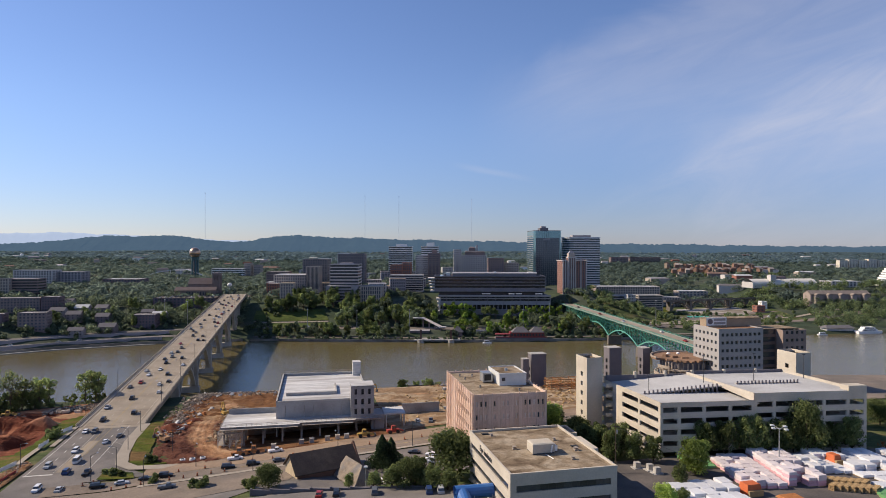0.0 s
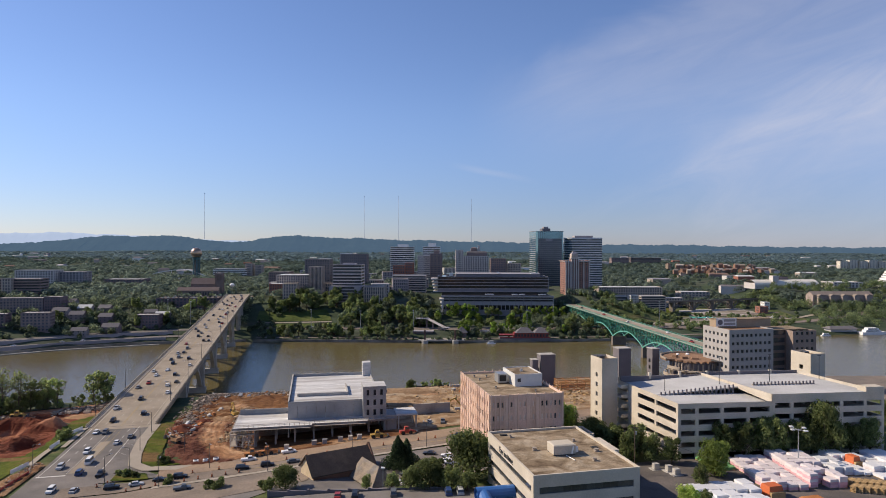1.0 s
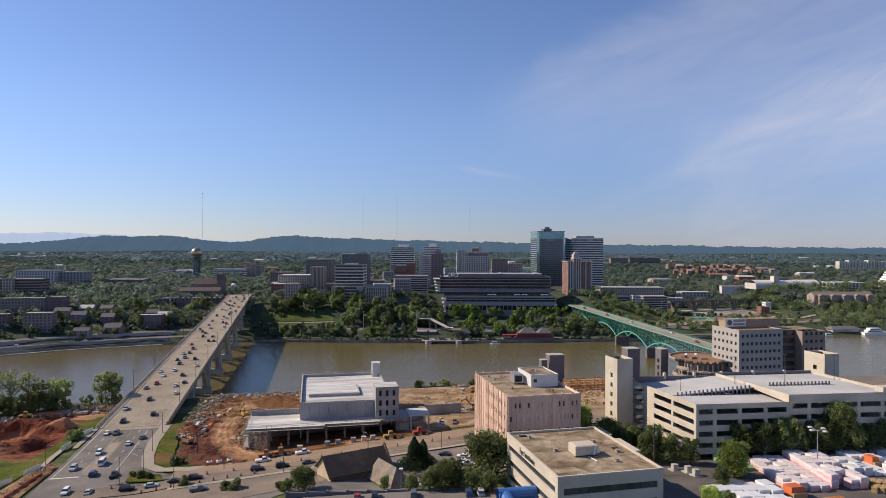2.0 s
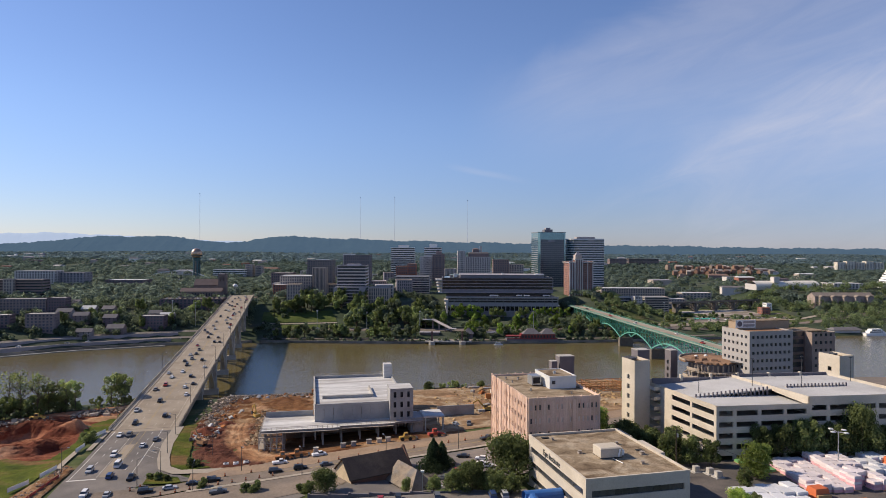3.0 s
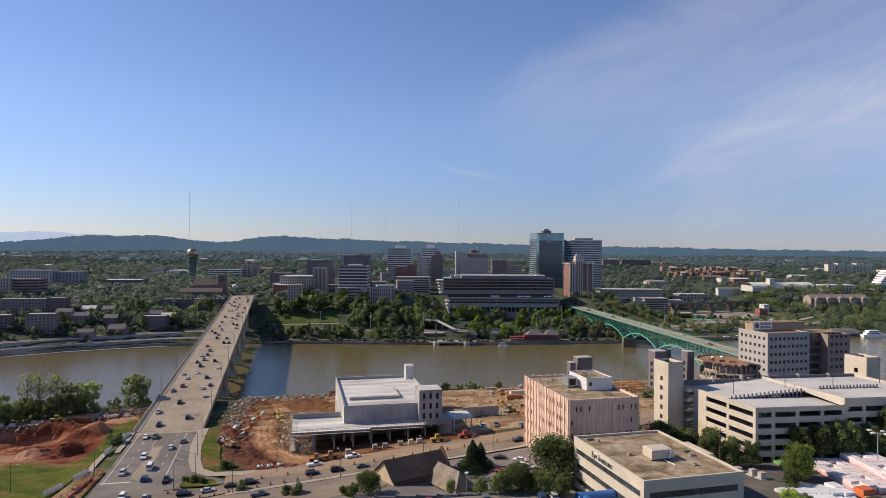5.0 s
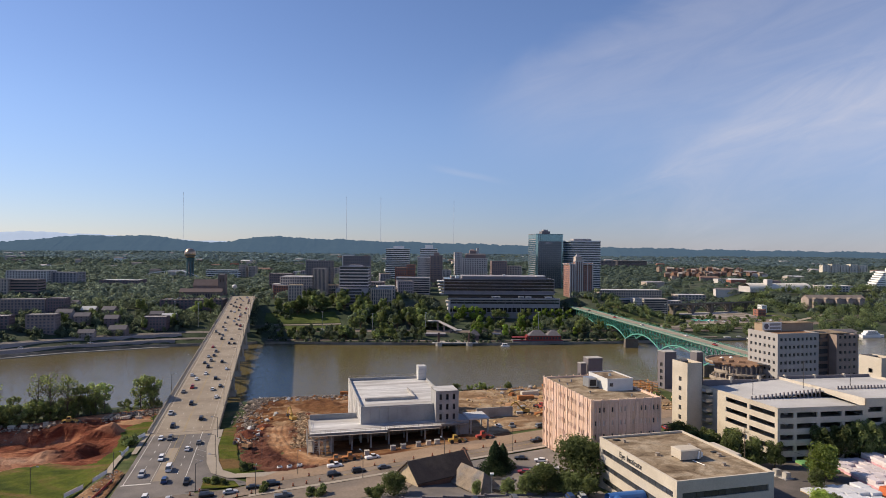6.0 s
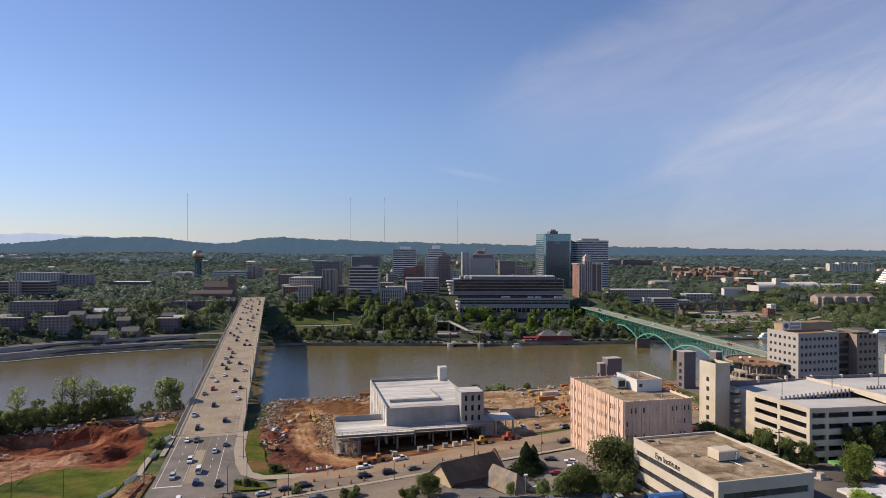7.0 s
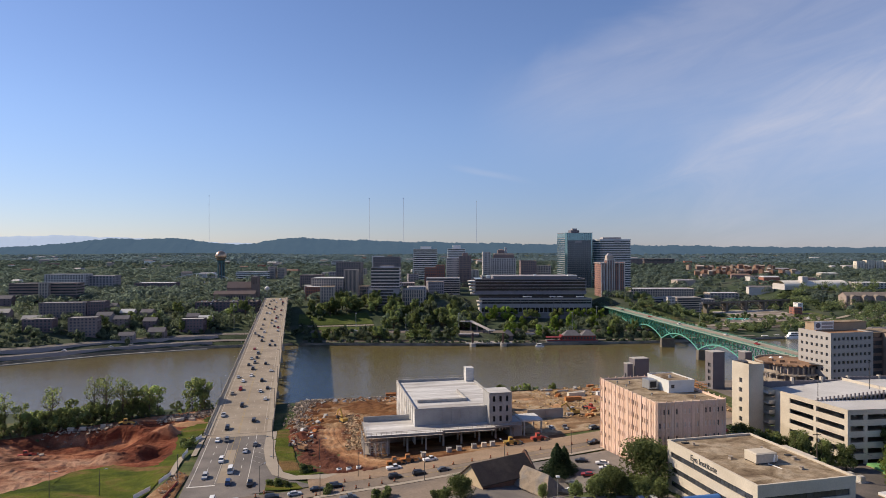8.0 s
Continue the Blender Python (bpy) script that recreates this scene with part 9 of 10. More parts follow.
bridge_cars = [(-8.1, 29.3, "pickup", "silver"), (4.2, 17.4, "suv", "black"), (-4.8, 7.7, "suv", "black"), (-3.1, 44.7, "suv", "black"), (8.8, 55.9, "sedan", "white"), (-7.7, 69.9, "sedan", "grey"), (4.1, 72.7, "sedan", "white"),
               (8.0, 79.8, "sedan", "black"), (-3.7, 79.3, "suv", "red"), (-4.6, 98.9, "sedan", "white"), (4.6, 98.6, "suv", "black"), (-8.6, 110.0, "sedan", "silver"), (-3.5, 112.6, "sedan", "white"), (-3.5, 131.8, "suv", "black"), (8.0, 124.6, "sedan", "white"),
               (-3.0, 151.4, "suv", "grey"), (-7.1, 144.8, "sedan", "black"), (3.7, 146.5, "suv", "black"), (-7.2, 165.7, "sedan", "silver"), (-2.4, 168.9, "sedan", "black"), (-3.1, 183.7, "suv", "grey"), (-4.5, 201.8, "sedan", "red"),
               (4.7, 214.7, "suv", "black"), (8.1, 214.1, "sedan", "black"), (-1.9, 236.3, "suv", "black"), (-2.4, 252.8, "sedan", "grey"), (5.6, 235.1, "sedan", "black")]
for x, s, kind, paint in bridge_cars:
    lane = min((-9.2, -5.5, -1.9, 1.9, 5.5, 9.2), key=lambda q: abs(q - x))
    px, py, pz = on_bridge(lane + rng.uniform(-0.3, 0.3), s, 0.01)
    car(kind, paint, px, py, pz, BR_RZ + (180 if lane < 0 else 0))
for i in range(34):
    s = 262 + i * 8.6 + rng.uniform(-3, 3)
    lane = rng.choice((-9.2, -5.5, -1.9, 1.9, 5.5, 9.2))
    px, py, pz = on_bridge(lane, s, 0.01)
    car(rng.choice(SEDANS), rng.choice(("black", "grey", "white", "silver", "black", "red", "grey")), px, py, pz, BR_RZ + (180 if lane < 0 else 0))
for x, y, kind, paint, back in ((-174.5, 276.5, "sedan", "white", 1), (-170.5, 276.5, "suv", "grey", 1), (-158.5, 263.0, "sedan", "white", 0), (-156.7, 271.1, "sedan", "grey", 0), (-164.2, 251.3, "suv", "white", 1), (-156.8, 239.8, "van", "white", 0),
                                (-164.0, 233.6, "suv", "silver", 1), (-153.6, 227.6, "suv", "blue", 0), (-145.5, 226.3, "pickup", "black", 0), (-153.2, 210.5, "suv", "white", 1), (-145.7, 210.4, "sedan", "silver", 0)):
    sl = -(-(x + 169) * 0.2224 + (y - 287) * 0.975)
    car(kind, paint, x, y, road_z(max(0, sl)) + 0.02, BR_RZ + (180 if back else 0))
for x, y, kind, paint, rz in ((-94.5, 224.6, "suv", "black", -72), (-86.1, 226.2, "suv", "black", -72), (-77.4, 228.4, "sedan", "grey", -72), (-120.3, 217.5, "sedan", "black", -74), (-114.3, 219.5, "suv", "black", -74), (-127.2, 215, "sedan", "silver", -70),
                              (-134.2, 212.5, "suv", "black", -70), (-95.7, 235.7, "pickup", "white", -70), (-82.6, 243.0, "pickup", "white", -65), (-28.7, 227.9, "sedan", "black", 80), (-22.4, 223.5, "sedan", "white", 78), (-22.8, 217.1, "sedan", "white", 76),
                              (-21.0, 213.4, "pickup", "silver", 78), (-35.8, 208.8, "sedan", "grey", 60), (-38.3, 202.8, "sedan", "white", 60), (-39.7, 199.6, "suv", "black", 60), (-18.4, 252.2, "pickup", "black", -65), (-29.9, 282.5, "sedan", "silver", 20),
                              (-12.1, 278.2, "suv", "grey", -60), (-24, 281, "pickup", "grey", 0), (-54.0, 183.0, "sedan", "red", 5), (-49.0, 183.0, "suv", "black", 5), (-37.9, 182.6, "suv", "grey", 5), (-22.3, 181.0, "suv", "blue", 5), (-19.0, 181.0, "suv", "silver", 5),
                              (-108, 206, "pickup", "grey", -70), (-30, 212, "sedan", "red", 80), (37, 262, "sedan", "red", 10), (142, 300, "sedan", "grey", 40)):
    z = hgt(x, y) + (0.47 if abs(rz) > 60 and rz < 0 else 0.34)
    if y < 186:
        z = hgt(x, y) + 0.92
    car(kind, paint, x, y, z, rz)
for i in range(22):
    car(rng.choice(SEDANS), rng.choice(("black", "grey", "white", "silver")), -383 + i * 3.2, 812 + i * 0.35 + (14 if i % 2 else 0), 38.1, 6)
for i in range(16):
    x = rng.choice((rng.uniform(-560, -330), rng.uniform(-200, 150)))
    car(rng.choice(SEDANS), rng.choice(("black", "grey", "white", "silver")), x, float(north_edge(x)) + (18 if x < -300 else 50) + rng.choice((-2.2, 2.2)), hgt(x, float(north_edge(x)) + (18 if x < -300 else 50)) + 0.55, 90)
for i in range(18):
    x = 306 + i * 8.3
    y = 850 + (x - 300) * 0.2 + (14 if i % 3 else 3)
    car(rng.choice(SEDANS), rng.choice(("black", "grey", "white", "silver")), x, y, hgt(x, y) + 0.42, 10)
for s in (40, 95, 150, 230, 300, 380):
    a = radians(GB_RZ)
    car(rng.choice(SEDANS), rng.choice(("black", "white", "silver", "red")), GB_X - s * math.sin(a) + rng.choice((-2.4, 2.4)), GB_Y + s * math.cos(a), GB_Z + 0.03, GB_RZ)



# ---- building site: rubble, heaps, machines ----
M_RUBBLE = surf("broken_concrete", (0.29, 0.235, 0.185), 0.95, 0.25, 0.6, 4.0, rand=0.65, island=True)
M_TANSTONE = surf("broken_tan_stone", (0.37, 0.265, 0.165), 0.95, 0.25, 0.6, 4.0, rand=0.5, island=True)
M_TIMBER = surf("fresh_timber", (0.40, 0.27, 0.135), 0.85, 0.2, 0.8, 5.0, rand=0.25, island=True)
M_PLANT = surf("machine_yellow", (0.42, 0.265, 0.06), 0.55, 0.2, 0.8, 5.0)
M_SOIL = surf("heaped_red_soil", (0.15, 0.048, 0.027), 0.95, 0.35, 0.25, 1.6, 0.3)
M_TANSOIL = surf("heaped_tan_soil", (0.38, 0.22, 0.12), 0.95, 0.3, 0.25, 1.6, 0.3)
M_CONE = surf("dusty_orange_plastic", (0.36, 0.105, 0.035), 0.75, 0.3, 1.0, 6.0)
M_LIMEBAND = surf("dusty_reflective_band", (0.42, 0.36, 0.30), 0.7, 0.2, 1.0, 6.0)
M_REDNET = surf("red_barrier", (0.38, 0.06, 0.04), 0.7, 0.2, 0.8, 5.0)


def chunk(g, rnd, x, y, z, size):
    """One uneven block of rubble, tumbled."""
    k = len(g.v)
    a, b, c = size * rnd.uniform(0.5, 1.4), size * rnd.uniform(0.3, 1.0), size * rnd.uniform(0.15, 0.55)
    g.taper(-a, a, -b, b, -c, c, rnd.uniform(0, 0.3) * b)
    m = pose(x, y, z, rnd.uniform(-35, 35), rnd.uniform(-35, 35), rnd.uniform(0, 360))
    g.v[k:] = [tuple(m @ Vector(p)) for p in g.v[k:]]


rnd = random.Random(41)
rubble, pile = G(), G()
for i in range(5200):
    u = rnd.random()
    if u < 0.45:                                    # along the top of the bank
        x = rnd.uniform(-154, -62)
        y = float(south_edge(x)) - rnd.uniform(-3, 16) * rnd.random()
    elif u < 0.72:                                  # a long tip beside the bridge
        y = rnd.uniform(272, 356)
        x = float(np.interp(y, [270, 290, 311, 345], [-138, -140, -147, -152])) + rnd.gauss(0, 2.6) * (0.7 if y < 300 else 1.2)
    else:
        y = rnd.uniform(264, 324)
        x = float(np.interp(y, [264, 290, 310, 324], [-112.5, -116, -121.5, -123])) + rnd.gauss(0, 2.4)
    chunk(rubble if u < 0.72 else pile, rnd, x, y, hgt(x, y) + rnd.uniform(0.2, 1.2), rnd.uniform(0.15, 0.7) if u < 0.72 or i % 7 else rnd.uniform(0.6, 1.0))
for i in range(420):                               # scrap along the upper edge of the clay pit
    u = rnd.random()
    x, y = (-218 + 24 * u, 316 + 16 * u + rnd.gauss(0, 3.5)) if i % 3 else (-262 + 40 * u, 297 + 12 * u + rnd.gauss(0, 2.0))
    chunk(rubble, rnd, x, y, hgt(x, y) + rnd.uniform(0.4, 1.2), rnd.uniform(0.2, 0.8))
solo("rubble_field", pile, M_TANSTONE, "pile of broken tan stone beside the new building", "rubble", kind="stuff")
solo("rubble_field", rubble, M_RUBBLE, "tipped rubble of broken pale concrete and scrap", "rubble", kind="stuff")
for i in range(46):
    x = rnd.uniform(-153, -70) if i % 2 else rnd.uniform(-143, -136)
    y = float(south_edge(x)) - rnd.uniform(0, 12) if i % 2 else rnd.uniform(272, 330)
    g = G()
    chunk(g, rnd, 0, 0, 0.4, rnd.uniform(0.7, 1.4))
    ob = solo("concrete_slab", g, (M_CONC, M_WHITEROOF, M_RUST)[i % 3], "broken slab lying on the rubble tip", "slab", "broken slabs")
    ob.location = (x, y, hgt(x, y) + 0.7)


def heap(x, y, r, h, mat, seed, label, stretch=1.0, rz=0):
    rs = random.Random(seed)
    k, rows, g = 18, 5, G()
    for a in range(rows + 1):
        for b in range(k):
            t = a / rows
            q = r * (1 - t * 0.92) * (1 + 0.22 * math.sin(b * 1.7 + seed) + rs.uniform(-0.12, 0.12))
            g.v.append((q * math.cos(2 * math.pi * b / k) * stretch, q * math.sin(2 * math.pi * b / k), h * (t ** 0.8) * (1 + rs.uniform(-0.06, 0.06)) - 0.6))
    for a in range(rows):
        for b in range(k):
            g.f.append((a * k + b, a * k + (b + 1) % k, (a + 1) * k + (b + 1) % k, (a + 1) * k + b))
    g.f.append(tuple(rows * k + b for b in range(k)))
    ob = solo("soil_mound", g, mat, label, "soil mound", "soil mounds", smooth=True)
    ob.matrix_basis = pose(x, y, hgt(x, y), 0, 0, rz)


for i, (x, y, r, h, mt, st, rz) in enumerate(((-141, 284, 7, 3.6, 0, 1.6, 80), (-137, 300, 6, 2.6, 0, 1.3, 60), (-128, 330, 7, 2.4, 1, 1.4, 20), (-120, 322, 5, 2.0, 0, 1.5, 10), (-100, 352, 7, 2.0, 1, 2.0, 10), (-80, 366, 6, 1.8, 1, 2.0, 15),
                                          (-16, 330, 6, 2.4, 1, 1.6, 20), (5, 345, 8, 3.0, 1, 1.8, 10), (-30, 350, 6, 1.6, 1, 1.5, 0), (22, 330, 6, 2.6, 1, 1.5, 40), (-200, 312, 7, 2.0, 1, 2.0, 20))):
    heap(x, y, r, h, (M_SOIL, M_TANSOIL)[mt], i, ("dug red clay heap with rough sides", "bulldozed tan soil heap with rough sides")[mt], st, rz)


def excavator(x, y, rz, paint, label):
    e = thing("excavator", x, y, hgt(x, y) + 0.4, rz, label, "excavator", "site machines")
    for s in (-1, 1):
        part("track", G().prism([(s * 1.0 - 0.3, -2.0), (s * 1.0 + 0.3, -2.0), (s * 1.0 + 0.3, 2.0), (s * 1.0 - 0.3, 2.0)], 0, 0.9), M_BLACK, e)
    part("house", G().taper(-1.4, 1.4, -2.4, 1.4, 1.0, 2.3, 0.15), paint, e)
    cab = part("cab", G().taper(-1.3, -0.2, -0.2, 1.6, 2.0, 3.4, 0.12), paint, e)
    part("cab_window", G().box(-1.32, -0.18, 0.1, 1.5, 2.5, 3.15), M_DARKGLASS, cab)
    part("boom", G().beam((0.4, 1.2, 2.0), (0.4, 4.2, 5.6), 0.45, 0.7).beam((0.4, 4.1, 5.6), (0.4, 6.4, 4.6), 0.45, 0.6), paint, e)
    part("stick", G().beam((0.4, 6.2, 4.9), (0.4, 7.4, 1.8), 0.35, 0.5), paint, e)
    part("bucket", G().taper(-0.2, 1.0, 6.7, 7.8, 0.6, 1.9, 0.1, 0.3), M_DARKSTEEL, e)


excavator(-14, 309, 100, M_PLANT, "yellow tracked excavator on the building site")
excavator(-126, 312, 35, M_PLANT, "yellow tracked excavator beside a red clay slope")
excavator(-136, 267, 60, M_TANSOIL, "dusty tracked excavator below the bridge")
excavator(-60, 350, -30, M_PLANT, "yellow tracked excavator near the river bank")


def wheel_loader(x, y, rz, paint, label, name="wheel_loader", z=None):
    e = thing(name, x, y, (hgt(x, y) + 0.45) if z is None else z, rz, label, "loader", "site machines")
    for sx in (-1, 1):
        for sy in (-1.6, 1.6):
            part("wheel", G().tube((sx * 1.0 - 0.25, sy, 0.75), (sx * 1.0 + 0.25, sy, 0.75), 0.75, 0.75, 12), M_BLACK, e)
    part("chassis", G().box(-0.9, 0.9, -2.8, 2.2, 0.7, 1.7), paint, e)
    cab = part("cab", G().taper(-0.8, 0.8, -0.9, 0.9, 1.7, 3.2, 0.15), paint, e)
    part("cab_window", G().box(-0.82, 0.82, -0.6, 0.7, 2.1, 2.9), M_DARKGLASS, cab)
    part("lift_arm", G().beam((-0.7, 1.5, 1.6), (-0.7, 4.2, 0.8), 0.25, 0.4).beam((0.7, 1.5, 1.6), (0.7, 4.2, 0.8), 0.25, 0.4), paint, e)
    part("bucket", G().taper(-1.4, 1.4, 3.9, 5.0, 0.1, 1.2, 0.05, 0.3), M_DARKSTEEL, e)


wheel_loader(-50.5, 257.5, -75, M_PLANT, "yellow telescopic loader before the podium")
wheel_loader(-39, 262, -70, M_REDNET, "small red loader before the podium")
wheel_loader(-91, 243, -75, M_ORANGE, "orange flatbed machine parked by the podium")
wheel_loader(-96, 241, -75, M_ORANGE, "orange flatbed machine parked by the podium")
wheel_loader(-4, 318, 30, M_REDNET, "red loader among spoil heaps")
wheel_loader(-228.5, 305.4, -75, M_PLANT, "small yellow loader above the clay pit")
wheel_loader(-256.9, 276.2, -60, M_REDNET, "red tracked loader down in the clay pit")


def skip_box(x, y, rz, w, d, h, mat, label, name="container"):
    c = thing(name, x, y, hgt(x, y) + 0.3, rz, label, "container", "site containers")
    part("body", G().taper(0, w, 0, d, 0, h, 0.06), mat, c)
    part("rim", parapet(G(), -0.05, w + 0.05, -0.05, d + 0.05, h, h + 0.15, 0.15), mat, c)


for x, y, rz, mt in ((-76, 262, 12, M_CONC), (-72, 263, 12, M_CONC), (-66, 264.5, 12, M_CONC), (-62, 265.2, 12, M_CREAM), (-58.5, 266, 12, M_CONC), (-86, 258, 12, M_CREAM)):
    skip_box(x, y - 9, rz, 1.9, 1.6, 1.6, mt, "wrapped pallet of blocks before the podium", "block_pallet")
for x, y, rz, mt, w in ((-12, 340, 10, M_ORANGE, 9), (8, 352, 14, M_METAL, 8), (20, 340, 5, M_RUST, 7), (-8, 352, 14, M_CREAM, 10), (14, 318, 40, M_METAL, 6), (-110, 366, 5, M_RUST, 6), (-70, 372, 8, M_RUST, 7)):
    skip_box(x, y, rz, w, 2.6, 2.6, mt, "weathered steel site container or skip")
for x, y, rz, w in ((-254, 301.5, 20, 4.2), (-248.6, 302.2, 10, 4.0), (-240.5, 305.6, 15, 3.0), (-208.9, 316, 25, 5.0), (-203, 316.5, 0, 4.2), (-251, 276, 30, 2.6), (-141, 284, 8, 5.0)):
    skip_box(x, y, rz, w * 0.7, 1.5, 1.3, M_CREAM, "pale site cabin box beside the clay pit", "site_box")
for x, y in ((-116, 237.5), (-112.5, 238), (-109, 239)):
    tank = thing("concrete_ring", x, y, hgt(x, y) + 0.3, 0, "pale precast concrete ring on the verge", "concrete ring", "concrete rings")
    part("ring", G().tube((0, 0, 0), (0, 0, 1.3), 1.0, 1.0, 14), M_WHITE, tank)
    part("lid", G().tube((0, 0, 1.3), (0, 0, 1.5), 0.6, 0.6, 12), M_DARKSTEEL, tank)

# orange formwork behind the pink building
form = thing("steel_formwork", 40, 346, hgt(55, 352), 10, "stacked orange steel formwork frames on the site", "formwork")
rnd = random.Random(6)
for i in range(7):
    for y in (0, 5, 10):
        part("frame_post", G().box(i * 4.6 - 0.15, i * 4.6 + 0.15, y - 0.15, y + 0.15, 0, 5.6 + rnd.uniform(-0.8, 0.8)), M_ORANGE if i % 2 else M_TIMBER, form)
for z in (1.0, 2.4, 3.8, 5.2):
    for y in (0, 5, 10):
        part("frame_rail", G().beam((-0.8, y, z), (28.4, y, z + rnd.uniform(-0.3, 0.3)), 0.26, 0.26), M_TIMBER if y == 5 else M_ORANGE, form)
    for i in range(7):
        part("frame_rail", G().beam((i * 4.6, -0.6, z), (i * 4.6, 10.6, z), 0.2, 0.2), M_ORANGE, form)
for i in range(14):
    p = (rnd.uniform(0, 28), rnd.uniform(-3, 12), rnd.uniform(0.3, 5))
    part("frame_bar", G().beam(p, (p[0] + rnd.uniform(-4, 4), p[1] + rnd.uniform(-3, 3), max(0.2, p[2] + rnd.uniform(-2.5, 2.5))), 0.25, 0.25), M_TIMBER, form)
debris = G()
for i in range(900):
    x, y = (rnd.uniform(-28, 70), rnd.uniform(300, 390)) if i % 2 else (rnd.gauss(8, 22), rnd.gauss(330, 14))
    chunk(debris, rnd, x, y, hgt(x, y) + rnd.uniform(0.3, 0.9), rnd.uniform(0.3, 1.0))
solo("site_debris", debris, M_TIMBER, "scattered timber and scrap on bare soil", "debris", kind="stuff")
solo("site_fence", G().beam((-40, 376.5, 20.9), (70, 393, 20.9), 0.15, 2.2), M_DARKSTEEL, "dark mesh fence along the bank edge", "fence")

# stacks, footings and pipes on the pale soil
rnd = random.Random(52)
for i in range(22):
    x, y = rnd.uniform(-26, 28), rnd.uniform(296, 384)
    st = thing("material_stack", x, y, hgt(x, y) + 0.3, rnd.uniform(0, 60), ("stacked timber formwork boards on bare soil", "bundled steel bars on bare soil", "stack of grey concrete blocks on bare soil")[i % 3], "stack", "material stacks")
    for k in range(3):
        w, d = rnd.uniform(2, 5), rnd.uniform(1.0, 2.2)
        part("layer", G().box(-w / 2, w / 2, -d / 2, d / 2, k * 0.55, k * 0.55 + 0.5), (M_TIMBER, M_RUST, M_CONC)[i % 3], st)
for i in range(5):
    ft = thing("footing", -20 + i * 9, 372 - i * 3, hgt(-20 + i * 9, 372), 12, "low concrete footing with starter bars", "footing", "footings")
    part("block", G().box(0, 7, 0, 1.2, 0, 1.4), M_CONC, ft)
    for k in range(6):
        part("bar", G().tube((0.6 + k * 1.1, 0.6, 1.4), (0.6 + k * 1.1, 0.6, 3.0), 0.06, 0.06, 5), M_RUST, ft)

# cones along the avenue
cone = thing("traffic_cone", 0, 0, -50, 0, "orange traffic barrel on the avenue", "traffic barrel", "traffic barrels")
part("base", G().tube((0, 0, 0), (0, 0, 0.12), 0.4, 0.4, 10), M_BLACK, cone)
part("drum", G().tube((0, 0, 0.12), (0, 0, 1.05), 0.29, 0.22, 10), M_CONE, cone)
part("band", G().tube((0, 0, 0.62), (0, 0, 0.76), 0.265, 0.25, 10), M_LIMEBAND, cone)
line = [(-112, 224.5), (-95, 229), (-60, 239.2), (-27, 252.6), (0, 264)]
spots = []
for p, q in zip(line, line[1:]):
    n = int(math.hypot(q[0] - p[0], q[1] - p[1]) / 6.5)
    spots += [(p[0] + (q[0] - p[0]) * i / n, p[1] + (q[1] - p[1]) * i / n) for i in range(n)]
spots += [(-128 + i * 4.2, 209.6 + i * 1.4) for i in range(9)] + [(-140, 214), (-138, 217), (-136, 214)]
for x, y in spots:
    copy_thing(cone, pose(x, y, hgt(x, y) + 0.5))
for o in (cone, *cone.children_recursive):
    bpy.data.objects.remove(o)

# red barrier and white fence banners by the pit
for i in range(7):
    p, q = along(58 + i * 5, -15.5 - i * 0.6), along(62.5 + i * 5, -16.1 - i * 0.6)
    z = hgt(*p) + 0.4
    f = thing("barrier_fence", *p, z, 0, "orange-red safety barrier panel by the road", "barrier", "safety barriers")
    part("net", G().beam((0, 0, 0.7), (q[0] - p[0], q[1] - p[1], 0.7), 0.08, 1.2), M_REDNET, f)
    part("post", G().tube((0, 0, -0.4), (0, 0, 1.5), 0.05, 0.05, 6), M_DARKSTEEL, f)
for x, y, dx, dy in ((-183, 281, -1.2, -9), (-181.5, 262, 0.8, -8), (-177.3, 236, -0.6, -9), (-178.5, 222, -2, -8)):
    f = thing("fence_banner", x, y, hgt(x, y) + 0.5, 0, "white banner panel on a site fence", "banner", "fence banners")
    part("panel", G().beam((0, 0, 0.9), (dx, dy, 0.9), 0.08, 1.5), M_WHITE, f)
    for k in (0, 0.5, 1):
        part("post", G().tube((dx * k, dy * k, -0.3), (dx * k, dy * k, 1.9), 0.05, 0.05, 6), M_STEEL, f)
ribbon("pavement", [(-181.6, 257), (-180, 247), (-177.4, 236)], 2.3, M_WALK, "pale concrete footpath beside the lawn", 0.6, 3.0)
drape("ground", [(-177.5, 204), (-165.5, 206), (-171, 236), (-176.5, 241)], M_DIRT, "dug reddish soil beside the kerb", 0.5, 1.0, "ground", rough=0.7)
debris, rnd = G(), random.Random(21)
for i in range(240):
    v = rnd.random()
    x, y = -171.5 - 3.2 * v + rnd.uniform(-4.2, 3.6) * (1 - 0.55 * v), 207 + 31 * v
    chunk(debris, rnd, x, y, hgt(x, y) + rnd.uniform(0.5, 0.8), rnd.uniform(0.12, 0.5))
solo("rubble_heap", debris, M_RUBBLE, "broken pavement and stones dug up beside the kerb", "rubble", kind="stuff")
drape("pavement", [(-143, 217.5), (-122, 223.5), (-135, 234), (-150, 258)], M_ASPHALT, "dark asphalt turning lane at the street corner", 0.36, 2.0, "pavement")
drape("grass", [(-138.5, 219.5), (-126, 221), (-129.5, 227.2), (-140.5, 229)], M_LAWN, "planted traffic island", 0.65, 2.0, "grass")

# street and traffic poles
mast = street_lamp_template("street_lamp", 9.0, 2.4, False, M_DARKSTEEL, "dark steel street lamp with a single arm")
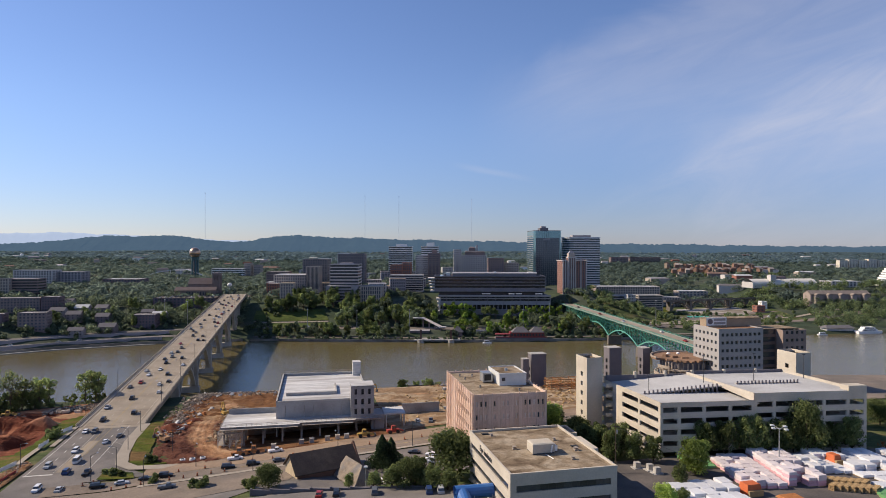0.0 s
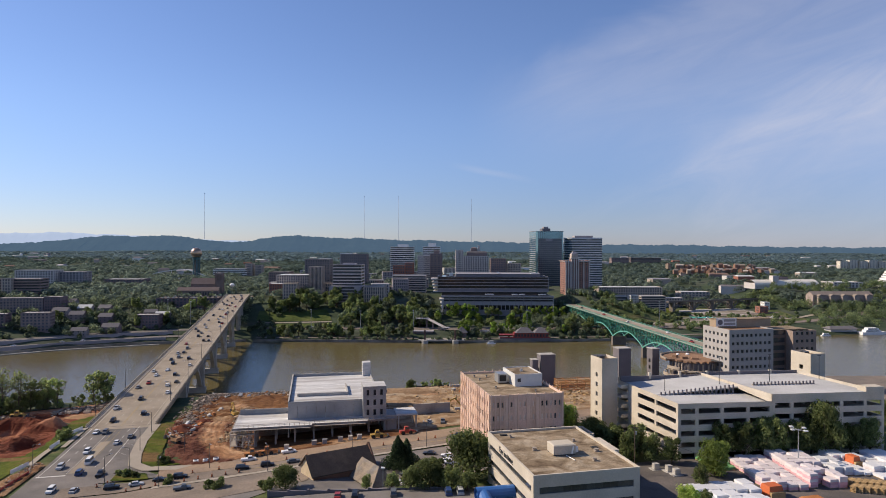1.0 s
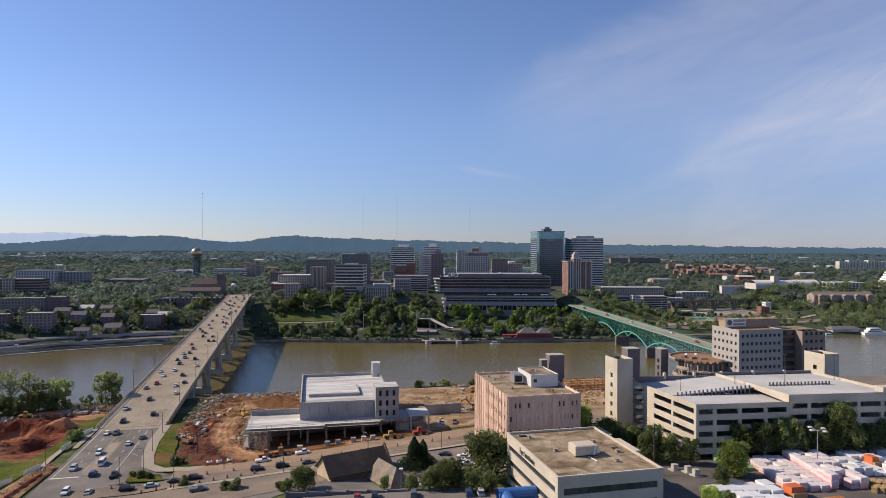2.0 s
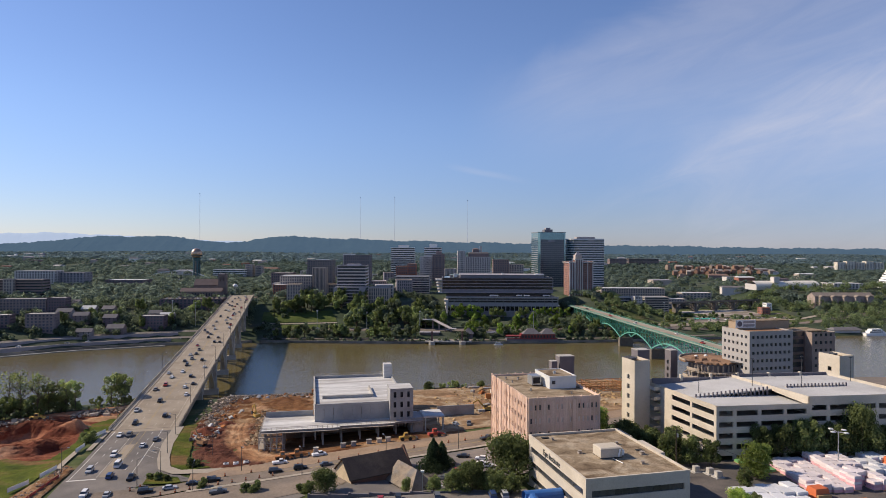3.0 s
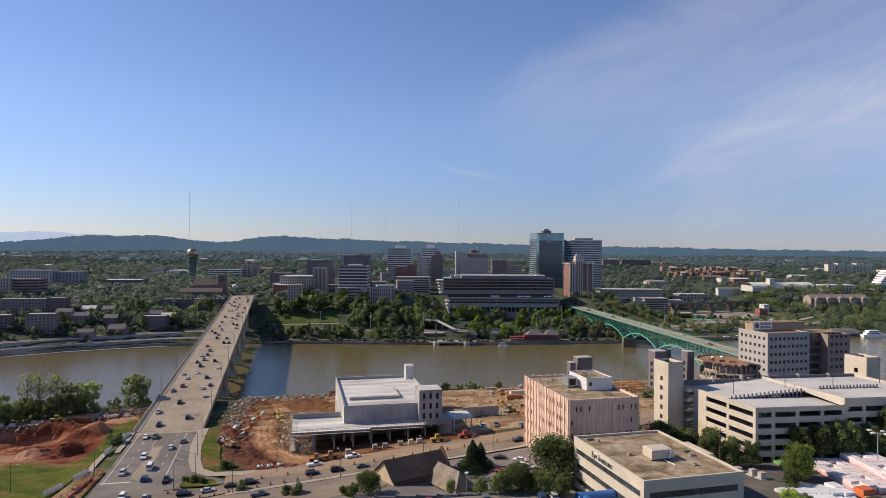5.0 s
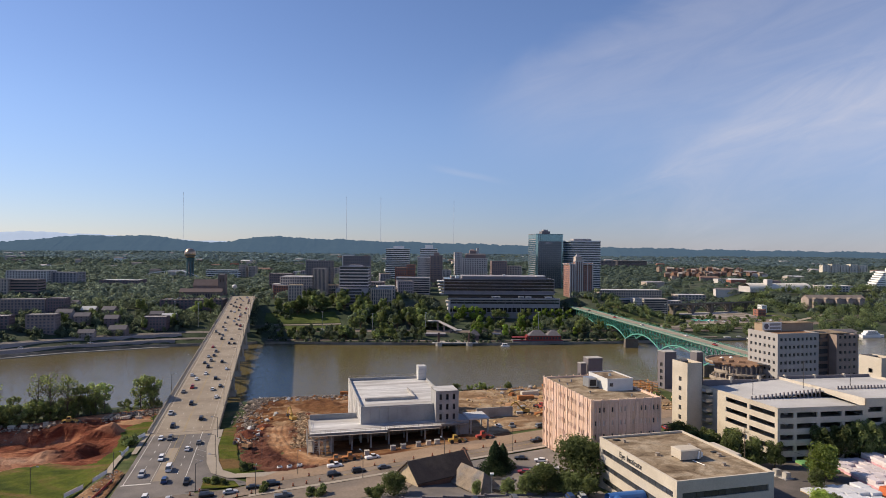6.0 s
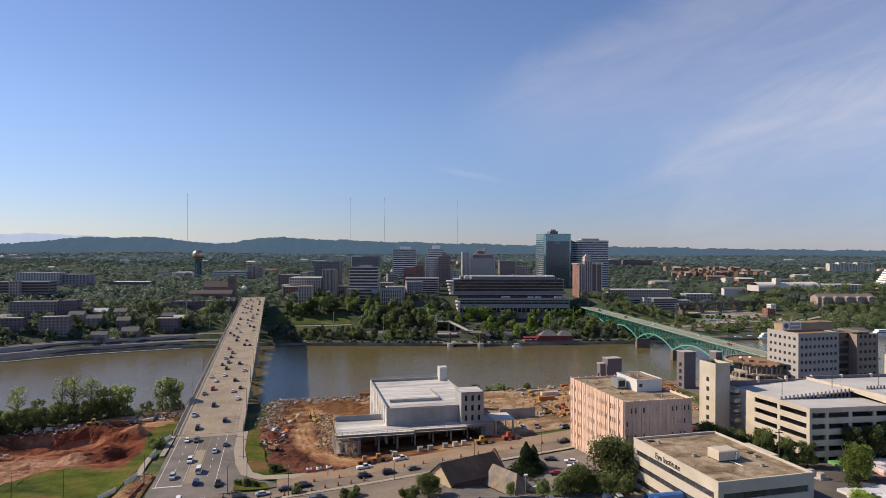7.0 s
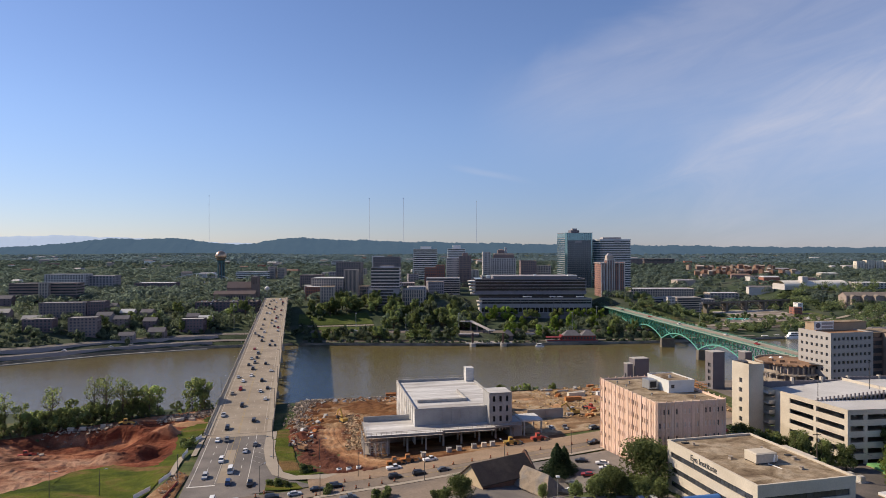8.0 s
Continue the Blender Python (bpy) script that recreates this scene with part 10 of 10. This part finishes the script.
spots = [(*along(12, 15.2), 180), (*along(38, 16.5), 180), (*along(64, 19), 180), (-108, 230, -60), (-84, 219, 120), (-56, 227, 120), (-30, 239, 120), (-140, 219, 60), (-118, 211, 100), (*along(52, -16.5), 0), (-196, 222, 0), (-212, 220, 0), (-126, 252, 0)]
for i, (x, y, rz) in enumerate(spots):
    m = pose(x, y, hgt(x, y) + 0.3, 0, 0, rz)
    if i == 0:
        mast.matrix_basis = m
    else:
        copy_thing(mast, m)
quad = thing("yard_light", 85.0, 196.0, hgt(85, 196), 0, "tall grey yard light with four lamp heads", "yard light")
part("pole", G().tube((0, 0, 0), (0, 0, 12.4), 0.2, 0.12, 8), M_STEEL, quad)
for a in range(4):
    c, s = math.cos(a * math.pi / 2 + 0.4), math.sin(a * math.pi / 2 + 0.4)
    part("arm", G().tube((0, 0, 12.0), (c * 2.2, s * 2.2, 12.5), 0.08, 0.06, 6), M_STEEL, quad)
    part("lamp_head", G().box(c * 2.5 - 0.5, c * 2.5 + 0.5, s * 2.5 - 0.5, s * 2.5 + 0.5, 12.3, 12.65), M_METAL, quad)
for x, y, t in ((33.7, 192.2, 15.5), (136, 212, 10), (132.5, 211, 9.5), (134.5, 214.5, 9.0)):
    p = thing("utility_pole", x, y, hgt(x, y), 0, "weathered wooden utility pole", "utility pole", "utility poles")
    part("pole", G().tube((0, 0, -0.5), (0, 0, t), 0.2, 0.13, 8), M_BARK, p)
    part("crossarm", G().box(-1.2, 1.2, -0.08, 0.08, t - 1.2, t - 1.0), M_BARK, p)
    part("transformer", G().tube((0.4, 0, t - 3.2), (0.4, 0, t - 2.2), 0.28, 0.28, 10), M_STEEL, p)
wire = G()
a, b = Vector((33.7, 192.2, hgt(33.7, 192.2) + 14.4)), Vector((62, 178, hgt(62, 178) + 6))
for i in range(12):
    t, u = i / 12, (i + 1) / 12
    wire.tube(a.lerp(b, t) - Vector((0, 0, 4 * t * (1 - t))), a.lerp(b, u) - Vector((0, 0, 4 * u * (1 - u))), 0.04, 0.04, 4, False)
solo("service_cable", wire, M_DARKSTEEL, "sagging black service cable from a pole", "cable")

# transformer boxes by the clinic
for x, y in ((41.5, 196.5), (44.6, 193.8), (45.6, 190.4)):
    c = thing("transformer_cabinet", x, y, hgt(x, y) + 0.2, 13, "pale grey transformer cabinet on a concrete pad", "cabinet", "transformers")
    part("pad", G().box(-1.6, 1.6, -1.4, 1.4, 0, 0.25), M_CONC, c)
    part("cabinet", G().taper(-0.9, 0.9, -0.8, 0.8, 0.25, 1.9, 0.06), M_CONC, c)
    part("door", G().box(-0.75, 0.75, -0.84, -0.78, 0.4, 1.7), M_CREAM, c)
diamond = thing("road_sign", 31.5, 207, hgt(31.5, 207), 20, "orange-red diamond road works sign", "road sign")
part("post", G().tube((0, 0, 0), (0, 0, 1.6), 0.04, 0.04, 6), M_STEEL, diamond)
part("panel", G().prism([(-0.85, -0.02), (0.85, -0.02), (0.85, 0.02), (-0.85, 0.02)], 1.3, 1.32).quad((0, -0.03, 0.9), (0.9, -0.03, 1.8), (0, -0.03, 2.7), (-0.9, -0.03, 1.8)), M_REDNET, diamond)

# ---- builders' yard ----
M_WRAP = surf("white_wrap", (0.66, 0.66, 0.67), 0.5, 0.1, 0.4, 3.0, rand=0.1)
M_PINKFOAM = surf("pink_insulation", (0.62, 0.355, 0.39), 0.8, 0.12, 0.4, 3.0, rand=0.15)
M_PALEPINK = surf("pale_pink_wrap", (0.66, 0.59, 0.59), 0.6, 0.1, 0.4, 3.0, rand=0.12)
M_TARP = surf("orange_tarpaulin", (0.55, 0.13, 0.04), 0.6, 0.15)
M_GREENWRAP = surf("green_wrap", (0.14, 0.33, 0.12), 0.6, 0.15, 0.4, 3.0)
rnd = random.Random(77)


pack_meshes = {}


def stack(x, y, rz, w, d, layers, mats, label, name="insulation_stack"):
    s = thing(name, x, y, hgt(x, y) + 0.26, rz, label, "stack", "builders' yard stacks")
    key = (round(w, 2), round(d, 2))
    if key not in pack_meshes:
        pack_meshes[key] = {}
    part("pallet", G().box(-w / 2, w / 2, -d / 2, d / 2, 0, 0.15), M_TIMBER, s)
    for i in range(layers):
        mat = mats[0] if i == layers - 1 else mats[(i + 1) % len(mats)]
        if mat.name not in pack_meshes[key]:
            pack_meshes[key][mat.name] = G().taper(-w / 2, w / 2, -d / 2, d / 2, 0, 0.72, 0.04).mesh("package")
        part("package", pack_meshes[key][mat.name], mat, s).location = (rnd.uniform(-0.08, 0.08), rnd.uniform(-0.05, 0.05), 0.16 + i * 0.78)


def yard(x0, x1, y0, y1, nx, ny, mats, low, high, label, name="insulation_stack", miss=0.08):
    tall = {}
    for i in range(nx):
        for j in range(ny):
            if rnd.random() < miss:
                continue
            w, d = (x1 - x0) / nx * 0.95, (y1 - y0) / ny * 0.94
            layers = tall.setdefault((i // 2, j // 3), rnd.randint(low, high)) - (rnd.random() < 0.2)
            stack(x0 + (x1 - x0) * (i + 0.5) / nx + rnd.uniform(-0.08, 0.08), y0 + (y1 - y0) * (j + 0.5) / ny, 12 + rnd.uniform(-1.2, 1.2), w, d, max(1, layers), mats, label, name)


yard(66, 78, 178, 204, 4, 8, (M_PALEPINK, M_PINKFOAM), 2, 3, "stacked pink foil-wrapped insulation packs on a pallet")
yard(79, 90, 180, 205, 4, 8, (M_PALEPINK, M_PINKFOAM, M_PINKFOAM), 3, 5, "tall stack of pink insulation packs on a pallet")
yard(92, 104, 190, 208, 4, 5, (M_WRAP, M_PALEPINK), 1, 3, "stacked white wrapped packs on a pallet", "wrapped_stack")
yard(104, 134, 178, 208, 8, 7, (M_WRAP, M_WRAP, M_PALEPINK), 1, 3, "stacked white wrapped building packs", "wrapped_stack", 0.15)
yard(44, 62, 164, 181, 5, 4, (M_WRAP,), 2, 3, "large white plastic-wrapped stack of boards", "wrapped_stack", 0.0)
yard(100, 116, 166, 177, 4, 3, (M_GREENWRAP, M_WRAP), 1, 2, "green and white wrapped packs on a pallet", "wrapped_stack", 0.1)
yard(57, 65, 194, 205, 2, 3, (M_GREENWRAP, M_PALEPINK), 1, 2, "green and pink wrapped packs on a pallet", "wrapped_stack", 0.2)
for x, y, w, d in ((66.0, 175.0, 5, 4), (103.8, 199.5, 3.2, 4.0)):
    s = thing("tarpaulin_shed", x, y, hgt(x, y) + 0.26, 14, "orange tarpaulin draped over stacked goods", "tarpaulin")
    part("cover", G().taper(-w / 2, w / 2, -d / 2, d / 2, 0, 3.0, 0.5), M_TARP, s)
    part("goods", G().box(-w / 2 + 0.3, w / 2 - 0.3, -d / 2 - 0.5, -d / 2 + 0.2, 0, 1.6), M_TIMBER, s)
for i in range(7):
    for j in range(2):
        x, y = 91.0 + i * 1.7, 178.5 + j * 4.6 - i * 0.4
        s = thing("timber_stack", x, y, hgt(x, y) + 0.26, 40, "bundled yellow timber posts in a stack", "timber stack", "timber stacks")
        for k in range(4):
            g = G()
            for q in range(5):
                g.box(-1.9, 1.9, q * 0.3 - 0.75, q * 0.3 - 0.5, k * 0.42, k * 0.42 + 0.3)
            part("post_layer", g, M_TIMBER, s)
hut = thing("yard_hut", 71.5, 164, hgt(71.5, 164) + 0.2, 14, "small tan hut with a rusty roof", "hut")
part("wall", G().box(-2.5, 2.5, -2, 2, 0, 3), M_TAN, hut)
part("roof", G().taper(-3, 3, -2.5, 2.5, 3, 3.6, 0.6), M_RUST, hut)
planter = thing("planter_bed", 134, 213, hgt(134, 213), 14, "round bed of orange-brown shrubs with a low wall", "planter")
part("rim", G().tube((0, 0, 0), (0, 0, 0.6), 5.2, 5.2, 24), M_CONC, planter)
v, f = cards(np.c_[np.random.RandomState(3).normal(0, 2.3, (500, 2)), np.random.RandomState(4).uniform(0.7, 2.6, 500)], 0.35, np.random.RandomState(5))
part("shrubs", np_mesh("shrubs", v, f), leafy("autumn_leaves", (0.20, 0.06, 0.02), (0.34, 0.13, 0.04)), planter)

# ---- terrace and blue awning by the clinic ----
wall = thing("terrace_wall", -76, 190.5, hgt(-70, 190) - 0.4, -4.6, "long low dark concrete parapet of a parking terrace", "wall")
for i in range(10):
    part("panel", G().box(i * 6.1, i * 6.1 + 6.0, 0, 0.5, -1.5, 1.9 + 0.36 * i), M_SHADOWGREY, wall)
    part("pier", G().box(i * 6.1 - 0.25, i * 6.1 + 0.25, -0.15, 0.65, -1.5, 2.1 + 0.36 * i), M_SHADOWGREY, wall)
blue_vinyl = surf("blue_vinyl", (0.035, 0.13, 0.36), 0.45, 0.12, 0.5, 4.0)
awn = thing("entrance_awning", -15.2, 169.0, 35.6, 12, "bright blue barrel-vaulted vinyl entrance awning", "awning")
g = G()
k = 14
for i in range(k):
    a0, a1 = 2 * math.pi * i / k, 2 * math.pi * (i + 1) / k
    for (xa, xb) in ((0, 10.5),):
        g.quad((xa, 1.8 * math.cos(a0), 3.6 + 1.8 * math.sin(a0)), (xb, 1.8 * math.cos(a0), 3.6 + 1.8 * math.sin(a0)), (xb, 1.8 * math.cos(a1), 3.6 + 1.8 * math.sin(a1)), (xa, 1.8 * math.cos(a1), 3.6 + 1.8 * math.sin(a1)))
part("vault", g, blue_vinyl, awn, smooth=True)
g = G()
for i in range(k):
    a0, a1 = 2 * math.pi * i / k, 2 * math.pi * (i + 1) / k
    p = [(2.0 + 1.8 * math.cos(a), y, 3.6 + 1.8 * math.sin(a) - (-y) * 0.25) for y in (0.0, -8.0) for a in (a0, a1)]
    g.quad(p[0], p[2], p[3], p[1])
part("vault", g, blue_vinyl, awn, smooth=True)
for i in range(6):
    part("hoop", G().box(i * 2.05, i * 2.05 + 0.15, -1.86, 1.86, 1.7, 1.85), M_STEEL, awn)
for x in (0.2, 5, 10):
    for y in (-1.7, 1.7):
        part("post", G().tube((x, y, -1), (x, y, 3.0), 0.07, 0.07, 6), M_WHITE, awn)
lamp2 = thing("lot_lamp", -42.5, 198.4, hgt(-42.5, 198.4), 0, "white box-headed lamp in the chapel car park", "lamp")
part("pole", G().tube((0, 0, 0), (0, 0, 6.3), 0.12, 0.1, 8), M_STEEL, lamp2)
part("lamp_head", G().box(-0.55, 0.55, -0.4, 0.4, 6.3, 6.8), M_WHITE, lamp2)
link = thing("clinic_link", 12.5, 204.5, 33.5, 13, "low cream link building with a gravel roof", "building")
part("wall", G().box(0, 13, 0, 9, 0, 10), M_CREAM, link)
part("roof", G().box(0.4, 12.6, 0.4, 8.6, 9.6, 10.05), M_GRAVEL, link)
part("parapet", parapet(G(), -0.02, 13.02, -0.02, 9.02, 9.7, 10.5, 0.35), M_CREAM, link)
# tall light columns on the far bank
for x, d in ((-262, 40), (-175, 30), (-118, 28), (-58, 30), (72, 30), (108, 60), (-318, 60), (-345, 70), (250, 80)):
    y = float(north_edge(x)) + d
    p = thing("high_mast", x, y, hgt(x, y), 0, "tall slim grey light mast by the riverside drive", "light mast", "light masts")
    part("pole", G().tube((0, 0, 0), (0, 0, 27), 0.32, 0.2, 8), M_STEEL, p)
    part("lamp_ring", G().tube((0, 0, 26.6), (0, 0, 27.2), 1.0, 1.0, 10), M_STEEL, p)
